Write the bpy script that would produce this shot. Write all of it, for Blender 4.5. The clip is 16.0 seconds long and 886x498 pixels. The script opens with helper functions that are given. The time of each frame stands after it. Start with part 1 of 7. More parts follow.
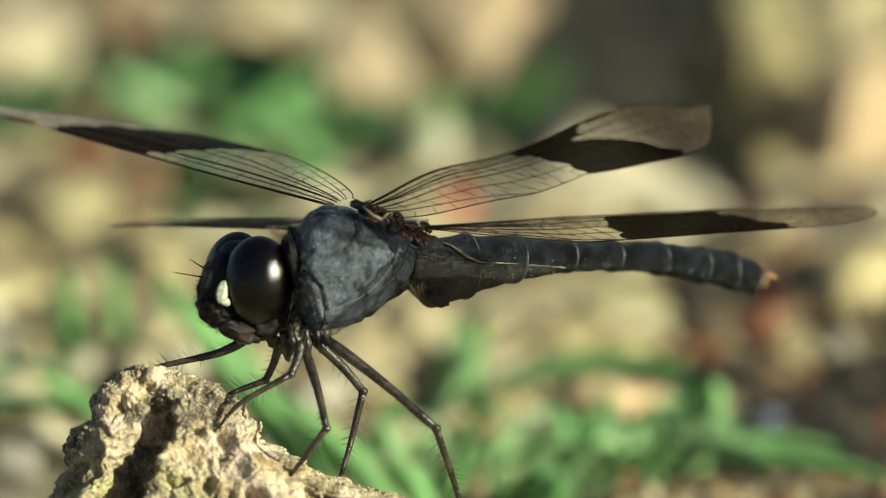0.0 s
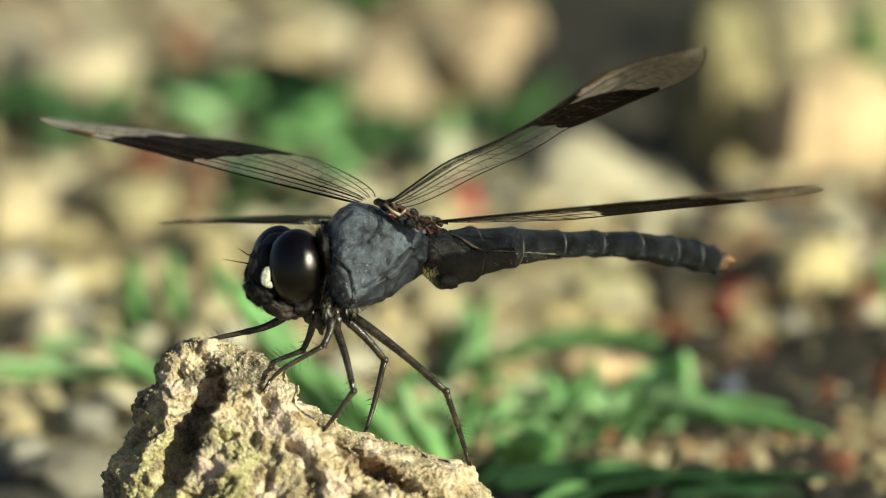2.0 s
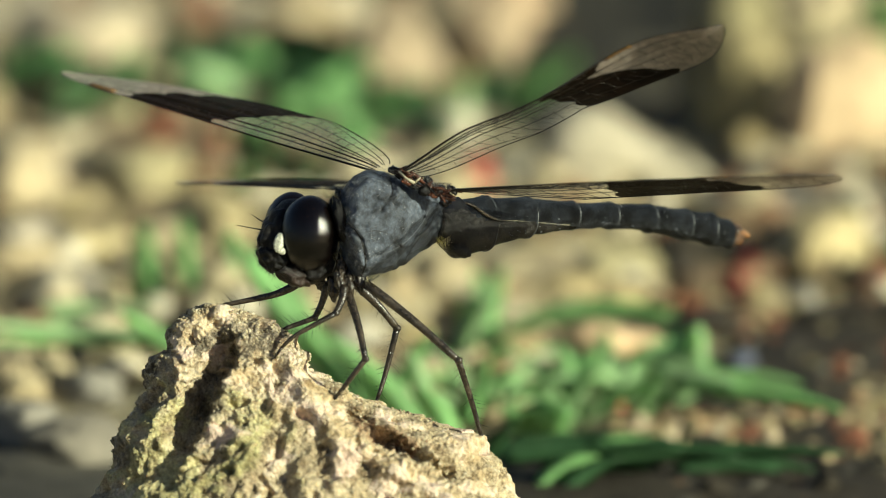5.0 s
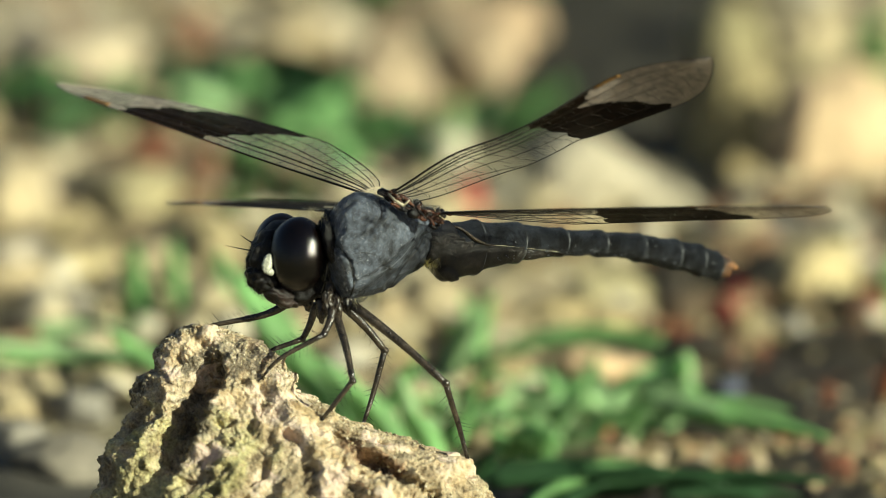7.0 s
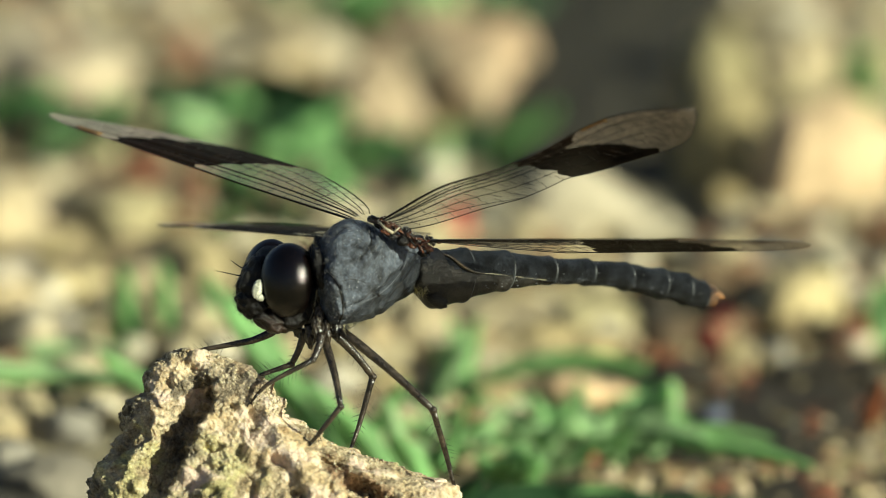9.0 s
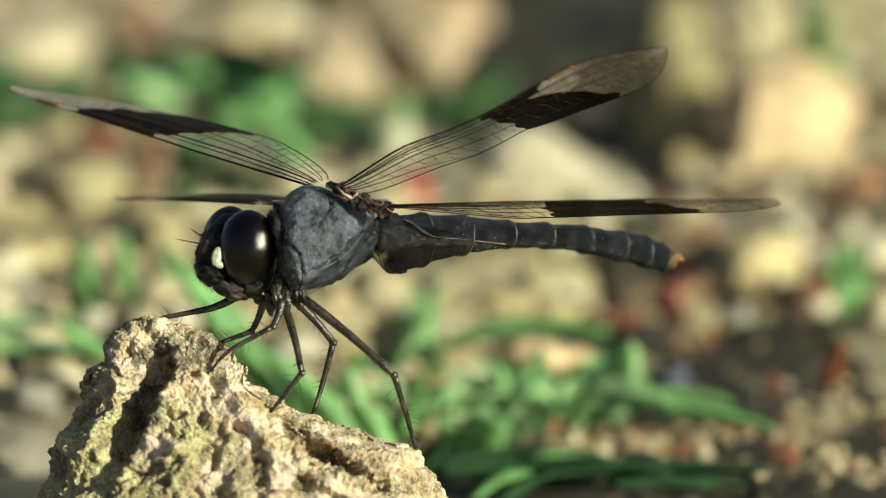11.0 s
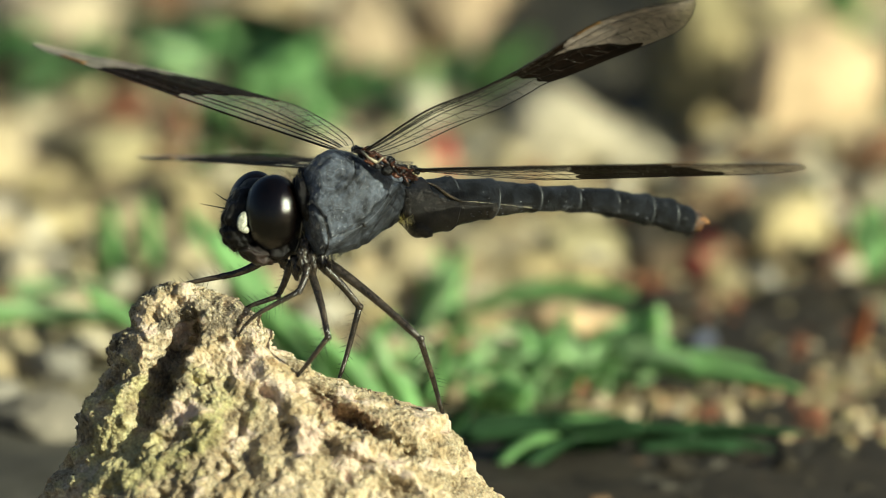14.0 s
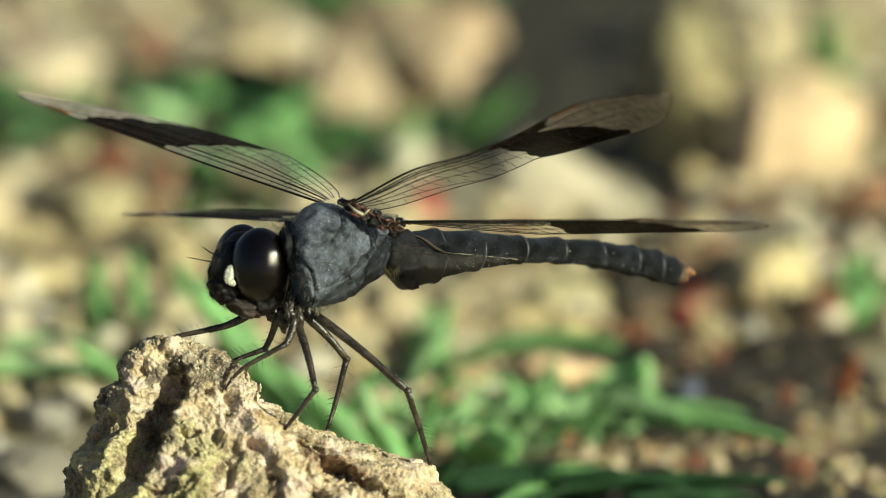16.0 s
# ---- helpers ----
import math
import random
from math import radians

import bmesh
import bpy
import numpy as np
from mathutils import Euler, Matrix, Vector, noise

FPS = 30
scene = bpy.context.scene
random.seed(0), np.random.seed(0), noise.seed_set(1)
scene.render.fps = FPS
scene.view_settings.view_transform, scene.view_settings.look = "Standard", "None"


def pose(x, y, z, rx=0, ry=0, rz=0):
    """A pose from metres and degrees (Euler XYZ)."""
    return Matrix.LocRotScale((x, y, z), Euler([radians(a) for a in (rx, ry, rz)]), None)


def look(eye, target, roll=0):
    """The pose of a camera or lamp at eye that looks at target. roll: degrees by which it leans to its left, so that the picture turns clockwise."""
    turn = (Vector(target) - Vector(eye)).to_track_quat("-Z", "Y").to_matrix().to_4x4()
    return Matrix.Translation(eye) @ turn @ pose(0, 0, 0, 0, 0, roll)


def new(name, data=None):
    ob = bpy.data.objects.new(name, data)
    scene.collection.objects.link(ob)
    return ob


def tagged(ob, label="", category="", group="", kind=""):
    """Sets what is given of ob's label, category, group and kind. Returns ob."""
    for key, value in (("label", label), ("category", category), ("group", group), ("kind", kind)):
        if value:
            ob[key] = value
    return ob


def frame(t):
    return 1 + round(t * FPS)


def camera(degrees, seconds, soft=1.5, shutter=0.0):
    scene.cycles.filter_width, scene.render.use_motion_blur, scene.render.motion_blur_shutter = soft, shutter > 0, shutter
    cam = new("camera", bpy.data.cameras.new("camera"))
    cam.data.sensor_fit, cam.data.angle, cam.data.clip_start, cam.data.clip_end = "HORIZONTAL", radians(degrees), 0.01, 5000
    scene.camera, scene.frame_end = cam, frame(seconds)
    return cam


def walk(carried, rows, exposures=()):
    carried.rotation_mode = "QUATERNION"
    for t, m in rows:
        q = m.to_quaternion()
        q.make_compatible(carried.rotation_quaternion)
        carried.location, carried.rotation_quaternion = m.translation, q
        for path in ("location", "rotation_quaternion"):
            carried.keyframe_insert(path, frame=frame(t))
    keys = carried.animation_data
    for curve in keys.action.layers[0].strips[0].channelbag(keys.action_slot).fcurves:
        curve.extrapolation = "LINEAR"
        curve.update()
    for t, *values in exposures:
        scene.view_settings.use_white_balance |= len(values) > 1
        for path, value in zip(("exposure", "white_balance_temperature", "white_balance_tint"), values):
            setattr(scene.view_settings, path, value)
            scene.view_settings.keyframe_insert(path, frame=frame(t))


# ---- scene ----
from mathutils.bvhtree import BVHTree

MM = 0.001
TILT = -13.0                       # the camera looks 13 degrees down
STAGE = pose(0, 0, 0.0224, TILT)    # x to the right, y away from the camera, z up across the view


def on_stage(x, y, z):
    """A world place from millimetres on the stage."""
    return STAGE @ Vector((x * MM, y * MM, z * MM))


def shot(far, x, z, roll, ex, ez):
    """A camera pose: metres away, the stage point in the middle, the lean and the eye's drift in millimetres."""
    return look(on_stage(ex, -far * 1000, ez), on_stage(x, 0, z), roll)


# ---------------------------------------------------------------- camera
cam = camera(1.6, 16.0, 0.85)
cam.data.dof.use_dof = True
cam.data.dof.aperture_fstop = 43.0
cam.data.dof.aperture_blades = 0
walk(cam, (
    (0, shot(1.352, 0.98, 0.64, -0.51, 0.0, 0.0)),
    (0.5, shot(1.419, -0.53, 0.21, -0.63, 0.0, 0.0)),
    (1, shot(1.600, 0.97, 1.43, -0.49, 2.8, -3.6)),
    (1.5, shot(1.603, 0.71, 1.29, -0.95, 1.4, -0.7)),
    (2, shot(1.603, 0.52, 0.19, -0.51, 1.1, -0.8)),
    (2.5, shot(1.598, 0.24, -2.14, -0.17, 0.6, -0.8)),
    (3, shot(1.597, 0.09, -0.53, -0.02, -0.3, 1.1)),
    (3.5, shot(1.604, -0.00, -0.00, 0.00, 0.0, -0.0)),
    (4, shot(1.609, -0.00, -0.31, 0.08, 0.0, 0.3)),
    (4.2, shot(1.601, -0.18, -0.34, -0.04, 0.0, 0.0)),
    (6.5, shot(1.594, 0.38, -0.22, 0.85, 1.9, -3.9)),
    (7, shot(1.597, 0.38, -0.24, 0.85, 1.6, -4.0)),
    (7.5, shot(1.595, 0.40, -0.30, 0.92, 2.2, -4.8)),
    (8, shot(1.597, -0.00, -0.55, 0.85, 2.5, -4.5)),
    (8.5, shot(1.607, 1.02, 0.43, 0.73, 0.5, -1.9)),
    (9, shot(1.608, 0.91, 1.17, 1.49, 0.4, -1.0)),
    (9.2, shot(1.606, 1.60, 1.84, 1.35, 1.8, -2.8)),
    (11.3, shot(1.608, 3.10, -0.87, 0.65, 0.0, -3.5)),
    (11.5, shot(1.610, 3.04, -0.78, 0.56, 0.0, -3.5)),
    (12, shot(1.607, 2.77, -1.06, 0.46, 0.0, -3.5)),
    (12.5, shot(1.607, 2.43, -1.46, 0.45, 0.0, -3.5)),
    (13, shot(1.606, 2.22, -1.91, 0.27, 0.0, -3.5)),
    (13.5, shot(1.611, 1.82, -2.24, 0.28, 0.0, -3.5)),
    (14, shot(1.607, 1.73, -2.43, 0.45, 0.0, -3.5)),
    (14.5, shot(1.606, 1.63, -2.70, 0.57, 0.0, -3.5)),
    (15, shot(1.604, 1.92, -0.81, 0.44, 0.0, -3.5)),
    (15.5, shot(1.609, 2.20, -0.50, 0.29, 0.0, -3.5)),
    (16, shot(1.610, 2.41, 0.20, 0.07, 0.0, -3.5)),
))

# ---------------------------------------------------------------- light
SUN_DIR = Vector((0.786, -0.496, 0.370)).normalized()
sky_world = bpy.data.worlds.new("sky")
scene.world = sky_world
sky_world.use_nodes = True
wn = sky_world.node_tree
sky_tex = wn.nodes.new("ShaderNodeTexSky")
sky_tex.sky_type = "NISHITA"
sky_tex.sun_disc = False
sky_tex.sun_elevation = math.asin(SUN_DIR.z)
sky_tex.sun_rotation = math.atan2(SUN_DIR.x, SUN_DIR.y)
wn.links.new(sky_tex.outputs[0], wn.nodes["Background"].inputs[0])
wn.nodes["Background"].inputs[1].default_value = 0.046
sun_data = bpy.data.lights.new("sun", "SUN")
sun_data.energy = 4.9
sun_data.angle = radians(0.55)
sun_data.color = (0.935, 0.97, 0.735)
sun = new("sun", sun_data)
sun.matrix_world = look(SUN_DIR * 3.0, (0, 0, 0))
scene.view_settings.exposure = 0.63


# ---------------------------------------------------------------- materials
def material(name, base, rough=0.7, spec=0.4):
    m = bpy.data.materials.new(name)
    m.use_nodes = True
    b = m.node_tree.nodes["Principled BSDF"]
    b.inputs["Base Color"].default_value = (*base, 1)
    b.inputs["Roughness"].default_value = rough
    b.inputs["Specular IOR Level"].default_value = spec
    return m, m.node_tree, b


def add_noise(nt, scale, detail=6, rough=0.6, kind="ShaderNodeTexNoise"):
    """A noise in object space; scale is in waves per millimetre."""
    co = nt.nodes.new("ShaderNodeTexCoord")
    n = nt.nodes.new(kind)
    n.inputs["Scale"].default_value = scale * 1000
    if kind == "ShaderNodeTexNoise":
        n.inputs["Detail"].default_value = detail
        n.inputs["Roughness"].default_value = rough
    nt.links.new(co.outputs["Object"], n.inputs["Vector"])
    return n


def ramp(nt, source, stops):
    r = nt.nodes.new("ShaderNodeValToRGB")
    e = r.color_ramp.elements
    while len(e) < len(stops):
        e.new(0.5)
    for el, (at, colour) in zip(e, stops):
        el.position, el.color = at, (*colour, 1)
    nt.links.new(source, r.inputs["Fac"])
    return r.outputs["Color"]


def mix(nt, fac, a, b, how="MIX"):
    n = nt.nodes.new("ShaderNodeMix")
    n.data_type, n.blend_type = "RGBA", how
    if isinstance(fac, float):
        n.inputs[0].default_value = fac
    else:
        nt.links.new(fac, n.inputs[0])
    nt.links.new(a, n.inputs[6])
    nt.links.new(b, n.inputs[7])
    return n.outputs[2]


def bump(nt, bsdf, height, strength, distance):
    n = nt.nodes.new("ShaderNodeBump")
    n.inputs["Strength"].default_value = strength
    n.inputs["Distance"].default_value = distance * MM
    nt.links.new(height, n.inputs["Height"])
    nt.links.new(n.outputs[0], bsdf.inputs["Normal"])


def rock_material():
    """Cream limestone: bare crystalline swellings, yellow-green lichen grit, grey crust that also paints the cleft's
    shade, and rusty earth.
    """
    m, nt, b = material("limestone", (0.6, 0.5, 0.34), 0.75, 0.35)
    big = add_noise(nt, 0.22, 4, 0.6)
    hue = add_noise(nt, 0.5, 4, 0.6)
    mid = add_noise(nt, 1.0, 8, 0.7)
    fine = add_noise(nt, 4.0, 6, 0.75)

    def weight(title, low=0.2, high=0.7, most=0.9):
        """How much of a coat lies here, its rim broken up by the grain."""
        w = nt.nodes.new("ShaderNodeAttribute")
        w.attribute_name = title
        add = nt.nodes.new("ShaderNodeMath")
        add.operation = "MULTIPLY_ADD"
        nt.links.new(mid.outputs["Fac"], add.inputs[0])
        add.inputs[1].default_value = 0.9
        nt.links.new(w.outputs["Fac"], add.inputs[2])
        r = nt.nodes.new("ShaderNodeMapRange")
        r.inputs[1].default_value, r.inputs[2].default_value, r.inputs[3].default_value, r.inputs[4].default_value = low + 0.45, high + 0.45, 0.0, most
        nt.links.new(add.outputs[0], r.inputs[0])
        return r.outputs[0]

    c = ramp(nt, big.outputs["Fac"], [(0.36, (0.30, 0.24, 0.155)), (0.46, (0.42, 0.345, 0.23)), (0.54, (0.51, 0.42, 0.29)), (0.64, (0.60, 0.50, 0.39))])
    c = mix(nt, weight("lichen"), c, ramp(nt, big.outputs["Fac"], [(0.4, (0.37, 0.345, 0.17)), (0.6, (0.52, 0.47, 0.26))]))
    c = mix(nt, weight("crust_shade", most=0.85), c, ramp(nt, mid.outputs["Fac"], [(0.4, (0.085, 0.075, 0.06)), (0.6, (0.26, 0.22, 0.165))]))
    c = mix(nt, weight("rust", most=0.8), c, ramp(nt, mid.outputs["Fac"], [(0.4, (0.17, 0.09, 0.05)), (0.6, (0.38, 0.25, 0.155))]))
    stain = ramp(nt, mid.outputs["Fac"], [(0.34, (0.36, 0.30, 0.25)), (0.45, (0.82, 0.77, 0.71)), (0.53, (1, 1, 1)), (0.64, (1.15, 1.12, 1.06))])
    grain = ramp(nt, fine.outputs["Fac"], [(0.34, (0.36, 0.32, 0.27)), (0.44, (0.86, 0.84, 0.80)), (0.56, (1.03, 1.02, 0.99)), (0.68, (1.35, 1.32, 1.24))])
    c = mix(nt, 0.85, c, stain, "MULTIPLY")
    c = mix(nt, 0.8, c, grain, "MULTIPLY")
    dust = add_noise(nt, 10.0, 4, 0.7)
    c = mix(nt, 0.75, c, ramp(nt, dust.outputs["Fac"], [(0.34, (0.45, 0.42, 0.38)), (0.46, (0.95, 0.94, 0.92)), (0.56, (1.05, 1.05, 1.04)), (0.66, (1.6, 1.6, 1.58))]), "MULTIPLY")
    bare = mix(nt, 0.45, ramp(nt, hue.outputs["Fac"], [(0.40, (0.47, 0.36, 0.21)), (0.48, (0.58, 0.455, 0.30)), (0.54, (0.67, 0.54, 0.41)), (0.62, (0.62, 0.475, 0.385))]), stain, "MULTIPLY")
    c = mix(nt, weight("pale", 0.25, 0.6, 0.95), c, mix(nt, 0.35, bare, grain, "MULTIPLY"))
    nt.links.new(c, b.inputs["Base Color"])
    cell = add_noise(nt, 5.5, kind="ShaderNodeTexVoronoi")
    less = nt.nodes.new("ShaderNodeMath")
    less.operation = "SUBTRACT"
    nt.links.new(fine.outputs["Fac"], less.inputs[0])
    nt.links.new(cell.outputs["Distance"], less.inputs[1])
    bump(nt, b, less.outputs[0], 0.9, 0.10)
    # light goes a little way into the crystals
    b.inputs["Subsurface Weight"].default_value = 0.22
    b.inputs["Subsurface Radius"].default_value = (1.0, 0.75, 0.5)
    b.inputs["Subsurface Scale"].default_value = 0.25 * MM
    return m


def stone_material(name, base):
    m, nt, b = material(name, base, 0.8, 0.3)
    big = add_noise(nt, 0.38, 5, 0.65)
    lo, hi = [v * 0.6 for v in base], [min(v * 1.3, 0.85) for v in base]
    c = ramp(nt, big.outputs["Fac"], [(0.36, lo), (0.47, base), (0.53, base), (0.64, hi)])
    # no two stones are of quite the same colour
    own = nt.nodes.new("ShaderNodeObjectInfo")
    c = mix(nt, 1.0, c, ramp(nt, own.outputs["Random"], [(0.0, (0.80, 0.78, 0.74)), (0.3, (1.06, 0.98, 0.90)), (0.5, (0.92, 0.96, 0.98)), (0.75, (1.12, 1.06, 1.02)), (1.0, (1.22, 1.22, 1.25))]), "MULTIPLY")
    nt.links.new(c, b.inputs["Base Color"])
    fine = add_noise(nt, 2.0, 5, 0.7)
    bump(nt, b, fine.outputs["Fac"], 0.7, 0.25)
    return m


STONES = {
    "pale": stone_material("pale_limestone", (0.378, 0.310, 0.189)),
    "cream": stone_material("cream_limestone", (0.540, 0.459, 0.324)),
    "tan": stone_material("tan_limestone", (0.378, 0.315, 0.171)),
    "orange": stone_material("orange_stone", (0.60, 0.43, 0.26)),
    "pink": stone_material("pinkish_stone", (0.378, 0.279, 0.180)),
    "olive": stone_material("olive_stone", (0.324, 0.279, 0.149)),
    "white": stone_material("whitish_stone", (0.38, 0.36, 0.31)),
    "grey": stone_material("grey_stone", (0.20, 0.19, 0.16)),
    "brown": stone_material("brown_stone", (0.16, 0.10, 0.06)),
    "rust": stone_material("rusty_stone", (0.24, 0.10, 0.06)),
    "dark": stone_material("dark_stone", (0.036, 0.030, 0.021)),
    # a dark grey mixed for shaded ground; some pebbles share it
    "shade": stone_material("shade_grey_stone", (0.075, 0.07, 0.058)),
    "blue": stone_material("bluish_stone", (0.12, 0.14, 0.20)),
}
STONE_WORDS = {
    "cream": "bright cream limestone",
    "pale": "pale cream limestone", "tan": "tan weathered limestone", "orange": "warm orange-tan rounded", "pink": "pinkish tan rounded",
    "olive": "olive-tan upright", "white": "small whitish", "grey": "dull grey", "brown": "dark brown", "rust": "rusty red-brown",
    "dark": "very dark", "blue": "small bluish grey", "shade": "shade-grey",
}


def leaf_material(name, base, back=0.45):
    m, nt, b = material(name, base, 0.5, 0.4)
    n = add_noise(nt, 0.35, 4, 0.6)
    c = ramp(nt, n.outputs["Fac"], [(0.3, [v * 0.6 for v in base]), (0.7, [min(v * 1.35, 1) for v in base])])
    nt.links.new(c, b.inputs["Base Color"])
    t = nt.nodes.new("ShaderNodeBsdfTranslucent")
    nt.links.new(c, t.inputs["Color"])
    s = nt.nodes.new("ShaderNodeMixShader")
    s.inputs[0].default_value = back
    nt.links.new(b.outputs[0], s.inputs[1])
    nt.links.new(t.outputs[0], s.inputs[2])
    nt.links.new(s.outputs[0], nt.nodes["Material Output"].inputs["Surface"])
    return m


LEAVES = {
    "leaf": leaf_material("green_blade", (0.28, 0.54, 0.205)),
    # the blade green again, its colour darkened to stand for shade
    "dim": leaf_material("shaded_green_blade", (0.05, 0.125, 0.05)),
    "pale": leaf_material("pale_green_blade", (0.45, 0.67, 0.34)),
    "red": leaf_material("red_petal", (0.70, 0.18, 0.13)),
    "crimson": leaf_material("crimson_petal", (0.22, 0.015, 0.02)),
    "rust": leaf_material("rusty_leaf", (0.38, 0.13, 0.06)),
}
LEAF_WORDS = {"leaf": "fresh green", "dim": "shade-darkened green", "pale": "pale grey-green", "red": "dull red dry", "crimson": "dark crimson dry", "rust": "rusty orange dry"}


def soil_material():
    m, nt, b = material("soil", (0.12, 0.09, 0.06), 0.95, 0.2)
    big = add_noise(nt, 0.06, 6, 0.6)
    fine = add_noise(nt, 0.8, 6, 0.7)
    c = ramp(nt, big.outputs["Fac"], [(0.35, (0.22, 0.185, 0.12)), (0.52, (0.38, 0.325, 0.21)), (0.68, (0.50, 0.435, 0.29))])
    d = ramp(nt, fine.outputs["Fac"], [(0.3, (0.5, 0.5, 0.5)), (0.7, (1, 1, 1))])
    nt.links.new(mix(nt, 0.7, c, d, "MULTIPLY"), b.inputs["Base Color"])
    bump(nt, b, fine.outputs["Fac"], 1.0, 0.8)
    return m


def chitin_material(name, base, frost, rough=0.5, amount=0.5, relief=0.1, spec=0.5):
    """Dark chitin under a bluish waxy bloom, with fine pits."""
    m, nt, b = material(name, base, rough, spec)
    big = add_noise(nt, 0.8, 8, 0.7)
    fine = add_noise(nt, 6.0, 5, 0.75)
    c = ramp(nt, big.outputs["Fac"], [(0.5 - amount * 0.3, base), (0.5 + amount * 0.3, frost)])
    d = ramp(nt, fine.outputs["Fac"], [(0.36, (0.4, 0.4, 0.4)), (0.5, (0.95, 0.95, 0.95)), (0.58, (1.3, 1.3, 1.3)), (0.68, (2.4, 2.4, 2.4))])
    nt.links.new(mix(nt, 0.85, c, d, "MULTIPLY"), b.inputs["Base Color"])
    bump(nt, b, fine.outputs["Fac"], 0.9, relief)
    return m


THORAX = chitin_material("slate_thorax", (0.009, 0.0105, 0.0135), (0.100, 0.117, 0.150), 0.34, 0.32, 0.14, 0.5)
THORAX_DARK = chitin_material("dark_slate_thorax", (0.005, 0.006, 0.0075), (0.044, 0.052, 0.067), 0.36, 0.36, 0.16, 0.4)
ABDOMEN = chitin_material("slate_abdomen", (0.0015, 0.0018, 0.0023), (0.018, 0.021, 0.027), 0.42, 0.3, 0.3, 0.3)
BELLY = chitin_material("dark_belly", (0.002, 0.0018, 0.0017), (0.022, 0.019, 0.016), 0.27, 0.4, 0.16, 0.5)
FACE = chitin_material("black_face", (0.002, 0.0018, 0.0018), (0.008, 0.0065, 0.006), 0.3, 0.5, 0.1, 0.25)
LEG = chitin_material("black_leg", (0.006, 0.0047, 0.0037), (0.060, 0.045, 0.031), 0.24, 0.5, 0.04, 0.6)
MOUTH = chitin_material("brown_mouth", (0.003, 0.0017, 0.001), (0.024, 0.011, 0.006), 0.33, 0.5)
JOINT = chitin_material("rusty_joint", (0.014, 0.005, 0.003), (0.13, 0.042, 0.018), 0.24, 0.5)
TIP = chitin_material("orange_tip", (0.12, 0.055, 0.025), (0.52, 0.24, 0.08), 0.4, 0.5)
TAIL_END = chitin_material("brown_tail_end", (0.008, 0.006, 0.005), (0.15, 0.075, 0.036), 0.28, 0.4, 0.08)
IVORY = chitin_material("ivory_spot", (0.40, 0.40, 0.31), (0.56, 0.56, 0.45), 0.5, 0.5, 0.01)
RIM = material("pale_rim", (0.34, 0.30, 0.21), 0.5)[0]
HAIR = material("pale_hair", (0.44, 0.38, 0.22), 0.5)[0]
YELLOW_HAIR = material("yellow_hair", (0.34, 0.27, 0.06), 0.5)[0]
DOWN = material("grey_down", (0.30, 0.29, 0.27), 0.4)[0]
BLOOM = chitin_material("waxy_bloom", (0.05, 0.055, 0.065), (0.13, 0.14, 0.16), 0.45, 0.5, 0.05)
# pale colour of the specks that imitate glints
SPECK = material("glint_speck", (0.55, 0.56, 0.57), 0.3, 0.6)[0]
BRISTLE = material("black_bristle", (0.008, 0.007, 0.006), 0.5)[0]
VEIN = material("dark_vein", (0.017, 0.012, 0.008), 0.45, 0.25)[0]
STIGMA = material("amber_stigma", (0.20, 0.10, 0.02), 0.45)[0]


def eye_material():
    """Glossy black-brown, of thousands of domed lenses: each cell leans the surface outwards from its middle."""
    m, nt, b = material("compound_eye", (0.0024, 0.0015, 0.0014), 0.09, 0.46)
    n = add_noise(nt, 0.7, 3, 0.5)
    nt.links.new(ramp(nt, n.outputs["Fac"], [(0.35, (0.0012, 0.0008, 0.0008)), (0.65, (0.003, 0.0016, 0.0013))]), b.inputs["Base Color"])
    cell = add_noise(nt, 19.0, kind="ShaderNodeTexVoronoi")
    cell.inputs["Randomness"].default_value = 0.55

    def vector_math(how, first, second=None, factor=None):
        v = nt.nodes.new("ShaderNodeVectorMath")
        v.operation = how
        nt.links.new(first, v.inputs[0])
        if second:
            nt.links.new(second, v.inputs[1])
        if factor:
            v.inputs[3].default_value = factor
        return v.outputs[0]

    place = nt.nodes.new("ShaderNodeTexCoord").outputs["Object"]
    away = vector_math("SUBTRACT", place, cell.outputs["Position"])
    turn = nt.nodes.new("ShaderNodeVectorTransform")
    turn.vector_type, turn.convert_from, turn.convert_to = "VECTOR", "OBJECT", "WORLD"
    nt.links.new(away, turn.inputs[0])
    lean = vector_math("SCALE", turn.outputs[0], factor=5600.0)
    g = nt.nodes.new("ShaderNodeNewGeometry")
    nt.links.new(vector_math("NORMALIZE", vector_math("ADD", g.outputs["Normal"], lean)), b.inputs["Normal"])
    return m


EYE = eye_material()


def film_material(name, base, solid, rough, grain, spec):
    """A wing membrane: partly see-through, glossy."""
    m, nt, b = material(name, base, rough, spec)
    n = add_noise(nt, 1.6, 5, 0.7)
    lo = [v * (1 - grain) for v in base]
    hi = [v * (1 + grain) for v in base]
    nt.links.new(ramp(nt, n.outputs["Fac"], [(0.35, lo), (0.65, hi)]), b.inputs["Base Color"])
    b.inputs["Alpha"].default_value = solid
    bump(nt, b, n.outputs["Fac"], 0.3, 0.05)
    return m


CLEAR = film_material("clear_membrane", (0.36, 0.36, 0.33), 0.17, 0.3, 0.3, 0.3)
BAND = film_material("dark_membrane", (0.0075, 0.004, 0.0025), 0.975, 0.6, 0.7, 0.03)
MILKY = film_material("smoky_membrane", (0.38, 0.315, 0.27), 0.60, 0.5, 0.35, 0.3)
ROCK = rock_material()
SOIL = soil_material()
# near-black brown for the wedge of shadow between the far stones
SHADOW_WEDGE = stone_material("shadow_wedge", (0.036, 0.032, 0.021))


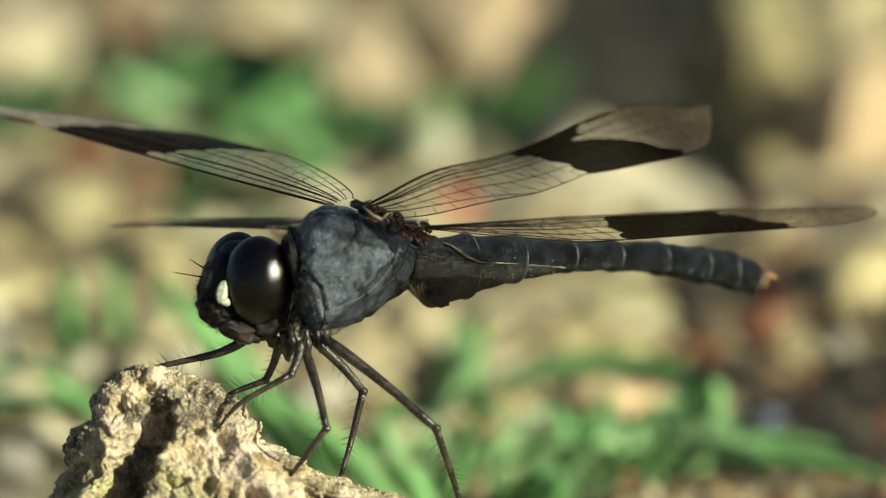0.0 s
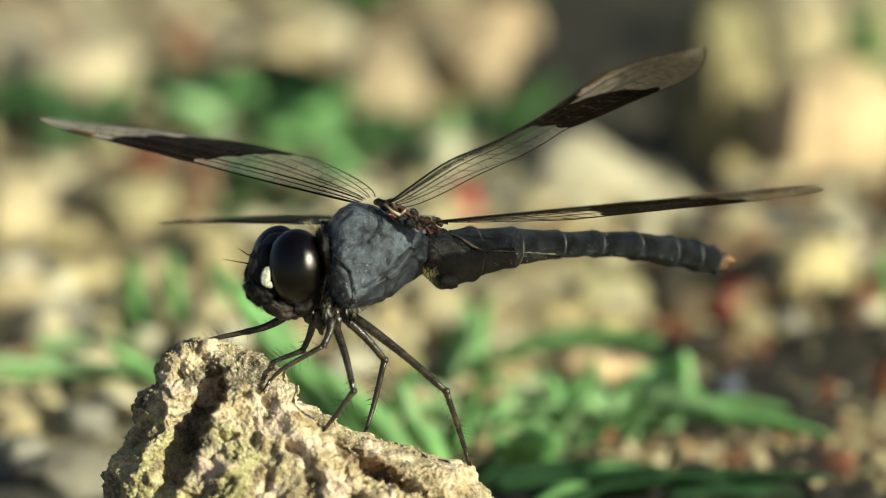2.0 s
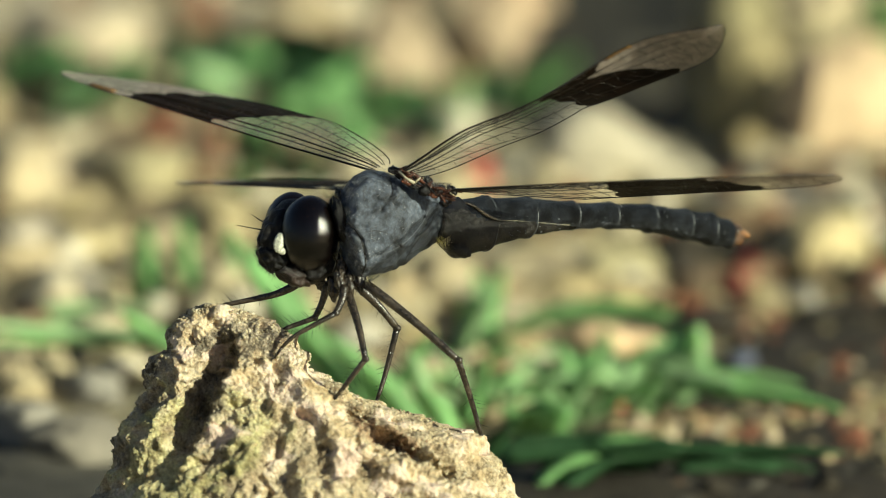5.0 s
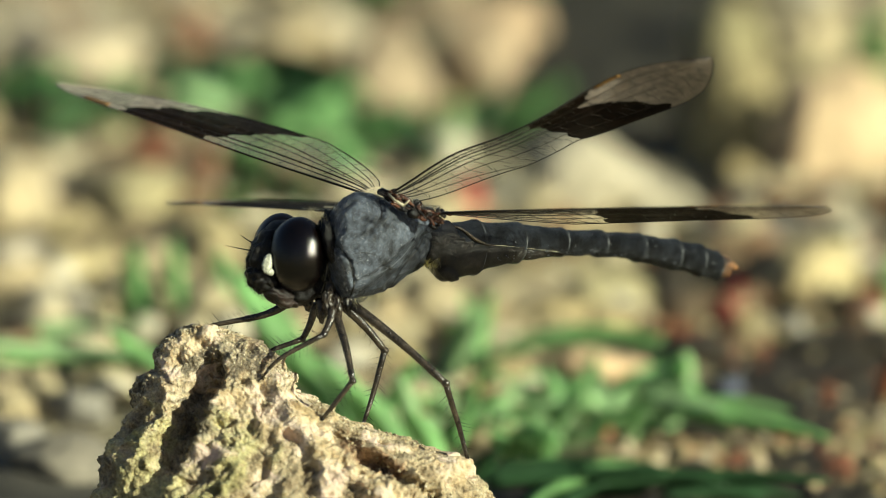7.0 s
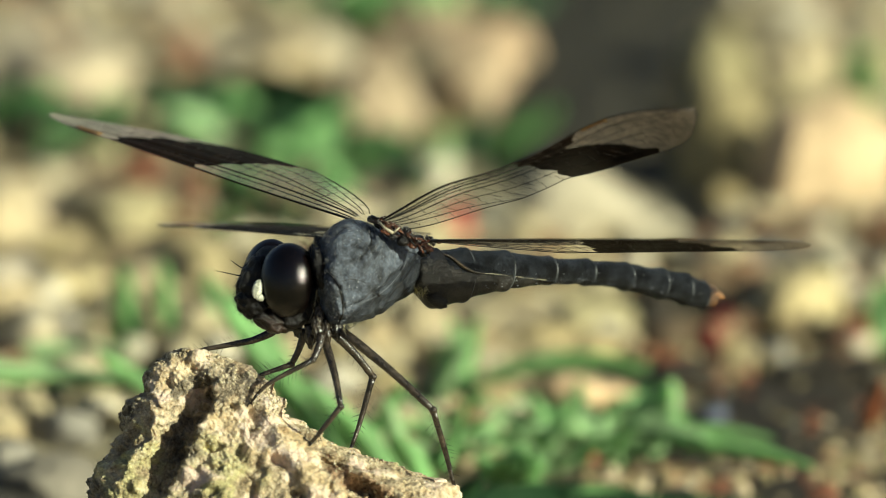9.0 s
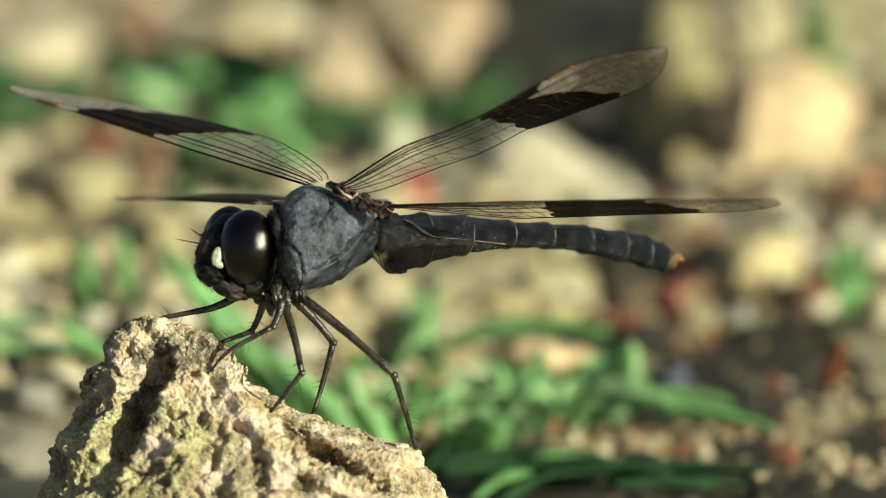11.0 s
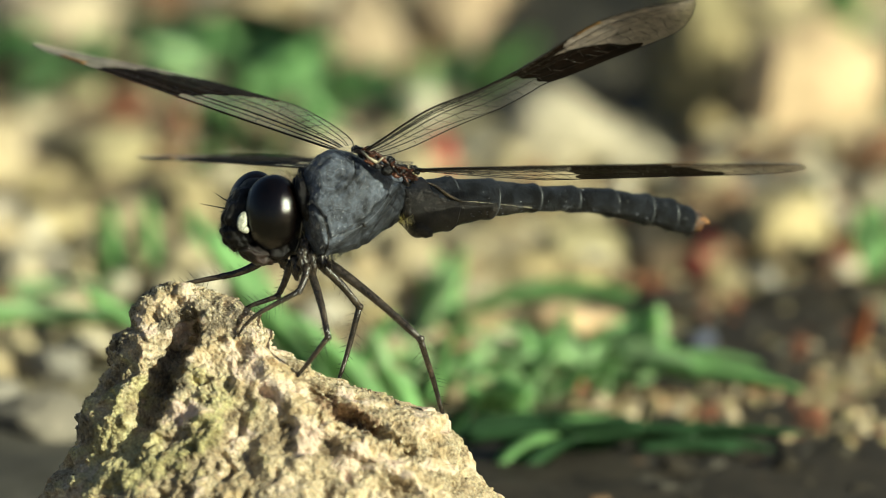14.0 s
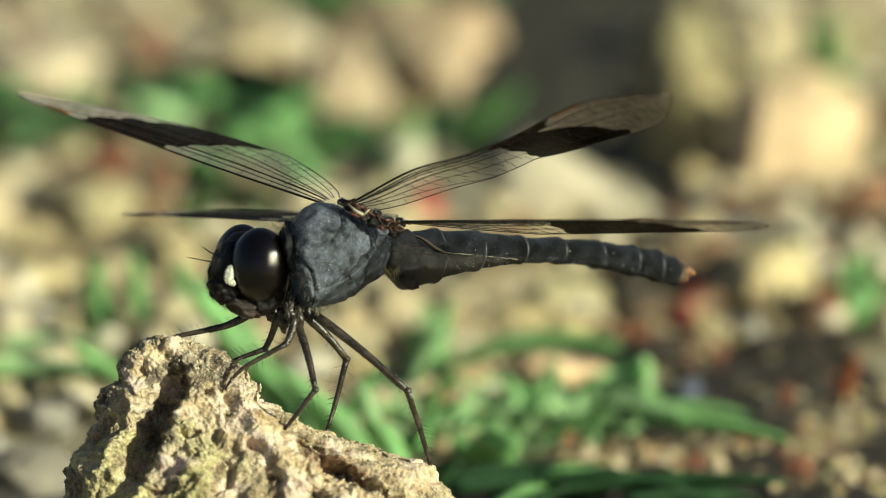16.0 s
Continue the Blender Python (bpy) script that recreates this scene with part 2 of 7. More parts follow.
# ---------------------------------------------------------------- helpers for shapes
def mesh_of(name, bm, mat, smooth=True):
    me = bpy.data.meshes.new(name)
    bm.to_mesh(me)
    bm.free()
    me.materials.append(mat)
    if smooth:
        me.polygons.foreach_set("use_smooth", [True] * len(me.polygons))
    return me


def part(name, bm, mat, parent, label=""):
    ob = new(name, mesh_of(name, bm, mat))
    ob.parent = parent
    return tagged(ob, label)


def loft(bm, rings, closed=True):
    """Rings of equal length, skinned; the ends are capped."""
    rows = [[bm.verts.new(p) for p in ring] for ring in rings]
    n = len(rows[0])
    for a, b in zip(rows, rows[1:]):
        for i in range(n):
            j = (i + 1) % n
            bm.faces.new((a[i], a[j], b[j], b[i]))
    if closed:
        bm.faces.new(rows[0][::-1])
        bm.faces.new(rows[-1])
    return rows


def tube(bm, points, radii, sides=8):
    """A round bar along points, given in metres."""
    pts = [Vector(p) for p in points]
    rings = []
    for i, p in enumerate(pts):
        d = (pts[min(i + 1, len(pts) - 1)] - pts[max(i - 1, 0)]).normalized()
        u = d.orthogonal().normalized() if i == 0 else (u - u.dot(d) * d).normalized()
        v = d.cross(u)
        rings.append([p + (u * math.cos(k * math.tau / sides) + v * math.sin(k * math.tau / sides)) * radii[i] for k in range(sides)])
    loft(bm, rings)


def blob(bm, centre, semi, turn=(0, 0, 0), sub=4, rough=0.0, scale=1.0, seed=0.0):
    """An ellipsoid in millimetres, turned in degrees, roughened."""
    m = pose(*[v * MM for v in centre], *turn) @ Matrix.Diagonal((*[s * MM for s in semi], 1))
    for v in bmesh.ops.create_icosphere(bm, subdivisions=sub, radius=1.0)["verts"]:
        k = 1 + rough * noise.noise(v.co * scale + Vector((seed, seed * 0.7, 3.1)))
        v.co = m @ (v.co * k)


def smooth_path(points, steps):
    """A Catmull-Rom line through points."""
    p = [Vector(q) for q in points]
    p = [p[0] * 2 - p[1], *p, p[-1] * 2 - p[-2]]
    out = []
    for i in range(1, len(p) - 2):
        for k in range(steps):
            t = k / steps
            out.append(0.5 * (2 * p[i] + (p[i + 1] - p[i - 1]) * t + (2 * p[i - 1] - 5 * p[i] + 4 * p[i + 1] - p[i + 2]) * t * t + (3 * p[i] - p[i - 1] - 3 * p[i + 1] + p[i + 2]) * t ** 3))
    out.append(p[-2])
    return out


def steps_between(x, table):
    """A smooth value from a short table of (x, value)."""
    xs = [a for a, _ in table]
    if x <= xs[0]:
        return table[0][1]
    for (a, va), (b, vb) in zip(table, table[1:]):
        if x <= b:
            t = (x - a) / (b - a)
            return va + (vb - va) * t
    return table[-1][1]


# ---------------------------------------------------------------- ground
def build_ground():
    n = 220
    s = np.linspace(-1, 1, n)
    line = np.sinh(s * 9.5) / math.sinh(9.5)
    xs, ys = line * 60.0, line * 60.0 + 0.1
    verts = []
    for y in ys:
        for x in xs:
            r = math.hypot(x, y - 0.08)
            h = 0.0
            if r < 0.6:
                q = Vector((x * 60, y * 60, 0.0))
                h = (noise.fractal(q, 1.0, 2.0, 3) * 1.6 - 0.6) * MM
            elif r > 3:
                h = noise.noise(Vector((x * 0.2, y * 0.2, 5.0))) * 0.02 * min(r, 20)
            verts.append((x, y, h))
    faces = [(r * n + c, r * n + c + 1, (r + 1) * n + c + 1, (r + 1) * n + c) for r in range(n - 1) for c in range(n - 1)]
    me = bpy.data.meshes.new("ground")
    me.from_pydata(verts, [], faces)
    me.materials.append(SOIL)
    me.polygons.foreach_set("use_smooth", [True] * len(me.polygons))
    tagged(new("ground", me), "dry brown stony soil with fine gravel", "ground", kind="structure")


build_ground()


# ---------------------------------------------------------------- the rock
EDGE_LEFT = ((588, 362), (600, 326), (625, 306), (650, 300), (668, 298), (684, 262), (700, 248), (740, 248), (790, 236), (830, 203), (870, 192), (945, 150), (1000, 125), (1150, 60), (1500, -40))
EDGE_RIGHT = ((588, 392), (600, 425), (620, 478), (650, 520), (690, 548), (720, 582), (755, 640), (775, 705), (800, 780), (822, 848), (880, 890), (945, 935), (1000, 975), (1150, 1060), (1500, 1180))


def nz(points, scale, shift=(0.0, 0.0, 0.0)):
    """Smooth noise at many points, given in millimetres."""
    q = points * scale + np.array(shift)
    return np.fromiter((noise.noise(v) for v in q.tolist()), float, len(q))


def hump(gx, gy, x, y, rx, ry):
    return np.exp(-((gx - x) / rx) ** 2 - ((gy - y) / ry) ** 2)


def band(gx, gy, x0, y0, x1, y1, wide):
    """A soft band along a straight line."""
    dx, dy = x1 - x0, y1 - y0
    t = np.clip(((gx - x0) * dx + (gy - y0) * dy) / (dx * dx + dy * dy), 0, 1)
    return np.exp(-((gx - x0 - t * dx) ** 2 + (gy - y0 - t * dy) ** 2) / wide ** 2)


# smooth swellings of bare crystalline stone: place, half size, height in mm, paleness
SWELLS = ((384, 606, 25, 20, 0.40, 1.0), (346, 626, 20, 24, 0.35, 0.9), (322, 656, 15, 26, 0.30, 0.7), (312, 708, 14, 32, 0.40, 0.6), (535, 738, 36, 44, 0.80, 0.9),
          (578, 792, 30, 36, 0.60, 1.0), (606, 850, 22, 42, 0.60, 0.9), (515, 695, 28, 20, 0.45, 0.5), (832, 834, 34, 24, 0.55, 1.0), (300, 810, 18, 50, 0.45, 0.3), (470, 650, 40, 22, 0.40, 0.0),
          (765, 850, 46, 24, 0.60, 0.0), (262, 690, 13, 12, 0.60, 0.0), (206, 845, 18, 14, 0.80, 0.0), (430, 800, 40, 60, 0.50, 0.0))


def build_rock():
    across, up = 640, 470
    k = 1 / 35.0
    # three quarters of the columns lie on the face in the sun
    u = np.arange(across) / across
    ang = np.where(u < 0.75, u / 0.75 * math.pi, math.pi + (u - 0.75) / 0.25 * math.pi)
    f = np.arange(up) / (up - 1)
    ys = 589 + np.where(f < 0.86, 420 * (f / 0.86) ** 1.15, 420 + 710 * np.clip((f - 0.86) / 0.14, 0, 1) ** 1.6)
    left = np.array([(steps_between(y, EDGE_LEFT) - 784) * k for y in ys])
    right = np.array([(steps_between(y, EDGE_RIGHT) - 784) * k for y in ys])
    A, Y = np.tile(ang, up), np.repeat(ys, across)
    L, R = np.repeat(left, across), np.repeat(right, across)
    ca, sa = np.cos(A), np.sin(A)
    drop = (Y - 589) * k
    px = (L + R) / 2 + (R - L) / 2 * np.sign(ca) * np.abs(ca) ** 0.9
    py = np.where(sa > 0, -np.maximum(sa, 0) ** 0.88 * (0.5 + 0.62 * drop), -sa * (0.5 + 0.75 * drop))
    P = np.stack([px, py, -(Y - 441) * k], 1)
    front = np.clip(sa * 2.2, 0, 1)
    n1, n2 = nz(P, 0.33, (3.1, 0, 0)), nz(P, 0.85, (0, 7.7, 0))
    n3, n4 = nz(P, 2.0), nz(P, 4.6, (9.0, 0, 0))
    gx = px * 35 + 784 + 9 * n2 + 6 * n3
    gy = Y + 9 * nz(P, 0.9, (31.0, 0, 0)) + 6 * n4
    # the near block stands out before a recess on its shaded side
    d = 420 - 0.50 * np.maximum(0, gy - 682) - gx + 16 * n2
    recess = np.clip(d / 6, 0, 1) * np.clip(1 - (d - 22) / 62, 0, 1) * np.clip((gy - 640) / 40, 0, 1) * np.clip(1 - (gy - 800) / 130, 0, 1)
    swell, pale = np.zeros_like(px), np.zeros_like(px)
    for x, y, rx, ry, high, light in SWELLS:
        h = hump(gx, gy, x, y, rx, ry)
        swell += high * h
        pale = np.maximum(pale, light * np.clip(h * 1.6, 0, 1))
    # the layered foot: a bare ridge before a gritty hollow
    ridge = np.maximum(band(gx, gy, 640, 845, 745, 900, 17), band(gx, gy, 745, 900, 850, 965, 22))
    hollow = band(gx, gy, 610, 782, 690, 834, 17) + band(gx, gy, 690, 834, 790, 884, 12)
    dents = np.clip(nz(P, 1.15, (0, 0, 21.0)) - 0.22, 0, 1)
    veins = np.clip(2.4 * nz(P, 0.5, (50.0, 0, 9.0)) + 0.8 * n3 - 0.35, 0, 0.7) * np.clip((gx - 300) / 80, 0.2, 1)
    pale = np.clip(np.maximum(np.maximum(pale, 0.9 * ridge), veins), 0, 1)
    lichen = np.clip(1.3 * (hump(gx, gy, 425, 800, 60, 95) + hump(gx, gy, 290, 770, 40, 60) + hump(gx, gy, 300, 905, 80, 60) + hump(gx, gy, 240, 900, 50, 60)) - 0.25 + 0.9 * n2 + 0.5 * n3, 0, 1) * (1 - pale)
    # grey crust; the humps at 395, 690 and 366, 760 paint the cleft's shade
    crust_shade = np.clip(1.4 * (hump(gx, gy, 455, 645, 60, 30) + hump(gx, gy, 480, 700, 35, 22) + hump(gx, gy, 395, 690, 36, 42) + hump(gx, gy, 366, 760, 30, 70) + hump(gx, gy, 365, 660, 30, 26) + hump(gx, gy, 255, 700, 26, 30) + hump(gx, gy, 206, 850, 30, 24)) - 0.2 + 0.8 * n3 + 0.4 * n4, 0, 1) * (1 - 0.8 * pale)
    rust = np.clip(1.2 * band(gx, gy, 630, 795, 720, 838, 22) - 0.1 + 0.7 * n3, 0, 1) * (1 - pale)
    gritty = np.clip(1.15 - 1.1 * pale + 0.5 * n1, 0.12, 1)
    soft = np.minimum(1.0, 0.35 + drop * 0.5)
    grain = np.fromiter((noise.voronoi(v)[0][0] for v in (P * 5.0).tolist()), float, len(P))
    fine = nz(P, 9.0, (2.0, 9.0, 0))
    out = np.stack([ca, -sa, np.full_like(ca, 0.35)], 1)
    out /= np.linalg.norm(out, axis=1)[:, None]
    patchy = np.clip(0.45 + 1.3 * nz(P, 0.45, (17.0, 3.0, 0)) + 0.6 * lichen, 0.05, 1)
    creases = np.clip(0.07 - np.abs(nz(P, 0.7, (0, 5.0, 30.0))), 0, 1) * 6.0
    high = (0.45 * n1 + 0.5 * n2) * soft + (0.16 + 0.10 * gritty) * n3 + (0.04 + 0.04 * gritty) * n4 + gritty * (0.035 * fine - 0.11 * patchy * np.minimum(grain, 0.8) ** 2) - 1.3 * dents * soft - 0.22 * creases * soft
    P += out * high[:, None]
    P[:, 1] += front * (2.3 * recess - swell - 0.75 * ridge + 1.0 * hollow)
    faces = []
    for j in range(up - 1):
        for i in range(across):
            i2 = (i + 1) % across
            faces.append((j * across + i, (j + 1) * across + i, (j + 1) * across + i2, j * across + i2))
    faces.append(tuple(range(across)))
    me = bpy.data.meshes.new("rock")
    me.from_pydata((P * MM).tolist(), [], faces)
    me.materials.append(ROCK)
    me.polygons.foreach_set("use_smooth", [True] * len(me.polygons))
    for title, values in (("pale", pale), ("lichen", lichen), ("crust_shade", crust_shade), ("rust", rust)):
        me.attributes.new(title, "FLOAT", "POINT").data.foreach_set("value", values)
    ob = tagged(new("rock", me), "rough pitted tan limestone rock with a dark cleft", "rock")
    ob.matrix_world = STAGE
    return ob, gritty


def crust_rock(rock, gritty):
    """Coarse sand cemented to the rock."""
    rng = random.Random(17)
    base = bmesh.new()
    bmesh.ops.create_icosphere(base, subdivisions=1, radius=1.0)
    bv = [v.co.copy() for v in base.verts]
    bf = [[v.index for v in f.verts] for f in base.faces]
    base.free()
    me = rock.data
    verts, faces = [], []
    for v in rng.sample(range(len(me.vertices)), 42000):
        p, n = me.vertices[v].co, me.vertices[v].normal
        if n.y > 0.55 or p.z < -0.020 or gritty[v] < 0.55:
            continue
        q = p * 1000
        if noise.noise(q * 0.30 + Vector((0, 40.0, 8.0))) + 0.6 * noise.noise(q * 1.3) < rng.uniform(-0.25, 0.45):
            continue
        r = (0.03 + 0.075 * rng.random() ** 3) * MM
        turn = Euler((rng.uniform(0, 6), rng.uniform(0, 6), rng.uniform(0, 6))).to_matrix()
        n0 = len(verts)
        verts += [tuple(p + n * r * 0.15 + turn @ (w * r * rng.uniform(0.85, 1.1))) for w in bv]
        faces += [[n0 + k for k in f] for f in bf]
    sand = bpy.data.meshes.new("sand_grain")
    sand.from_pydata(verts, [], faces)
    m, nt, b = material("sand_grain", (0.5, 0.42, 0.28), 0.9, 0.03)
    g = nt.nodes.new("ShaderNodeNewGeometry")
    nt.links.new(ramp(nt, g.outputs["Random Per Island"], [(0.0, (0.10, 0.08, 0.055)), (0.22, (0.27, 0.22, 0.14)), (0.55, (0.42, 0.355, 0.22)), (0.85, (0.48, 0.41, 0.28)), (1.0, (0.56, 0.50, 0.40))]), b.inputs["Base Color"])
    sand.materials.append(m)
    sand.polygons.foreach_set("use_smooth", [True] * len(sand.polygons))
    ob = new("sand_grain", sand)
    ob.parent = rock
    tagged(ob, "coarse yellowish sand cemented to the rock", kind="stuff")


crust_rock(*build_rock())

# ---------------------------------------------------------------- the dragonfly
PERCH = (-5.5, 0.0, -8.0)
dragonfly = tagged(new("dragonfly"), "slate-black dragonfly with dark-banded wings perched on a rock", "dragonfly")
dragonfly.empty_display_size = 0.004
dragonfly.matrix_world = STAGE @ pose(*[v * MM for v in PERCH])
YAW = radians(38)
BACK = Vector((math.cos(YAW), math.sin(YAW), 0))     # along the body, towards the tail
SIDE = Vector((math.sin(YAW), -math.cos(YAW), 0))    # the animal's left, towards the camera


def st(x, y, deep=0.0):
    """Millimetres in the dragonfly's space from a place on the stage's grid of 35 to the millimetre."""
    return Vector(((x - 784) / 35 - PERCH[0], deep - PERCH[1], -(y - 441) / 35 - PERCH[2]))


def on_axis(x, y):
    """A place on the body's middle plane."""
    return st(x, y, (x - 690) / 35 * math.tan(YAW))


def body_rings(stations, sides=40, power=1.0, side=SIDE):
    """Stations of (x, top, bottom, half width in mm): rings across the body's axis."""
    rings = []
    for x, top, low, wide in stations:
        c = on_axis(x, (top + low) / 2)
        h = (low - top) / 70
        ring = []
        for k in range(sides):
            a = math.tau * k / sides
            ca, sa = math.cos(a), math.sin(a)
            ring.append((c + side * wide * math.copysign(abs(ca) ** power, ca) + Vector((0, 0, 1)) * h * math.copysign(abs(sa) ** power, sa)) * MM)
        rings.append(ring)
    return rings


def fill(stations, steps):
    pts = smooth_path([Vector(s[:3]) for s in stations], steps)
    wide = smooth_path([Vector((s[0], s[3], 0)) for s in stations], steps)
    return [(p.x, p.y, p.z, w.y) for p, w in zip(pts, wide)]


def hairs(bm, spots, length, thick, seed):
    """Fine bent hairs: spots of (place, way) in metres."""
    rng = random.Random(seed)
    for p, w in spots:
        ln = length * rng.uniform(0.5, 1.2) * MM
        w = (w + Vector((rng.uniform(-0.5, 0.5), rng.uniform(-0.5, 0.5), rng.uniform(-0.5, 0.5)))).normalized()
        tube(bm, [p, p + w * ln * 0.6, p + w * ln + Vector((0, 0, -0.1 * ln))], [thick * MM, thick * 0.7 * MM, thick * 0.15 * MM], 4)


def build_thorax():
    bm = bmesh.new()
    stations = fill([(600, 412, 480, 0.8), (606, 384, 512, 1.5), (619, 363, 537, 2.0), (641, 354, 546, 2.3), (670, 355, 541, 2.4), (700, 362, 525, 2.3), (730, 373, 506, 2.05), (758, 385, 485, 1.7), (780, 398, 471, 1.3), (791, 410, 462, 0.9)], 14)
    loft(bm, body_rings(stations, 190, 0.90, Vector((math.sin(0.3), -math.cos(0.3), 0))))
    bmesh.ops.translate(bm, vec=Vector((0, 0.95, 0)) * MM, verts=bm.verts)
    bmesh.ops.recalc_face_normals(bm, faces=bm.faces)
    bm.normal_update()
    # plates of the side, grooves between them, and a soft unevenness
    lines = (((684, 366), (688, 392)), ((688, 392), (671, 420)), ((756, 410), (750, 432)), ((750, 432), (722, 470)), ((722, 470), (664, 504)), ((664, 504), (642, 512)),
             ((642, 512), (634, 474)), ((634, 474), (612, 448)), ((772, 422), (728, 490)), ((728, 490), (702, 522)), ((671, 420), (640, 452)), ((702, 398), (690, 410)))
    for v in bm.verts:
        gx = (v.co.x / MM + PERCH[0]) * 35 + 784
        gy = 441 - (v.co.z / MM + PERCH[2]) * 35
        cut = 0.0
        for (x0, y0), (x1, y1) in lines:
            dx, dy = x1 - x0, y1 - y0
            t = max(0, min(1, ((gx - x0) * dx + (gy - y0) * dy) / (dx * dx + dy * dy)))
            d = math.hypot(gx - x0 - t * dx, gy - y0 - t * dy)
            cut += math.exp(-(d / 3.6) ** 2) * 0.10 - math.exp(-((d - 8) / 5) ** 2) * 0.04
        q = v.co / MM
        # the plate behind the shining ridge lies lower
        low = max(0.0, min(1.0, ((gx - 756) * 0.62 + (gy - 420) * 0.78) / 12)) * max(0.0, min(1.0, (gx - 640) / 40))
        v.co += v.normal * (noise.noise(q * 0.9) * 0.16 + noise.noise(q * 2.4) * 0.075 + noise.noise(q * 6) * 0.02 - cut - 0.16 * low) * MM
    skin = BVHTree.FromBMesh(bm)
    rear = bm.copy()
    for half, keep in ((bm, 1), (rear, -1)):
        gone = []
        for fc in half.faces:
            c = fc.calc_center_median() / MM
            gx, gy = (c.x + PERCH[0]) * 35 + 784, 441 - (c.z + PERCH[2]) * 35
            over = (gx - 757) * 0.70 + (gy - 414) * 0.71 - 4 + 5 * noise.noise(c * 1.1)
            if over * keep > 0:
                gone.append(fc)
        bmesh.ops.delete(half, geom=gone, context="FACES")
    thorax = part("thorax", bm, THORAX, dragonfly, "slate-blue hairy thorax with shallow grooves")
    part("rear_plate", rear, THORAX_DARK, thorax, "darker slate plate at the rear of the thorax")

    def seam(title, points, r, mat, words=""):
        """A thin line that lies on the skin."""
        path = []
        for q in smooth_path([Vector((x, y, 0)) for x, y in points], 7):
            start = st(q.x, q.y, -9.0) * MM
            hit = skin.ray_cast(start, Vector((0, 1, 0)))[0]
            if hit:
                path.append(hit)
        if len(path) > 2:
            bm = bmesh.new()
            n = len(path) - 1
            tube(bm, path, [r * MM * (0.45 + 0.55 * math.sin(math.pi * i / n)) for i in range(n + 1)], 6)
            part(title, bm, mat, thorax, words)

    seam("suture", ((684, 362), (689, 388), (684, 404), (671, 420)), 0.03, BRISTLE)
    seam("suture", ((764, 424), (754, 448), (726, 484), (704, 522)), 0.035, BRISTLE)
    seam("suture", ((612, 446), (632, 470), (642, 512), (634, 540)), 0.05, BRISTLE)
    seam("suture", ((636, 462), (660, 458), (684, 464)), 0.022, BRISTLE)
    seam("ridge", ((645, 511), (668, 502), (700, 486), (724, 466), (746, 436), (757, 408)), 0.028, BLOOM)
    seam("ridge", ((757, 408), (748, 402), (734, 404), (722, 414)), 0.03, BLOOM)
    seam("ridge", ((622, 462), (634, 486), (644, 510)), 0.04, BLOOM)
    seam("spiracle", ((702, 481), (704, 484), (707, 487)), 0.09, BRISTLE)
    rng = random.Random(3)
    spots = []
    for v in thorax.data.vertices:
        if rng.random() < 0.06:
            spots.append((v.co.copy(), v.normal.copy()))
    bm = bmesh.new()
    hairs(bm, spots, 0.32, 0.0042, 5)
    part("body_hair", bm, DOWN, thorax, "fine grey hair")
    # bright specks on the side, pale blobs in place of sparkle
    bm = bmesh.new()
    for v in rng.sample(list(thorax.data.vertices), 900):
        if v.normal.y < -0.2 and noise.noise(v.co / MM * 0.7) > -0.1:
            r = 0.010 + 0.022 * rng.random() ** 3
            blob(bm, v.co / MM, (r, r, r), sub=1)
    part("glint_specks", bm, SPECK, thorax, "tiny bright specks standing for glints")
    # the rusty wing hinges on the back
    rng = random.Random(8)
    for x, y, dp, r, mat in ((698, 360, -1.3, 0.30, FACE), (712, 370, -1.6, 0.30, JOINT), (726, 380, -1.7, 0.30, FACE), (744, 388, -1.75, 0.36, FACE), (760, 394, -1.6, 0.30, JOINT), (772, 385, -1.3, 0.42, FACE), (784, 394, -1.4, 0.36, JOINT),
                             (780, 410, -1.35, 0.30, FACE), (728, 364, -0.7, 0.40, JOINT), (752, 374, -0.5, 0.42, FACE), (690, 351, -0.4, 0.36, FACE), (796, 387, -1.4, 0.30, FACE), (806, 387, -1.45, 0.2, JOINT), (790, 384, -1.3, 0.26, FACE)):
        bm = bmesh.new()
        blob(bm, st(x, y, dp + 0.55), (r * 0.85, r * 0.7, r * 0.5), (rng.uniform(0, 90), rng.uniform(0, 60), 0), 3, 0.35, 2.2, x * 0.1)
        part("wing_hinge", bm, mat, thorax)
    for i in range(95):
        t = rng.random()
        x, y = 694 + 100 * t + rng.uniform(-8, 8), 354 + 44 * t + rng.uniform(-9, 12)
        bm = bmesh.new()
        r = rng.uniform(0.05, 0.14)
        blob(bm, st(x, y, -1.25 + 0.35 * t + rng.uniform(-0.2, 0.15)), (r * 2.3, r * 0.6, r * 0.55), (rng.uniform(0, 90), rng.uniform(-50, 70), 0), 3, 0.3, 2.0, x * 0.1)
        part("hinge_plate", bm, rng.choice((JOINT, JOINT, FACE, MOUTH, JOINT)), thorax)
    bm = bmesh.new()
    tube(bm, [st(700, 354, -1.7) * MM, st(712, 366, -2.0) * MM, st(727, 374, -2.0) * MM], [0.05 * MM, 0.07 * MM, 0.09 * MM], 6)
    tube(bm, [st(727, 374, -2.0) * MM, st(738, 364, -2.0) * MM], [0.07 * MM, 0.03 * MM], 6)
    part("sclerite", bm, RIM, thorax, "pale shiny hinge ridge")
    # the dark collar between head and thorax
    bm = bmesh.new()
    blob(bm, st(602, 450, -0.2), (0.75, 0.9, 1.75), (0, -8, 0), 4, 0.3, 3)
    part("neck", bm, BRISTLE, dragonfly)
    bm = bmesh.new()
    blob(bm, st(597, 440, -1.5), (0.34, 0.5, 1.15), (0, -14, 0), 4, 0.2, 2.4, 3)
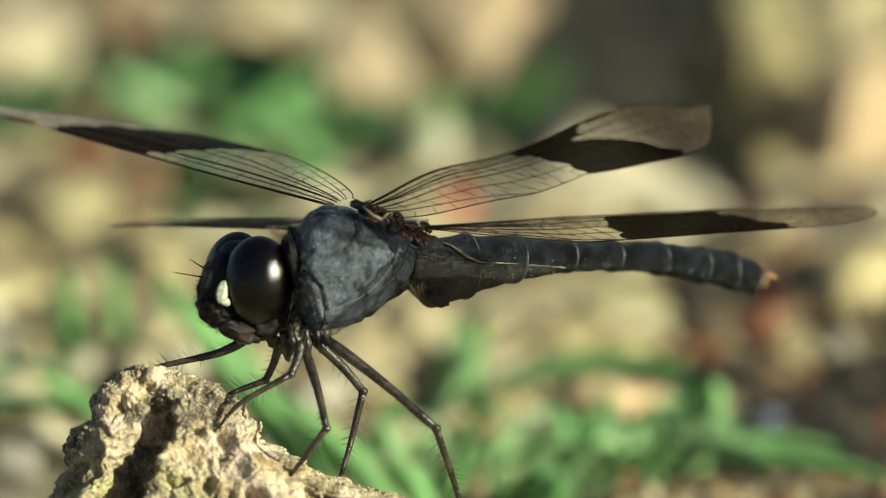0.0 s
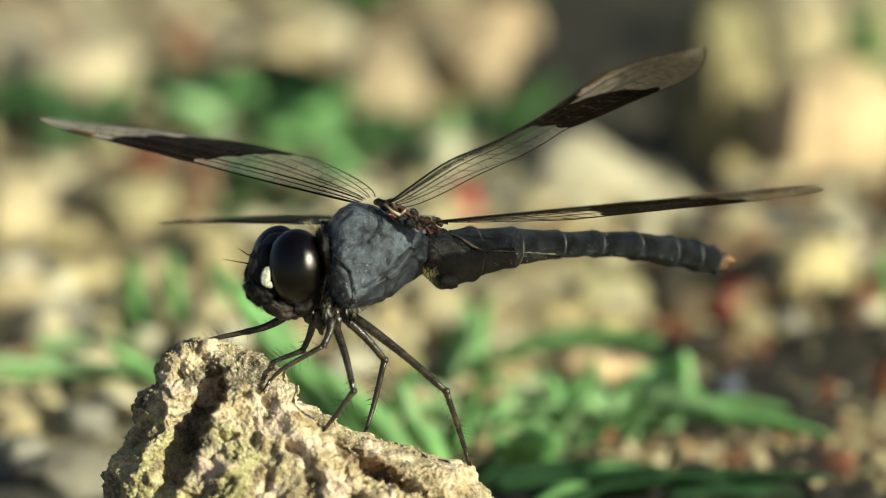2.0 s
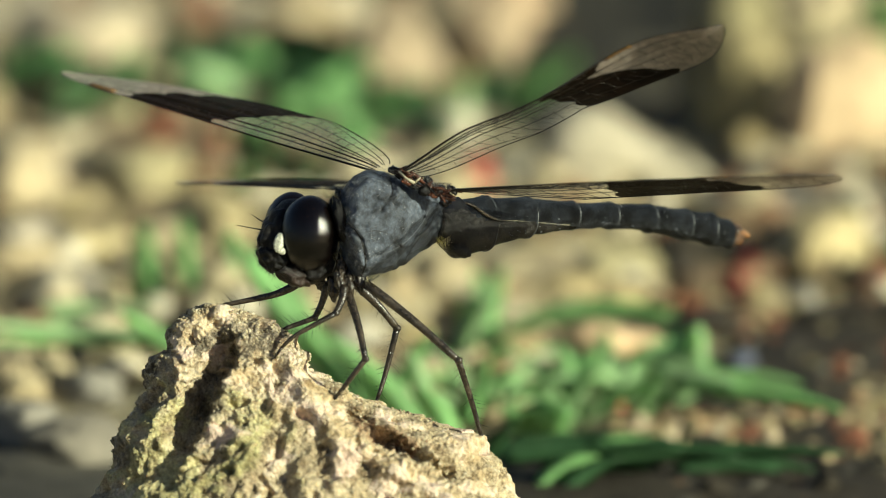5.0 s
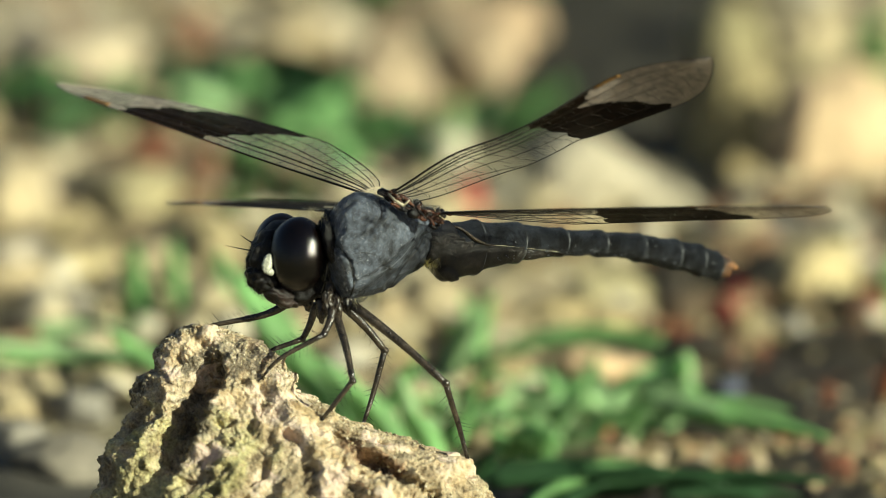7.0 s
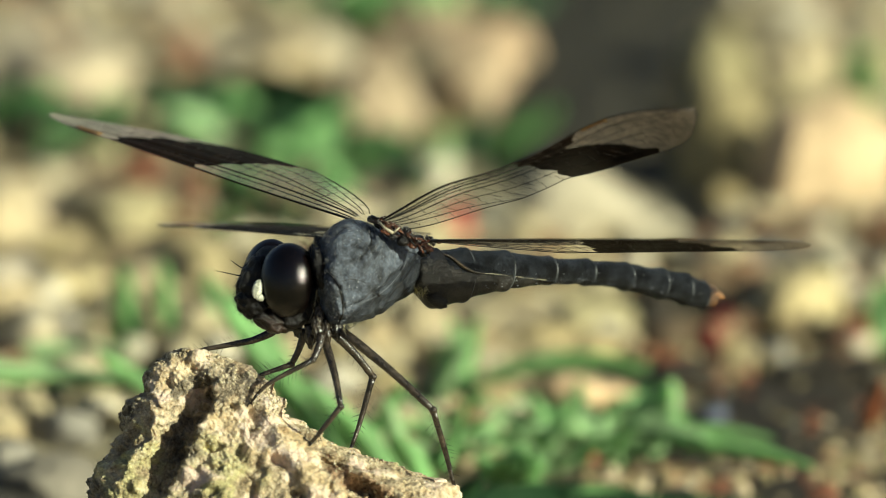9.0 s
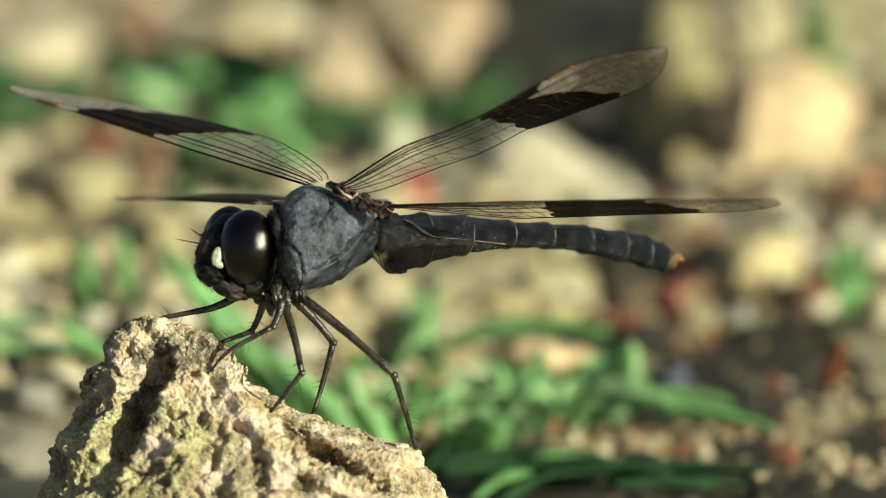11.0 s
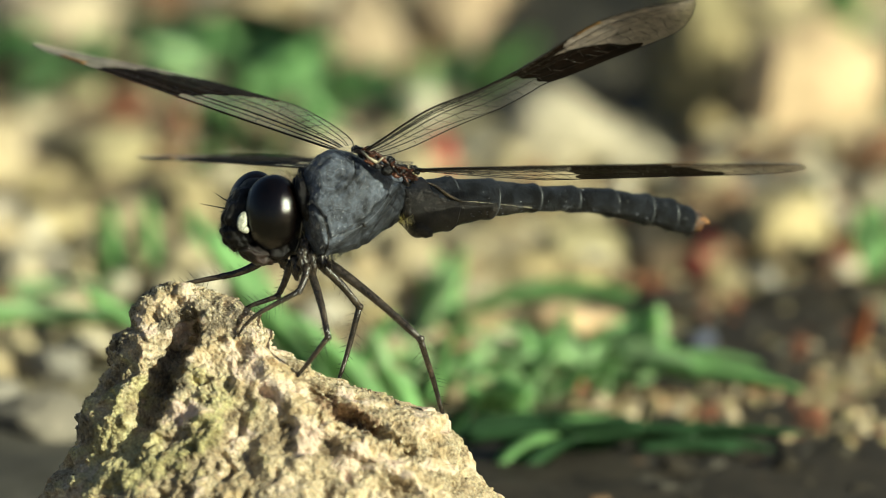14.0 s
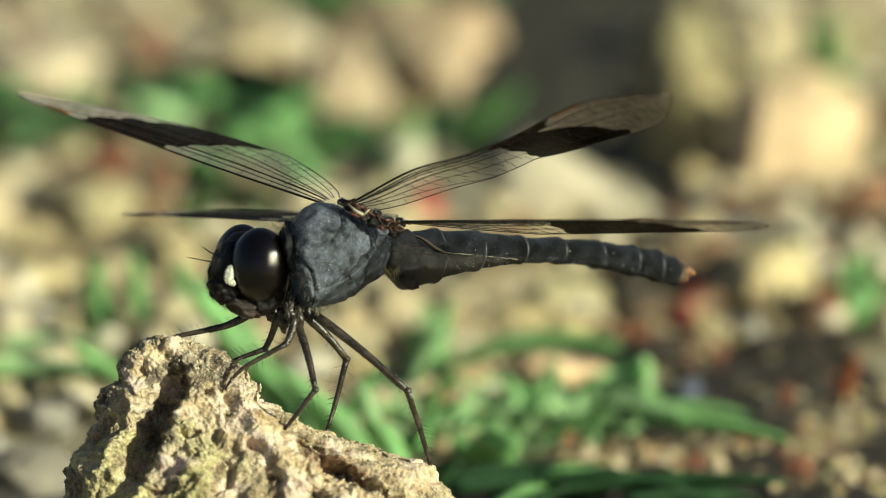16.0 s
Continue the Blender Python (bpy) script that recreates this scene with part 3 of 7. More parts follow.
    part("collar", bm, FACE, dragonfly, "black shiny collar behind the head")
    bm = bmesh.new()
    rng = random.Random(4)
    spots = [(st(582 + rng.uniform(-10, 14), 404 + rng.uniform(-10, 14), -0.6 + rng.uniform(-0.5, 0.5)) * MM, Vector((-0.4, -0.2, 1))) for _ in range(90)]
    hairs(bm, spots, 0.38, 0.009, 7)
    part("neck_hair", bm, HAIR, dragonfly, "yellowish neck hair")
    bm = bmesh.new()
    spots = []
    for i in range(150):
        x = rng.uniform(640, 788)
        spots.append((st(x, steps_between(x, ((640, 543), (690, 533), (735, 510), (788, 470))) - 4, (x - 690) / 35 * 0.78 - 1.2 + rng.uniform(-0.5, 0.6)) * MM, Vector((0.3, -0.2, -1))))
    hairs(bm, spots, 0.55, 0.0065, 9)
    part("belly_hair", bm, HAIR, dragonfly, "pale belly hair")
    bm = bmesh.new()
    hairs(bm, [(st(rng.uniform(764, 790), rng.uniform(464, 478), rng.uniform(-0.2, 0.7)) * MM, Vector((0.3, -0.3, -0.8))) for _ in range(34)], 0.36, 0.006, 19)
    part("waist_hair", bm, YELLOW_HAIR, dragonfly, "yellow tuft of hair at the waist")
    bm = bmesh.new()
    hairs(bm, [(st(x, 352 + (x - 676) * 0.27 + rng.uniform(-2, 10), rng.uniform(-1.4, 0.2)) * MM, Vector((0.1, -0.2, 1))) for x in np.linspace(640, 800, 170)], 0.4, 0.006, 23)
    part("back_hair", bm, DOWN, dragonfly, "fine pale hair on the back")
    bm = bmesh.new()
    hairs(bm, [(st(x, 392 + (x - 566) * 0.55 + rng.uniform(-3, 8), rng.uniform(-0.9, 0.3)) * MM, Vector((-0.5, -0.3, 1))) for x in np.linspace(564, 600, 110)], 0.5, 0.009, 29)
    hairs(bm, [(st(rng.uniform(588, 600), y, rng.uniform(-1.0, -0.3)) * MM, Vector((-0.3, -0.5, 0.6))) for y in np.linspace(420, 520, 90)], 0.3, 0.008, 31)
    part("nape_hair", bm, HAIR, dragonfly, "pale tuft of hair behind the eyes")


def build_head():
    bm = bmesh.new()
    blob(bm, st(512, 468, 0.1), (1.35, 1.35, 1.9), (0, 0, 0), 4, 0.05, 2)
    head = part("head", bm, FACE, dragonfly, "black bristly face and head")
    bm = bmesh.new()
    blob(bm, st(542, 464, -0.88), (1.52, 1.40, 1.94), (0, 4, 0), 6)
    part("compound_eye", bm, EYE, head, "glossy black-brown compound eye")
    bm = bmesh.new()
    blob(bm, st(506, 443, 0.9), (1.22, 1.2, 1.55), (0, 18, 0), 5)
    part("compound_eye", bm, EYE, head, "glossy black-brown compound eye")
    bm = bmesh.new()
    blob(bm, st(488, 470, -0.35), (1.0, 1.05, 1.5), (0, 14, 0), 5, 0.16, 3.0, 1)
    part("forehead", bm, FACE, head)
    bm = bmesh.new()
    blob(bm, st(485, 504, -0.45), (1.03, 0.98, 0.85), (0, 30, 0), 5, 0.16, 3.0, 2)
    part("clypeus", bm, FACE, head)
    bm = bmesh.new()
    blob(bm, st(512, 535, -0.5), (1.0, 0.85, 0.55), (0, 28, 0), 4, 0.25, 2.5, 3)
    part("mouthpart", bm, MOUTH, head, "brown bristly mouthparts")
    bm = bmesh.new()
    blob(bm, st(548, 526, -0.35), (0.95, 0.9, 0.72), (0, -20, 0), 4, 0.2, 2.5, 8)
    blob(bm, st(578, 512, 0.0), (0.55, 0.8, 0.8), (0, -20, 0), 4, 0.2, 2.5, 9)
    part("lower_lip", bm, FACE, head)
    bm = bmesh.new()
    blob(bm, st(489, 480, -1.6), (0.27, 0.15, 0.50), (0, 12, 0), 4, 0.12, 2.2, 4)
    part("face_spot", bm, IVORY, head, "ivory white face spot")
    bm = bmesh.new()
    blob(bm, st(493, 494, -1.6), (0.24, 0.14, 0.20), (0, 24, 0), 3, 0.15, 2.2, 4)
    part("face_spot", bm, IVORY, head, "small ivory face spot")
    bm = bmesh.new()
    arc = [st(574 + 20 * math.sin(a), 470 - 68 * math.cos(a), -0.75) * MM for a in np.linspace(0.5, 2.7, 16)]
    tube(bm, arc, [0.028 * MM * (0.4 + math.sin(i / 15 * math.pi)) for i in range(16)], 8)
    part("eye_rim", bm, RIM, head, "pale rim behind the eye")
    bm = bmesh.new()
    tube(bm, [st(470, 458, -0.4) * MM, st(452, 456, -0.6) * MM, st(414, 449, -0.9) * MM], [0.06 * MM, 0.032 * MM, 0.012 * MM], 6)
    part("antenna", bm, BRISTLE, head)
    bm = bmesh.new()
    tube(bm, [st(468, 446, 0.2) * MM, st(455, 440, 0.5) * MM, st(440, 430, 0.8) * MM], [0.05 * MM, 0.028 * MM, 0.012 * MM], 6)
    part("antenna", bm, BRISTLE, head)
    bm = bmesh.new()
    rng = random.Random(6)
    spots = []
    for i in range(260):
        a, b = rng.uniform(1.4, 4.6), rng.uniform(-0.9, 0.4)
        w = Vector((math.cos(a) * math.cos(b), math.sin(b) * 1.0, math.sin(a) * math.cos(b)))
        c = st(488, 488, -0.4)
        spots.append(((c + Vector((w.x * 1.02, w.y * 0.9, w.z * 1.35))) * MM, w))
    hairs(bm, spots, 0.34, 0.008, 11)
    part("face_bristle", bm, BRISTLE, head)
    bm = bmesh.new()
    hairs(bm, [s for s in spots if rng.random() < 0.5], 0.22, 0.007, 12)
    part("face_down", bm, DOWN, head, "fine pale face hair")
    # pale dots for the face's sparkle
    bm = bmesh.new()
    for p, w in spots:
        if rng.random() < 0.5:
            blob(bm, p / MM, (0.022, 0.022, 0.022), sub=1)
    part("face_specks", bm, SPECK, head, "tiny bright specks standing for glints on the face")


LEGS = (
    # coxa, knee, ankle, foot, toe: place and depth
    ("front_leg", ((520, 553, 0.3), (456, 577, 0.6), (402, 588, 0.7), (372, 596, 0.6), (346, 601, 0.3)), 0.27),
    ("front_leg", ((604, 556, -1.6), (590, 603, -2.3), (520, 642, -2.3), (495, 664, -2.0), (482, 682, -1.9)), 0.27),
    ("middle_leg", ((574, 548, 0.6), (552, 612, 1.0), (508, 628, 0.9), (494, 634, 0.7), (480, 640, 0.5)), 0.26),
    ("middle_leg", ((610, 566, -1.4), (642, 684, -3.4), (607, 730, -3.0), (592, 748, -2.7), (584, 762, -2.4)), 0.28),
    ("hind_leg", ((624, 552, 0.4), (697, 630, 1.6), (678, 706, 1.8), (664, 752, 1.7), (656, 772, 1.6)), 0.30),
    ("hind_leg", ((640, 550, -1.2), (806, 686, -2.4), (832, 768, -1.0), (845, 815, -0.5), (853, 838, -0.3)), 0.31),
)


def build_leg(name, pts, thick, seed):
    rng = random.Random(seed)
    p = [st(*q) * MM for q in pts]
    bm = bmesh.new()
    a, b = p[0], p[1]
    seg = [a.lerp(b, t) for t in np.linspace(0, 1, 9)]
    side = (b - a).normalized().cross(Vector((0, 1, 0)))
    seg = [q + side * (0.10 * MM * math.sin(i / 8 * math.pi)) for i, q in enumerate(seg)]
    tube(bm, seg, [thick * 0.92 * MM * s for s in (1.0, 1.05, 1.02, 0.97, 0.9, 0.85, 0.8, 0.82, 0.66)], 10)
    femur = part(name, bm, LEG, dragonfly, "black bristly leg with brown sheen")
    bm = bmesh.new()
    blob(bm, b / MM, (thick * 0.86, thick * 0.86, thick * 0.8), sub=3)
    part("knee", bm, LEG, femur)
    bm = bmesh.new()
    seg = smooth_path([b, p[2], p[3]], 6)
    tube(bm, seg, [thick * MM * (0.66 - 0.26 * i / (len(seg) - 1)) for i in range(len(seg))], 9)
    part("shin", bm, LEG, femur)
    bm = bmesh.new()
    tube(bm, [p[3], p[3].lerp(p[4], 0.5), p[4]], [thick * 0.40 * MM, thick * 0.34 * MM, thick * 0.24 * MM], 7)
    for s in (-1, 1):
        tube(bm, [p[4], p[4] + Vector((s * 0.12, -0.05, -0.08)) * MM, p[4] + Vector((s * 0.2, -0.02, -0.26)) * MM], [0.05 * MM, 0.04 * MM, 0.01 * MM], 5)
    part("foot", bm, LEG, femur)
    bm = bmesh.new()
    for q0, q1, n, ln in ((a, b, 22, 0.45), (b, p[2], 16, 0.75), (p[2], p[3], 8, 0.55)):
        w = (q1 - q0).normalized()
        s = w.cross(Vector((0, 1, 0)))
        for i in range(n):
            c = q0.lerp(q1, (i + rng.random()) / n)
            turn = s * rng.choice((-1, 1)) + Vector((0, rng.uniform(-0.5, 0.5), 0)) + w * 0.6
            ln2 = ln * rng.uniform(0.6, 1.1) * MM
            tube(bm, [c, c + turn.normalized() * ln2], [0.020 * MM, 0.006 * MM], 4)
    part("leg_spine", bm, BRISTLE, femur)


def build_legs():
    for i, (name, pts, thick) in enumerate(LEGS):
        build_leg(name, pts, thick * 0.83, 20 + i)
    rng = random.Random(44)
    for x, y, dp in ((598, 518, 0.1), (584, 528, 0.3), (610, 525, -0.3), (560, 540, 0.2), (596, 545, -1.2), (612, 552, -1.0), (632, 546, -0.9), (600, 525, -0.9), (585, 560, -0.6)):
        bm = bmesh.new()
        blob(bm, st(x, y, dp), (0.27, 0.32, 0.62), (0, rng.uniform(-10, 30), 0), 4, 0.4, 2.4, x)
        part("coxa", bm, LEG, dragonfly)


TAIL = ((768, 412, 470, 0.95), (790, 404, 496, 1.15), (812, 402, 502, 1.15), (850, 399, 490, 1.05), (900, 399, 474, 0.95), (960, 403, 461, 0.85), (1010, 407, 454, 0.80), (1070, 409, 453, 0.82), (1140, 412, 459, 0.86), (1200, 419, 471, 0.84), (1245, 427, 480, 0.74), (1280, 438, 487, 0.58), (1302, 450, 484, 0.42))
TAIL_BASE = on_axis(775, 440)


SIDE_RIDGE = ((795, 416), (812, 420), (836, 432), (855, 439), (900, 441), (950, 445), (1003, 449))


def build_abdomen():
    """The root is the first segment; the rest are its parts. All turn about the waist."""
    table = fill(TAIL, 10)
    cuts = (766, 800, 852, 926, 1004, 1073, 1141, 1205, 1251, 1284, 1302)
    root = None
    for n, (x0, x1) in enumerate(zip(cuts, cuts[1:])):
        span = x1 - x0
        rows = []
        for f in np.linspace(0, 1, 15):
            x = x0 - 3 + (span + 3) * f
            near = min(range(len(table) - 1), key=lambda i: abs((table[i][0] + table[i + 1][0]) / 2 - x))
            a, b = table[near], table[near + 1]
            t = max(0, min(1, (x - a[0]) / (b[0] - a[0])))
            top, low, wide = [a[i] + (b[i] - a[i]) * t for i in (1, 2, 3)]
            lip = 1.0 + 0.10 * math.exp(-((f - 1) / 0.16) ** 2) - 0.09 * math.exp(-(f / 0.09) ** 2)
            mid, half = (top + low) / 2, (low - top) / 2 * lip
            rows.append((x, mid - half, mid + half, wide * lip))
        bm = bmesh.new()
        loft(bm, body_rings(rows, 40, 0.95))
        bmesh.ops.recalc_face_normals(bm, faces=bm.faces)
        bm.normal_update()
        for v in bm.verts:
            q = v.co / MM
            v.co += v.normal * (noise.noise(q * 1.4) * 0.07 + noise.noise(q * 5) * 0.015) * MM
            v.co -= TAIL_BASE * MM
        mat = BELLY if n == 0 else TAIL_END if n == 9 else ABDOMEN
        belly = None
        if 1 <= n <= 3:
            # below the side ridge the plates are dark and shiny
            belly = bm.copy()
            for half, keep in ((bm, 1), (belly, -1)):
                gone = []
                for fc in half.faces:
                    c = fc.calc_center_median() / MM + TAIL_BASE
                    x, y = (c.x + PERCH[0]) * 35 + 784, 441 - (c.z + PERCH[2]) * 35
                    if (steps_between(x, SIDE_RIDGE) - y) * keep < 0:
                        gone.append(fc)
                bmesh.ops.delete(half, geom=gone, context="FACES")
            bmesh.ops.scale(belly, vec=(0.999, 0.999, 0.999), verts=belly.verts)
        if root is None:
            root = part("abdomen", bm, mat, dragonfly, "slate-grey ringed abdomen with an orange tip")
            root.location = TAIL_BASE * MM
        else:
            part("segment", bm, mat, root)
            if belly:
                part("belly_plate", belly, BELLY, root, "dark shiny belly plate")
            bm = bmesh.new()
            ring = body_rings([(x1 - 1.5, rows[-1][1], rows[-1][2], rows[-1][3])], 40, 0.95)[0]
            ring = [(Vector(q) - TAIL_BASE * MM) for q in ring]
            c = sum(ring, Vector()) / len(ring)
            ring = [c + (q - c) * 1.008 for q in ring]
            rows2 = [[bm.verts.new(q + BACK * d * MM + (q - c).normalized() * h * MM) for q in ring] for d, h in ((-0.035, -0.02), (0, 0.012), (0.035, -0.02))]
            for r0, r1 in zip(rows2, rows2[1:]):
                for i in range(40):
                    bm.faces.new((r0[i], r0[(i + 1) % 40], r1[(i + 1) % 40], r1[i]))
            if n < 9:
                part("segment_ring", bm, RINGS, root)
            else:
                bm.free()
    bm = bmesh.new()
    for dp, dy in ((-0.25, 0), (0.25, -2)):
        a = on_axis(1294, 464 + dy) - TAIL_BASE + SIDE * -dp
        tube(bm, [a * MM, (a + BACK * 0.4 + Vector((0, 0, 0.03))) * MM, (a + BACK * 0.78 + Vector((0, 0, -0.1))) * MM], [0.26 * MM, 0.22 * MM, 0.06 * MM], 8)
    part("tail_clasper", bm, TIP, root, "orange tail claspers")
    bm = bmesh.new()
    blob(bm, on_axis(803, 494) + SIDE * 0.5 - TAIL_BASE, (0.42, 0.4, 0.30), (0, 20, 0), 3, 0.4, 2.0, 5)
    blob(bm, on_axis(793, 488) + SIDE * 0.6 - TAIL_BASE, (0.5, 0.4, 0.4), (0, 40, 0), 3, 0.3, 2.0, 6)
    part("genital_plate", bm, BELLY, root, "dark brown knob under the waist")
    def on_skin(x, y):
        """A place on the near side of the abdomen."""
        a, c = next((p, q) for p, q in zip(table, table[1:]) if q[0] >= x)
        t = (x - a[0]) / (c[0] - a[0])
        top, low, wide = [a[i] + (c[i] - a[i]) * t for i in (1, 2, 3)]
        up = ((top + low) / 2 - y) / ((low - top) / 2)
        return (on_axis(x, y) + SIDE * wide * 1.03 * math.sqrt(max(0.0, 1 - up * up)) - TAIL_BASE) * MM

    bm = bmesh.new()
    line = [on_skin(x, steps_between(x, SIDE_RIDGE)) for x in range(826, 1001, 7)]
    tube(bm, line, [0.014 * MM * (0.3 + abs(noise.noise(Vector((i * 0.7, 0.3, 0)))) * 1.8) for i in range(len(line))], 6)
    part("side_ridge", bm, RIM, root, "pale yellowish side ridge")
    # pale specks set along the abdomen as small glints
    rng = random.Random(81)
    bm = bmesh.new()
    for i in range(60):
        x = rng.uniform(790, 1290)
        t, lo = steps_between(x, [(q[0], q[1]) for q in TAIL]), steps_between(x, [(q[0], q[2]) for q in TAIL])
        r = 0.008 + 0.016 * rng.random() ** 3
        blob(bm, on_skin(x, t + (lo - t) * rng.uniform(0.1, 0.95)) / MM - SIDE * 0.02, (r * 1.6, r, r), sub=1)
    part("glint_specks", bm, SPECK, root, "tiny bright specks standing for glints")
    bm = bmesh.new()
    fold = smooth_path([on_skin(x, y) + SIDE * 0.12 * MM for x, y in ((801, 408), (812, 414), (826, 428), (846, 438), (866, 440))], 5)
    tube(bm, fold, [0.085 * MM * math.sin(math.pi * (0.16 + 0.8 * i / (len(fold) - 1))) for i in range(len(fold))], 8)
    part("wing_fold", bm, FOLD, root, "olive-brown fold behind the hindwing")
    # pale dabs that paint highlights along the lower edge of the rings
    rng = random.Random(71)
    for n in range(34):
        x = rng.uniform(870, 1240)
        t, lo = steps_between(x, [(q[0], q[1]) for q in TAIL]), steps_between(x, [(q[0], q[2]) for q in TAIL])
        bm = bmesh.new()
        r = rng.uniform(0.03, 0.07)
        blob(bm, on_skin(x, t + (lo - t) * rng.uniform(0.74, 0.93)) / MM - SIDE * 0.03, (r * 2.0, r, r * 0.6), (0, rng.uniform(-10, 20), -38), 2, 0.4, 2.0, x)
        part("highlight_dab", bm, BLOOM, root)
    return root


RINGS = material("grey_ring", (0.062, 0.067, 0.072), 0.45)[0]
FOLD = chitin_material("olive_fold", (0.012, 0.008, 0.004), (0.07, 0.05, 0.025), 0.35, 0.5)


# ---------------------------------------------------------------- wings
def wing_edges(hind, pointed):
    """The leading and trailing edge at a share of the span, in mm from the hinge."""
    def lead(s):
        return 0.6 * math.sin(min(1, s / 0.4) * math.pi / 2) - 0.8 * max(0.0, (s - 0.80) / 0.20) ** 3

    def trail(s):
        if hind:
            wide = 0.5 + 5.3 * min(1, s / 0.22) ** 0.8 - 2.0 * max(0, s - 0.2)
        else:
            wide = 1.3 + 2.8 * min(1, s / 0.30) ** 0.7 + 0.9 * max(0, s - 0.34)
        end = 0.74 if hind else 0.66
        if s > end:
            f = (s - end) / (1 - end)
            wide = wide * (max(0.0, 1 - f ** 2.0) if pointed else math.sqrt(max(0.0, 1 - f ** 2.3))) + 0.4 * f ** 3
        return -wide
    return lead, trail


def build_wing(name, label, hind, span, inner, lean, outer, slant, mirror, droop, twist, arch=0.0, twist_out=0.0, strip=0.0):
    """Its x runs out along the wing, y to the leading edge. inner, outer: where the dark band begins and ends; mirror: which way is up."""
    lead, trail = wing_edges(hind, strip > 0)

    def surf(s, c):
        """s along, c from the leading (0) to the trailing edge (1)."""
        y = lead(s) + (trail(s) - lead(s)) * c
        fold = 0.10 * math.sin(c * 26) * (1 - c) ** 2 * (1 - 0.5 * s)
        camber = (0.08 if hind else 0.24) * math.sin(math.pi * min(1, c * 1.05)) * (0.4 + 0.6 * math.sin(math.pi * min(1, s * 1.1)))
        wash = (lead(s) - y) * math.tan(twist * max(0.0, 0.45 - s) + twist_out * max(0.0, s - 0.45))
        return Vector((s * span, y, (fold + camber + wash - droop * s * s + arch * (math.exp(-((s - 0.76) / 0.2) ** 2) + 0.4 * math.exp(-((s - 0.2) / 0.14) ** 2))) * mirror)) * MM

    # the frame of veins
    bm = bmesh.new()

    def vein(path, r0, r1):
        pts = [surf(s, c) for s, c in path]
        n = len(pts) - 1
        tube(bm, pts, [(r0 + (r1 - r0) * i / n) * MM for i in range(n + 1)], 5)

    S = np.linspace(0.0, 0.995, 46)
    vein([(s, 0.0) for s in S], 0.066, 0.022)
    vein([(s, 1.0) for s in S], 0.028, 0.015)
    vein([(s, 0.10 + 0.04 * (1 - s)) for s in S[:24]], 0.034, 0.022)
    vein([(s, 0.17 + 0.08 * (1 - s)) for s in S[:44]], 0.045, 0.022)
    vein([(s, 0.30 + 0.10 * math.sin(s * 2.6)) for s in S[:42]], 0.025, 0.014)
    vein([(s, 0.42 + 0.20 * s) for s in S[:36]], 0.032, 0.014)
    vein([(s, 0.58 + 0.38 * s ** 0.9) for s in S[:34]], 0.02, 0.012)
    vein([(s, min(1, 0.70 + 0.9 * s)) for s in S[:15]], 0.025, 0.012)
    rng = random.Random(31 if hind else 30)
    # cross veins
    levels = (0.0, 0.12, 0.20, 0.36, 0.52, 0.68, 0.84, 1.0)
    for a, b in zip(levels, levels[1:]):
        n = 26 if a < 0.15 else 22
        for i in range(n):
            s = (i + 0.5 + rng.uniform(-0.3, 0.3)) / n * 0.94 + 0.03
            vein([(s, a), (min(0.99, s + rng.uniform(-0.012, 0.02)), b)], 0.014, 0.014)
    root = part(name, bm, VEIN, dragonfly, label)

    def membrane(title, s0, s1, mat, words, wavy0=0.0, wavy1=0.0, lean0=0.0, lean1=0.0, strip0=0.0, strip1=0.0):
        bm = bmesh.new()
        nx, ny = max(10, int((s1 - s0) * 80)), 40
        rows = []
        for i in range(nx + 1):
            row = []
            for j in range(ny + 1):
                c = j / ny
                a = s0 + lean0 * c + strip0 * max(0.0, 1 - c / 0.24) + wavy0 * noise.fractal(Vector((c * 6, 1.3, s0 * 9)), 0.6, 2.0, 3)
                b = s1 + lean1 * c + strip1 * max(0.0, 1 - c / 0.24) + wavy1 * noise.fractal(Vector((c * 6, 1.3, s1 * 9)), 0.6, 2.0, 3)
                row.append(bm.verts.new(surf(min(0.998, a + (b - a) * i / nx), c)))
            rows.append(row)
        for r0, r1 in zip(rows, rows[1:]):
            for j in range(ny):
                bm.faces.new((r0[j], r0[j + 1], r1[j + 1], r1[j]))
        part(title, bm, mat, root, words)

    membrane("membrane", 0.0, inner, CLEAR, "clear net-veined membrane", 0, 0.015, 0, lean)
    membrane("dark_band", inner, outer, BAND, "dark brown wing band", 0.015, 0.035, lean, slant, 0, strip)
    membrane("wing_tip", outer, 0.998, MILKY, "smoky greyish wing tip", 0.035, 0, slant, 0, strip, 0)
    bm = bmesh.new()
    s0 = outer + strip + 0.01
    rows = []
    for i in range(9):
        s = s0 + 0.08 * i / 8
        rows.append([surf(s, c) + Vector((0, 0, dz)) * MM for c, dz in ((0.02, 0.04), (0.075, 0.05), (0.075, -0.05), (0.02, -0.04))])
    loft(bm, rows)
    part("pterostigma", bm, STIGMA, root, "amber wing spot")
    return root


build_thorax()
build_head()
build_legs()
abdomen = build_abdomen()
cam.data.dof.focus_object = abdomen
left_fore = build_wing("forewing", "near forewing with clear base, dark band and smoky tip", False, 19.2, 0.435, 0.02, 0.535, 0.21, -1, 1.0, -0.5, 0.8, -0.7, 0.12)
right_fore = build_wing("forewing", "far forewing with clear base, dark band and smoky tip", False, 22, 0.49, -0.15, 0.79, -0.18, 1, 0.6, 0.2, 0, -0.3)
left_hind = build_wing("hindwing", "near hindwing with clear base, dark band and smoky tip", True, 21.0, 0.41, -0.10, 0.64, 0.10, -1, 0.0, 0.0)
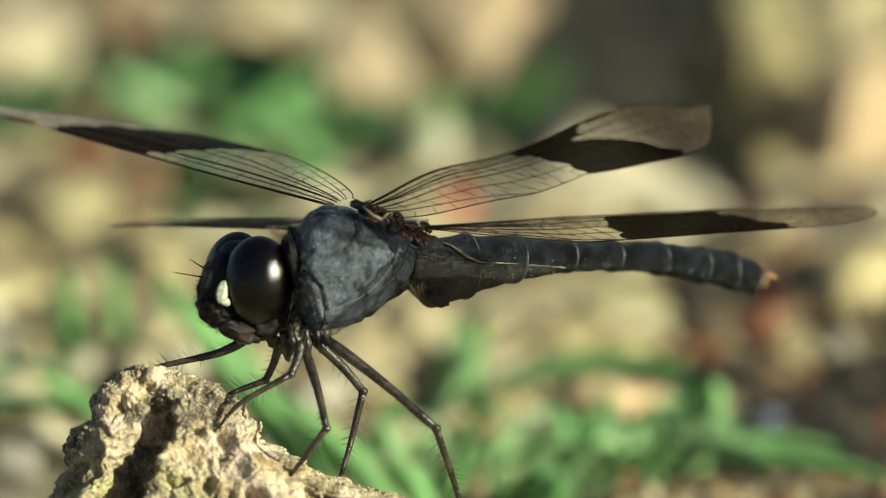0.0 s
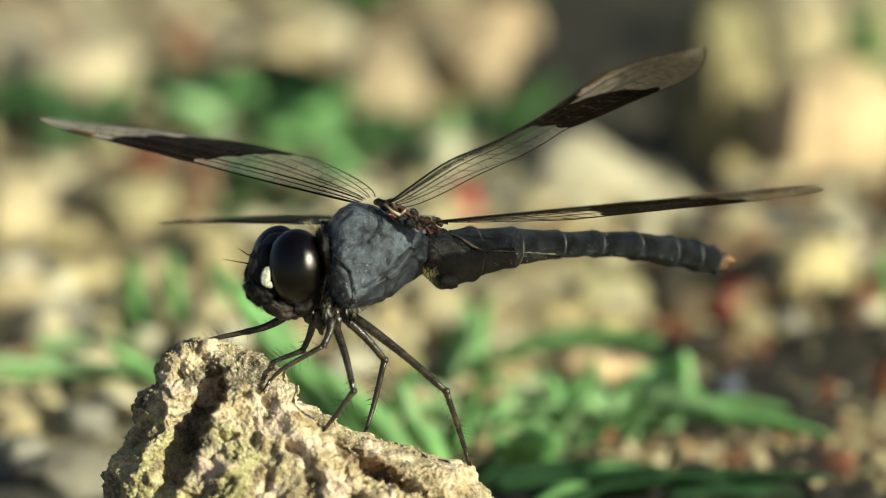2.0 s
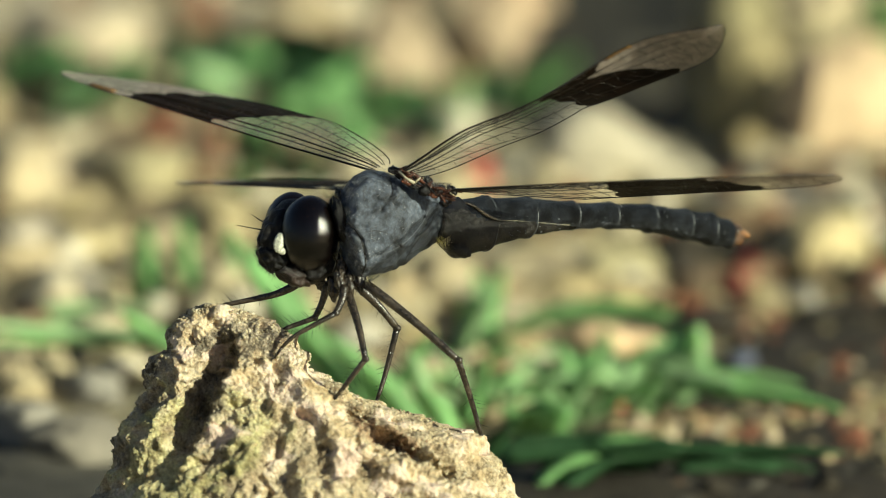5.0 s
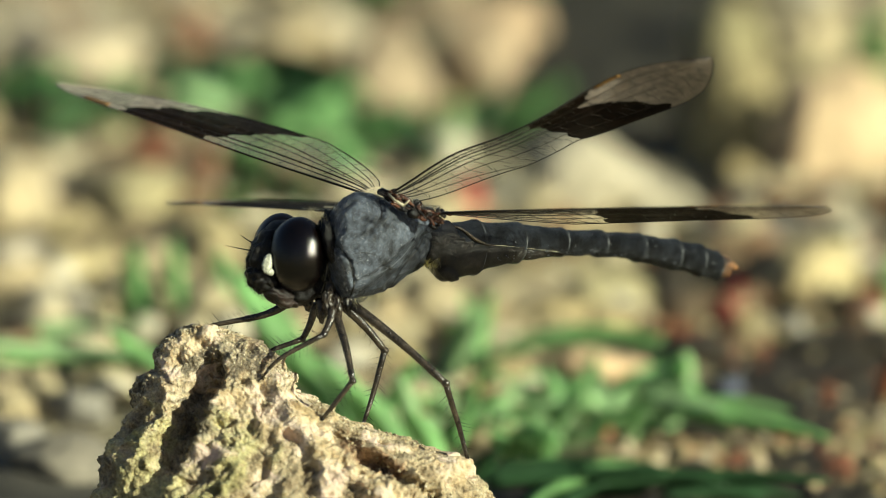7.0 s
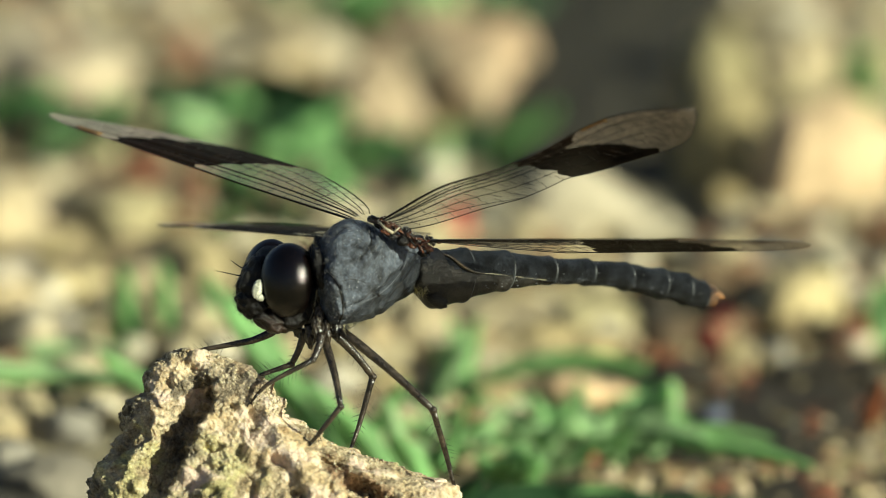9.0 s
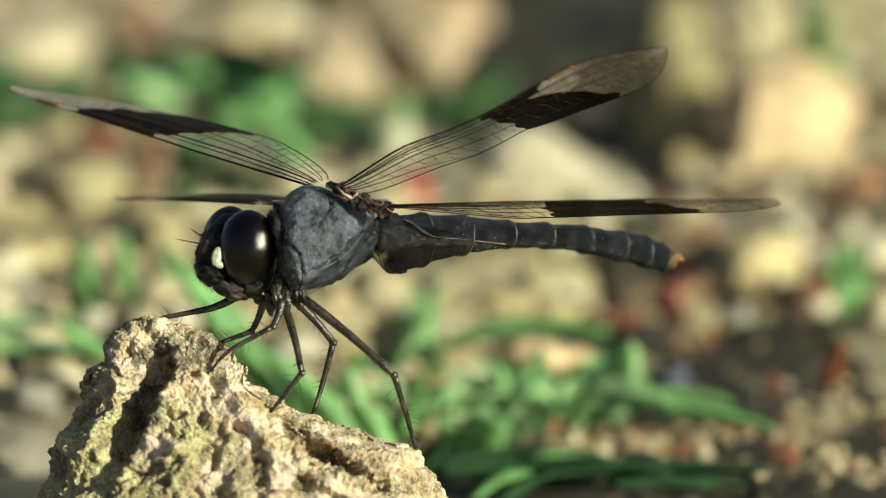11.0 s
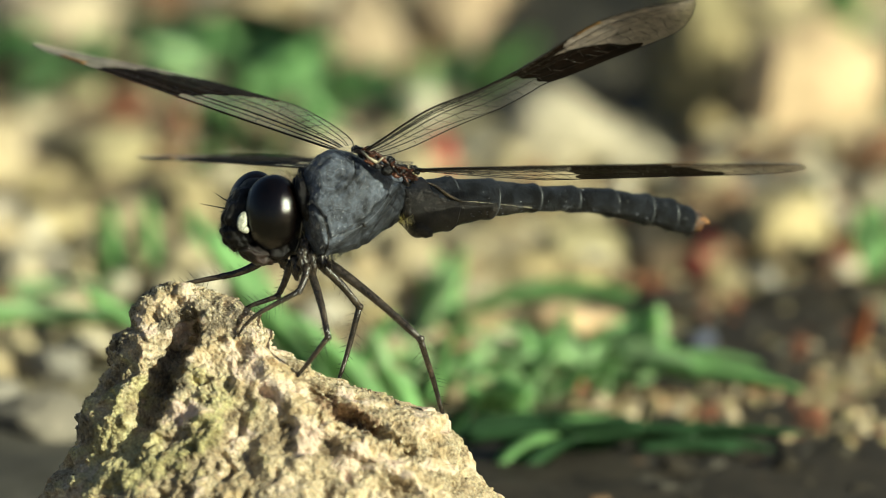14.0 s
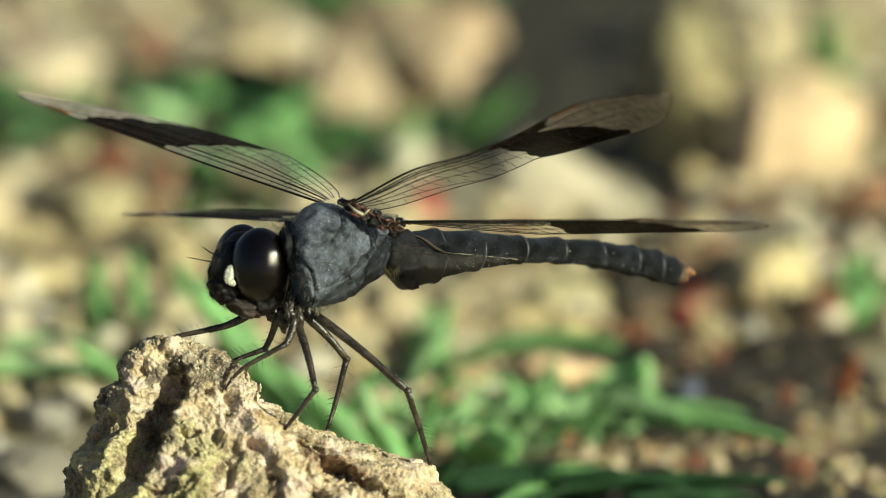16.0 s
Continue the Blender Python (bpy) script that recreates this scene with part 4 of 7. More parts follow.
right_hind = build_wing("hindwing", "far hindwing with clear base, dark band and smoky tip", True, 21.0, 0.385, 0.0, 0.80, 0.0, 1, 0.2, 0.0)


# ---------------------------------------------------------------- stones, weeds and litter behind
COUNT = [0]


PEBBLES = []
KINDS = sorted(STONES)


def stone_shape(seed, sx, sy, sz, fine, peak=None):
    """A weathered stone: an uneven ball cut by a few flat faces."""
    bm = bmesh.new()
    bmesh.ops.create_icosphere(bm, subdivisions=fine, radius=1.0)
    rng = random.Random(seed)
    planes = [(Vector((rng.gauss(0, 1), rng.gauss(0, 1), rng.gauss(0, 0.8))).normalized(), rng.uniform(0.62, 0.85)) for _ in range(7)]
    for v in bm.verts:
        q = v.co.copy()
        k = 1.08 + 0.34 * noise.noise(q * 1.1 + Vector((seed * 1.37, 0, 0))) + 0.20 * noise.noise(q * 2.6 + Vector((0, seed * 1.37, 0))) + 0.08 * noise.noise(q * 6)
        q *= k
        for n, cut in planes:
            over = q.dot(n) - cut
            if over > 0:
                q -= n * over * 0.85
        if peak is not None and q.z > -0.6:
            q.z = -0.6 + (q.z + 0.6) * (1 - 0.9 * max(0.0, (q.x - peak) / (1 - peak)))
        q.z = max(q.z, -0.72)
        v.co = Vector((q.x * sx / 2, q.y * sy / 2, q.z * sz / 2)) * MM
    return bm


def stone(x, y, sx, sy, sz, turn, kind, peak=None):
    """A stone at x, y (mm) of the given size, sunk a little into the soil; the smallest are kept for the heap of pebbles."""
    COUNT[0] += 1
    place = pose(x * MM, y * MM, sz * 0.30 * MM, 0, 0, turn)
    if sx < 1.9:
        PEBBLES.append((stone_shape(COUNT[0], sx, sy, sz, 3 if sx > 0.9 else 2), place, KINDS.index(kind)))
        return
    ob = new("stone", mesh_of("stone", stone_shape(COUNT[0], sx, sy, sz, 4, peak), STONES[kind]))
    ob.matrix_world = place
    tagged(ob, STONE_WORDS[kind] + " stone lying on dry soil", "stone", "stones on the ground")


def build_pebbles():
    """The small pebbles, too many to tell apart."""
    verts, faces, kinds = [], [], []
    for bm, place, kind in PEBBLES:
        n0 = len(verts)
        verts += [tuple(place @ v.co) for v in bm.verts]
        faces += [[n0 + v.index for v in f.verts] for f in bm.faces]
        kinds += [kind] * len(bm.faces)
        bm.free()
    me = bpy.data.meshes.new("pebbles")
    me.from_pydata(verts, [], faces)
    for kind in KINDS:
        me.materials.append(STONES[kind])
    me.polygons.foreach_set("material_index", kinds)
    me.polygons.foreach_set("use_smooth", [True] * len(me.polygons))
    tagged(new("pebbles", me), "small tan, brown and rusty pebbles on the soil", "pebbles", kind="stuff")


def blade(x, y, z, tx, ty, tz, wide, sag, kind):
    """A grass blade or narrow leaf from its foot to its tip (mm), folded along the middle."""
    COUNT[0] += 1
    rng = random.Random(COUNT[0])
    a, b = Vector((x, y, z)) * MM, Vector((tx, ty, tz)) * MM
    bm = bmesh.new()
    along = (b - a)
    across = along.cross(Vector((0, 1, 0.15))).normalized()
    out = across.cross(along.normalized())
    rows = []
    n = 12
    for i in range(n + 1):
        t = i / n
        w = wide * 0.5 * MM * (math.sin(math.pi * (0.12 + 0.86 * t) ** 0.8)) ** 0.8 + 0.00004
        c = a.lerp(b, t) + Vector((0, 0, 1)) * (math.sin(math.pi * t) * (0.05 * along.length + sag * MM)) + out * 0.06 * along.length * math.sin(t * 3)
        th = 0.08 * MM
        rows.append([c - across * w + out * 0.3 * w, c + out * th, c + across * w + out * 0.3 * w, c - out * th])
    loft(bm, rows)
    ob = new("grass_blade", mesh_of("grass_blade", bm, LEAVES[kind]))
    tagged(ob, LEAF_WORDS[kind] + " weed blade growing from the soil", "grass", "weeds on the ground")


def scrap(x, y, wide, high, turn, kind):
    """A curled dry petal or leaf scrap that lies on the ground, its edge up."""
    bm = bmesh.new()
    rows = []
    n = 9
    for i in range(n):
        t = i / (n - 1) * 2 - 1
        h = high * 0.5 * math.sqrt(max(0.02, 1 - t * t)) * MM
        px, py = t * wide * 0.5 * MM, t * t * wide * 0.2 * MM
        rows.append([Vector((px, py, 0)), Vector((px, py - 0.1 * MM, h)), Vector((px, py + 0.05 * MM, 2 * h)), Vector((px, py + 0.15 * MM, h))])
    loft(bm, rows)
    ob = new("fallen_petal", mesh_of("fallen_petal", bm, LEAVES[kind]))
    ob.matrix_world = pose(x * MM, y * MM, 0.1 * MM, -15, 0, (turn - 90) * 0.25)
    tagged(ob, LEAF_WORDS[kind] + " petal lying on the soil", "petal", "litter on the ground")


def flat_patch(title, label, category, x, y, rx, ry, lean, high, mat, seed):
    """A thin irregular sheet or slab lying on the ground (mm)."""
    bm = bmesh.new()
    rim = []
    for k in range(64):
        a = math.tau * k / 64
        d = Vector((math.cos(a), math.sin(a), 0))
        r = 1 + 0.16 * noise.noise(d * 1.6 + Vector((seed, 0, 0))) + 0.08 * noise.noise(d * 5 + Vector((0, seed, 0)))
        rim.append(Vector((x + d.x * rx * r + d.y * ry * lean, y + d.y * ry * r, 0)))
    mid = sum(rim, Vector()) / 64
    rings = []
    for f, h in ((1.0, -1.5), (1.0, 0.5), (0.96, 0.9), (0.8, 1.0), (0.6, 1.0), (0.4, 1.0), (0.2, 1.0), (0.05, 1.0)):
        rings.append([(mid + (q - mid) * f + Vector((0, 0, high * h + 0.5 * noise.noise((mid + (q - mid) * f) * 0.25)))) * MM for q in rim])
    loft(bm, rings)
    tagged(new(title, mesh_of(title, bm, mat)), label, category)


# left: a grey sheet whose colour puts shade on the ground
flat_patch("soil_crust", "grey sheet on the soil, coloured as shaded ground", "soil", -21.8, 38.0, 5.6, 15.7, 0.00, 0.5, STONES["shade"], 5.0)
flat_patch("soil_crust", "dark patch of bare soil", "soil", 8.9, 29.6, 7.1, 17.2, 0.00, 0.4, STONES["dark"], 9.0)
flat_patch("soil_crust", "dark patch of bare soil", "soil", 20.0, 47.2, 7.6, 28.6, 0.00, 0.4, STONES["dark"], 7.0)
# an added dark slab that stands in for a wedge of shadow
flat_patch("bark_slab", "flat dark slab standing in for a wedge of shadow", "bark", 9.7, 154.4, 6.2, 36.7, 0.08, 0.8, SHADOW_WEDGE, 3.0)
stone(15.8, 117.9, 4.0, 2.8, 7.2, -24, "olive")
stone(2.3, 133.4, 4.6, 4.3, 5.8, 16, "pink")
stone(1.4, 152.2, 4.7, 4.3, 2.7, -5, "pink")
stone(-2.9, 129.2, 4.6, 4.3, 5.7, 0, "pink")
stone(-0.1, 145.8, 2.8, 2.6, 2.7, -21, "pale")
stone(-8.5, 143.2, 5.6, 6.1, 2.5, -25, "pale")
stone(-20.3, 138.2, 9.3, 10.3, 3.2, -26, "cream")
stone(-16.7, 150.8, 4.7, 5.2, 1.5, -29, "pale")
stone(-22.6, 152.2, 4.7, 5.2, 1.5, -5, "cream")
stone(20.4, 143.2, 5.6, 5.1, 4.6, 5, "pale")
stone(24.2, 144.8, 3.7, 3.5, 3.3, 28, "olive")
stone(16.1, 142.8, 4.3, 4.0, 4.6, -12, "olive")
stone(-14.0, 147.8, 1.9, 1.7, 1.8, 21, "dark")
stone(-13.3, 144.9, 1.5, 1.4, 1.8, 18, "rust")
stone(-22.6, 99.4, 4.5, 4.9, 3.7, -27, "pale")
stone(-16.6, 102.5, 5.5, 6.1, 3.6, -16, "tan")
stone(-13.8, 105.2, 1.8, 2.0, 1.3, 3, "white")
stone(-22.7, 83.5, 3.9, 4.3, 3.1, 4, "pale")
stone(-19.4, 89.3, 3.3, 3.7, 1.9, -7, "tan")
stone(-11.6, 93.2, 3.3, 3.7, 2.9, -13, "tan")
stone(-13.6, 114.3, 3.7, 3.4, 1.8, 19, "rust")
stone(-6.8, 110.0, 3.3, 3.1, 1.8, -19, "tan")
stone(-8.3, 97.3, 2.1, 2.0, 1.8, 22, "tan")
stone(5.0, 85.4, 3.6, 4.0, 1.8, -14, "pale")
stone(2.9, 78.8, 2.7, 3.0, 1.4, -17, "pale")
stone(6.6, 79.8, 5.1, 5.6, 2.0, 30, "tan")
stone(9.7, 84.0, 3.0, 3.4, 2.2, 29, "tan")
stone(3.9, 83.0, 1.8, 1.9, 1.1, -29, "white")
stone(-0.1, 79.9, 4.5, 4.1, 2.9, 23, "pale")
stone(2.0, 74.1, 2.7, 3.0, 1.1, 11, "tan")
stone(8.8, 67.3, 4.3, 4.0, 1.8, 21, "orange")
stone(3.9, 65.8, 3.3, 3.0, 1.6, -14, "tan")
stone(4.3, 60.1, 1.3, 1.3, 1.0, 21, "pale")
stone(1.4, 62.2, 2.1, 1.9, 1.5, -13, "tan")
stone(6.0, 59.2, 1.5, 1.4, 1.2, -18, "brown")
stone(2.9, 61.2, 1.2, 1.1, 1.1, -20, "brown")
stone(21.3, 43.7, 1.3, 1.1, 0.8, -20, "rust")
stone(20.8, 51.2, 1.0, 0.9, 0.9, -19, "brown")
stone(22.1, 54.5, 0.9, 0.9, 0.6, 22, "tan")
stone(24.7, 41.6, 0.8, 0.7, 0.6, -6, "tan")
stone(23.2, 42.8, 0.9, 0.8, 0.7, 25, "tan")
stone(24.1, 39.1, 1.0, 0.9, 0.6, -28, "rust")
stone(21.2, 45.5, 1.8, 1.6, 1.3, -21, "rust")
stone(25.8, 49.7, 1.0, 0.9, 0.7, 24, "tan")
stone(25.9, 41.2, 1.0, 0.9, 0.7, -26, "tan")
stone(23.3, 40.9, 1.1, 1.0, 1.0, -20, "brown")
stone(21.8, 54.2, 1.0, 0.9, 0.6, -8, "orange")
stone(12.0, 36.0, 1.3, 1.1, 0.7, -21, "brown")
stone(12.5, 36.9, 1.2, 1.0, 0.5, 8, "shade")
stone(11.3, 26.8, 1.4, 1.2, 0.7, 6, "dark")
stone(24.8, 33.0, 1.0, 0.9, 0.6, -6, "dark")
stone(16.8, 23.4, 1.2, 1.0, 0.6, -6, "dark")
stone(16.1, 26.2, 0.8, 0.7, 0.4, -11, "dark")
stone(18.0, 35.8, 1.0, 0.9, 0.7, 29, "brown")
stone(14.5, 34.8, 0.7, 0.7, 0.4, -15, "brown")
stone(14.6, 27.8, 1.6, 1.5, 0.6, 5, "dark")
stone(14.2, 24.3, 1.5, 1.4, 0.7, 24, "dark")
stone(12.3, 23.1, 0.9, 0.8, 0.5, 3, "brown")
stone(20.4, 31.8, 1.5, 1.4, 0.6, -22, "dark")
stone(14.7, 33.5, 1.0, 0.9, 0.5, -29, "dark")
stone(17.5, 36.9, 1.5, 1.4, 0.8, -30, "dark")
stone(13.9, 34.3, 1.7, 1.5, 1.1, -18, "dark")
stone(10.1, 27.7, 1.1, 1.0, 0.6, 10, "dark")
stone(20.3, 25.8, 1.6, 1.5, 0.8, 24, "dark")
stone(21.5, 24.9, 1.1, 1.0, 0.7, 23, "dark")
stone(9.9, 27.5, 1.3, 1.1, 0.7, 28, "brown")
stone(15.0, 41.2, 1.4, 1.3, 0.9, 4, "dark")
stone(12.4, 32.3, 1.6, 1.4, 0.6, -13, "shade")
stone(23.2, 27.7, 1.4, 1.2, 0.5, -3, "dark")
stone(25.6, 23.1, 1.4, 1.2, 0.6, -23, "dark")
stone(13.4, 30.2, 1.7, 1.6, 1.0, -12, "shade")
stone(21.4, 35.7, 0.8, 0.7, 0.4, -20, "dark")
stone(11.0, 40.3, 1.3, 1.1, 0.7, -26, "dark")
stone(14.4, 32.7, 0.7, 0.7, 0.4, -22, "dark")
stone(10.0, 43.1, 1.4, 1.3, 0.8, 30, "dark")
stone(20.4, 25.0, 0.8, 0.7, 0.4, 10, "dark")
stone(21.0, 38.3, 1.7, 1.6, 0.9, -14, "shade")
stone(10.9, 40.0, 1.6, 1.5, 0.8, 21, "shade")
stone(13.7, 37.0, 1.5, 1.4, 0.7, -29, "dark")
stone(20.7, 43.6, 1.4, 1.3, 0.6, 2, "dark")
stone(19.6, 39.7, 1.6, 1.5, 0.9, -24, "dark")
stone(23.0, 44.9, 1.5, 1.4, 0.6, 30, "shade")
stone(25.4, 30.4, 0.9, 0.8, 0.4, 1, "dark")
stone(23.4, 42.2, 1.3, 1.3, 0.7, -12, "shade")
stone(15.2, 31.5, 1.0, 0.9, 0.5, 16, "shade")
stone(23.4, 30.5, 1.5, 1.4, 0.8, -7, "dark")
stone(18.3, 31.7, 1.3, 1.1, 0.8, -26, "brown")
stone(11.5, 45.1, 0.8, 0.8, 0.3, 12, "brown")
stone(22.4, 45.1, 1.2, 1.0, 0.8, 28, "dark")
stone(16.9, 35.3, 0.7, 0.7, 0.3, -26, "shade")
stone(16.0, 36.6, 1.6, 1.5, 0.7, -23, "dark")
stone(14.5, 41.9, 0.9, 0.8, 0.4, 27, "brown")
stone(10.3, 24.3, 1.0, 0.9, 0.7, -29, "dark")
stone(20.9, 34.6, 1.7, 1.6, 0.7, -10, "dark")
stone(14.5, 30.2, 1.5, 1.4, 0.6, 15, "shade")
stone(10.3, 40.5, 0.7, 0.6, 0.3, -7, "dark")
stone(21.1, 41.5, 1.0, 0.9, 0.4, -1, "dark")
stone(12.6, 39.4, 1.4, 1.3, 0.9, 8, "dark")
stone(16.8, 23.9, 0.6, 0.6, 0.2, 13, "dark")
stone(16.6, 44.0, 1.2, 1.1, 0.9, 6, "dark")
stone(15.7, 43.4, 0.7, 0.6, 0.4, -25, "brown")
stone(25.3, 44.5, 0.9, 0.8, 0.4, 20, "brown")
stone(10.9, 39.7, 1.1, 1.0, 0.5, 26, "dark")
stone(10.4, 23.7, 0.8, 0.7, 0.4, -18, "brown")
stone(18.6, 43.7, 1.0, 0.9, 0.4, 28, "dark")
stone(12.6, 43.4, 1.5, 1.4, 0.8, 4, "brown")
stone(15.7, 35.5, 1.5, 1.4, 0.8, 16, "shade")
stone(16.3, 60.8, 1.2, 1.1, 0.8, 5, "shade")
stone(17.2, 68.7, 0.7, 0.6, 0.4, -10, "dark")
stone(17.3, 64.7, 1.0, 0.9, 0.6, 6, "dark")
stone(21.7, 69.3, 1.0, 0.9, 0.5, 20, "shade")
stone(18.6, 67.8, 0.7, 0.7, 0.4, -6, "brown")
stone(22.3, 64.1, 1.4, 1.3, 0.8, 6, "shade")
stone(16.5, 71.1, 1.2, 1.1, 0.8, 16, "dark")
stone(16.6, 66.6, 0.7, 0.7, 0.4, -10, "shade")
stone(16.8, 71.0, 0.8, 0.8, 0.5, -28, "brown")
stone(16.7, 61.2, 1.1, 1.0, 0.4, -22, "dark")
stone(22.9, 66.3, 0.8, 0.8, 0.6, -16, "dark")
stone(20.6, 71.9, 0.8, 0.7, 0.4, 7, "shade")
stone(21.3, 71.0, 1.5, 1.4, 0.7, 10, "shade")
stone(22.0, 65.9, 1.4, 1.4, 0.9, -9, "dark")
stone(18.8, 58.5, 1.0, 0.9, 0.5, -27, "dark")
stone(22.4, 57.8, 1.1, 1.0, 0.7, -24, "dark")
stone(10.0, 49.5, 1.0, 0.9, 0.6, -5, "olive")
stone(13.8, 51.9, 0.9, 0.8, 0.5, 27, "olive")
stone(13.9, 51.0, 0.6, 0.6, 0.4, 2, "olive")
stone(18.1, 51.5, 0.8, 0.8, 0.5, -25, "tan")
stone(20.2, 49.1, 0.9, 0.8, 0.5, 28, "tan")
stone(17.1, 50.9, 0.8, 0.8, 0.5, -15, "olive")
stone(19.3, 51.5, 0.8, 0.8, 0.5, 21, "olive")
stone(13.8, 74.3, 1.0, 0.9, 0.8, 23, "pale")
stone(15.4, 74.9, 0.8, 0.7, 0.6, -13, "brown")
stone(13.2, 72.6, 0.9, 0.8, 0.6, -29, "brown")
stone(13.6, 77.0, 1.0, 0.9, 0.8, -19, "rust")
stone(15.2, 77.2, 0.7, 0.6, 0.5, -9, "pale")
stone(16.8, 79.0, 1.0, 0.9, 0.7, -26, "rust")
stone(16.5, 72.8, 1.0, 0.9, 0.7, -30, "tan")
stone(16.1, 78.4, 1.2, 1.1, 0.9, -10, "pale")
stone(17.1, 72.9, 1.2, 1.0, 0.9, 7, "rust")
stone(13.2, 77.9, 0.9, 0.8, 0.7, 27, "brown")
stone(16.4, 73.9, 0.7, 0.6, 0.5, 30, "brown")
stone(15.7, 76.7, 0.7, 0.7, 0.5, -7, "rust")
stone(13.5, 79.6, 0.9, 0.8, 0.7, 30, "olive")
stone(16.8, 75.2, 1.3, 1.3, 1.0, -12, "pale")
stone(12.9, 72.6, 1.4, 1.3, 1.0, -18, "pale")
stone(17.8, 76.6, 0.8, 0.8, 0.6, 11, "brown")
stone(15.4, 63.6, 1.5, 1.4, 1.1, 14, "blue")
stone(12.2, 84.8, 2.7, 2.5, 1.8, 20, "dark")
stone(16.5, 75.7, 1.3, 1.3, 2.1, -25, "tan")
stone(15.7, 73.1, 1.8, 1.6, 1.2, 6, "brown")
stone(18.9, 77.7, 1.6, 1.5, 1.6, -23, "white")
stone(19.4, 73.5, 1.8, 1.6, 1.3, -12, "grey")
stone(19.4, 85.8, 3.9, 3.6, 3.3, -4, "tan")
stone(22.9, 81.3, 2.1, 2.0, 2.1, -9, "rust")
stone(17.7, 86.4, 1.8, 1.6, 1.8, 30, "olive")
stone(21.6, 86.4, 1.8, 1.6, 1.8, 24, "tan")
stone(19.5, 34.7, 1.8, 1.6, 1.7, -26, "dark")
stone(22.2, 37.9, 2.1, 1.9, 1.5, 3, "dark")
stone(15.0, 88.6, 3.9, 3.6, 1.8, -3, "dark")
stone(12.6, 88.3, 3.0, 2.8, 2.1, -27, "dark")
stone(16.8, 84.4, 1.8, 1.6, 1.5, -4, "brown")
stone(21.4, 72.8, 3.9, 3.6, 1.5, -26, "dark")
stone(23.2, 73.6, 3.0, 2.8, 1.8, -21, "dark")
stone(-22.3, 55.3, 3.3, 3.0, 2.6, -24, "pale")
stone(-18.2, 78.5, 3.3, 3.6, 1.5, 0, "tan")
stone(-20.3, 81.4, 2.4, 2.6, 1.3, -3, "tan")
stone(-17.4, 62.1, 3.3, 3.0, 1.8, -19, "tan")
stone(-17.0, 69.2, 1.8, 1.6, 1.2, 4, "rust")
stone(-4.3, 75.2, 3.3, 3.0, 1.8, 24, "tan")
stone(-1.9, 68.8, 2.7, 2.5, 1.5, -6, "tan")
stone(-2.5, 78.8, 2.4, 2.2, 1.8, 24, "pale")
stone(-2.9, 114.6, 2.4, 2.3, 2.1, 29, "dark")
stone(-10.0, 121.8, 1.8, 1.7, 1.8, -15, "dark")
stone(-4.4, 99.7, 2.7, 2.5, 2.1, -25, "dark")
stone(3.2, 97.8, 3.6, 3.3, 1.5, -2, "grey")
stone(3.7, 105.7, 2.1, 2.0, 2.4, -8, "grey")
stone(-17.7, 106.9, 2.9, 3.2, 0.9, 20, "olive")
stone(-1.3, 83.4, 1.9, 1.7, 0.9, -30, "tan")
stone(-6.8, 116.5, 1.7, 1.5, 0.9, 28, "olive")
stone(-14.5, 165.3, 3.8, 3.5, 1.9, 9, "pink")
stone(-3.0, 83.3, 2.6, 2.4, 1.4, -29, "tan")
stone(-18.0, 95.8, 1.8, 1.6, 1.0, -20, "brown")
stone(-17.1, 166.9, 3.5, 3.8, 0.8, -17, "olive")
stone(9.1, 96.2, 2.9, 2.6, 1.7, 16, "pale")
stone(-22.7, 118.6, 2.7, 3.0, 0.8, 29, "tan")
stone(-18.8, 120.4, 2.2, 2.0, 1.2, -6, "tan")
stone(-9.7, 125.2, 2.1, 2.0, 1.1, 15, "pale")
stone(-22.7, 114.9, 2.6, 2.9, 0.9, 5, "tan")
stone(26.1, 159.4, 3.0, 2.8, 1.5, -8, "pale")
stone(-17.3, 86.9, 1.9, 2.0, 0.7, 13, "pale")
stone(-24.7, 122.5, 2.9, 2.7, 1.2, 17, "pale")
stone(4.8, 90.2, 2.5, 2.8, 0.8, 29, "olive")
stone(20.4, 155.3, 1.7, 1.6, 0.9, -27, "brown")
stone(-1.1, 146.1, 3.6, 3.4, 1.7, -29, "brown")
stone(-18.6, 135.7, 3.2, 3.0, 1.5, -11, "brown")
stone(-19.1, 116.2, 1.8, 1.7, 0.9, 13, "pink")
stone(-19.7, 105.1, 2.1, 2.4, 0.7, 24, "olive")
stone(24.4, 130.6, 3.0, 2.8, 1.6, -22, "pale")
stone(-19.2, 133.6, 1.9, 1.7, 1.0, -26, "pale")
stone(-0.3, 150.3, 1.9, 1.7, 0.7, -18, "pink")
stone(11.0, 90.2, 3.1, 3.5, 1.3, -6, "tan")
stone(-1.9, 164.5, 3.3, 3.0, 1.2, -14, "olive")
stone(24.6, 114.6, 3.1, 2.9, 1.3, -11, "pale")
stone(-9.4, 122.6, 2.2, 2.0, 1.1, -18, "tan")
stone(-22.8, 95.8, 3.6, 4.0, 1.0, 12, "tan")
stone(26.9, 161.0, 1.7, 1.6, 0.6, 2, "brown")
stone(-24.1, 130.0, 2.1, 1.9, 1.1, 16, "pink")
stone(-3.8, 97.8, 2.4, 2.2, 1.0, 10, "olive")
stone(5.6, 95.8, 2.1, 2.0, 1.0, -6, "brown")
stone(-10.4, 134.5, 2.7, 2.4, 1.4, -20, "pale")
stone(-10.0, 141.6, 2.4, 2.6, 0.7, -19, "pale")
stone(-22.5, 141.1, 3.6, 3.4, 1.9, -24, "brown")
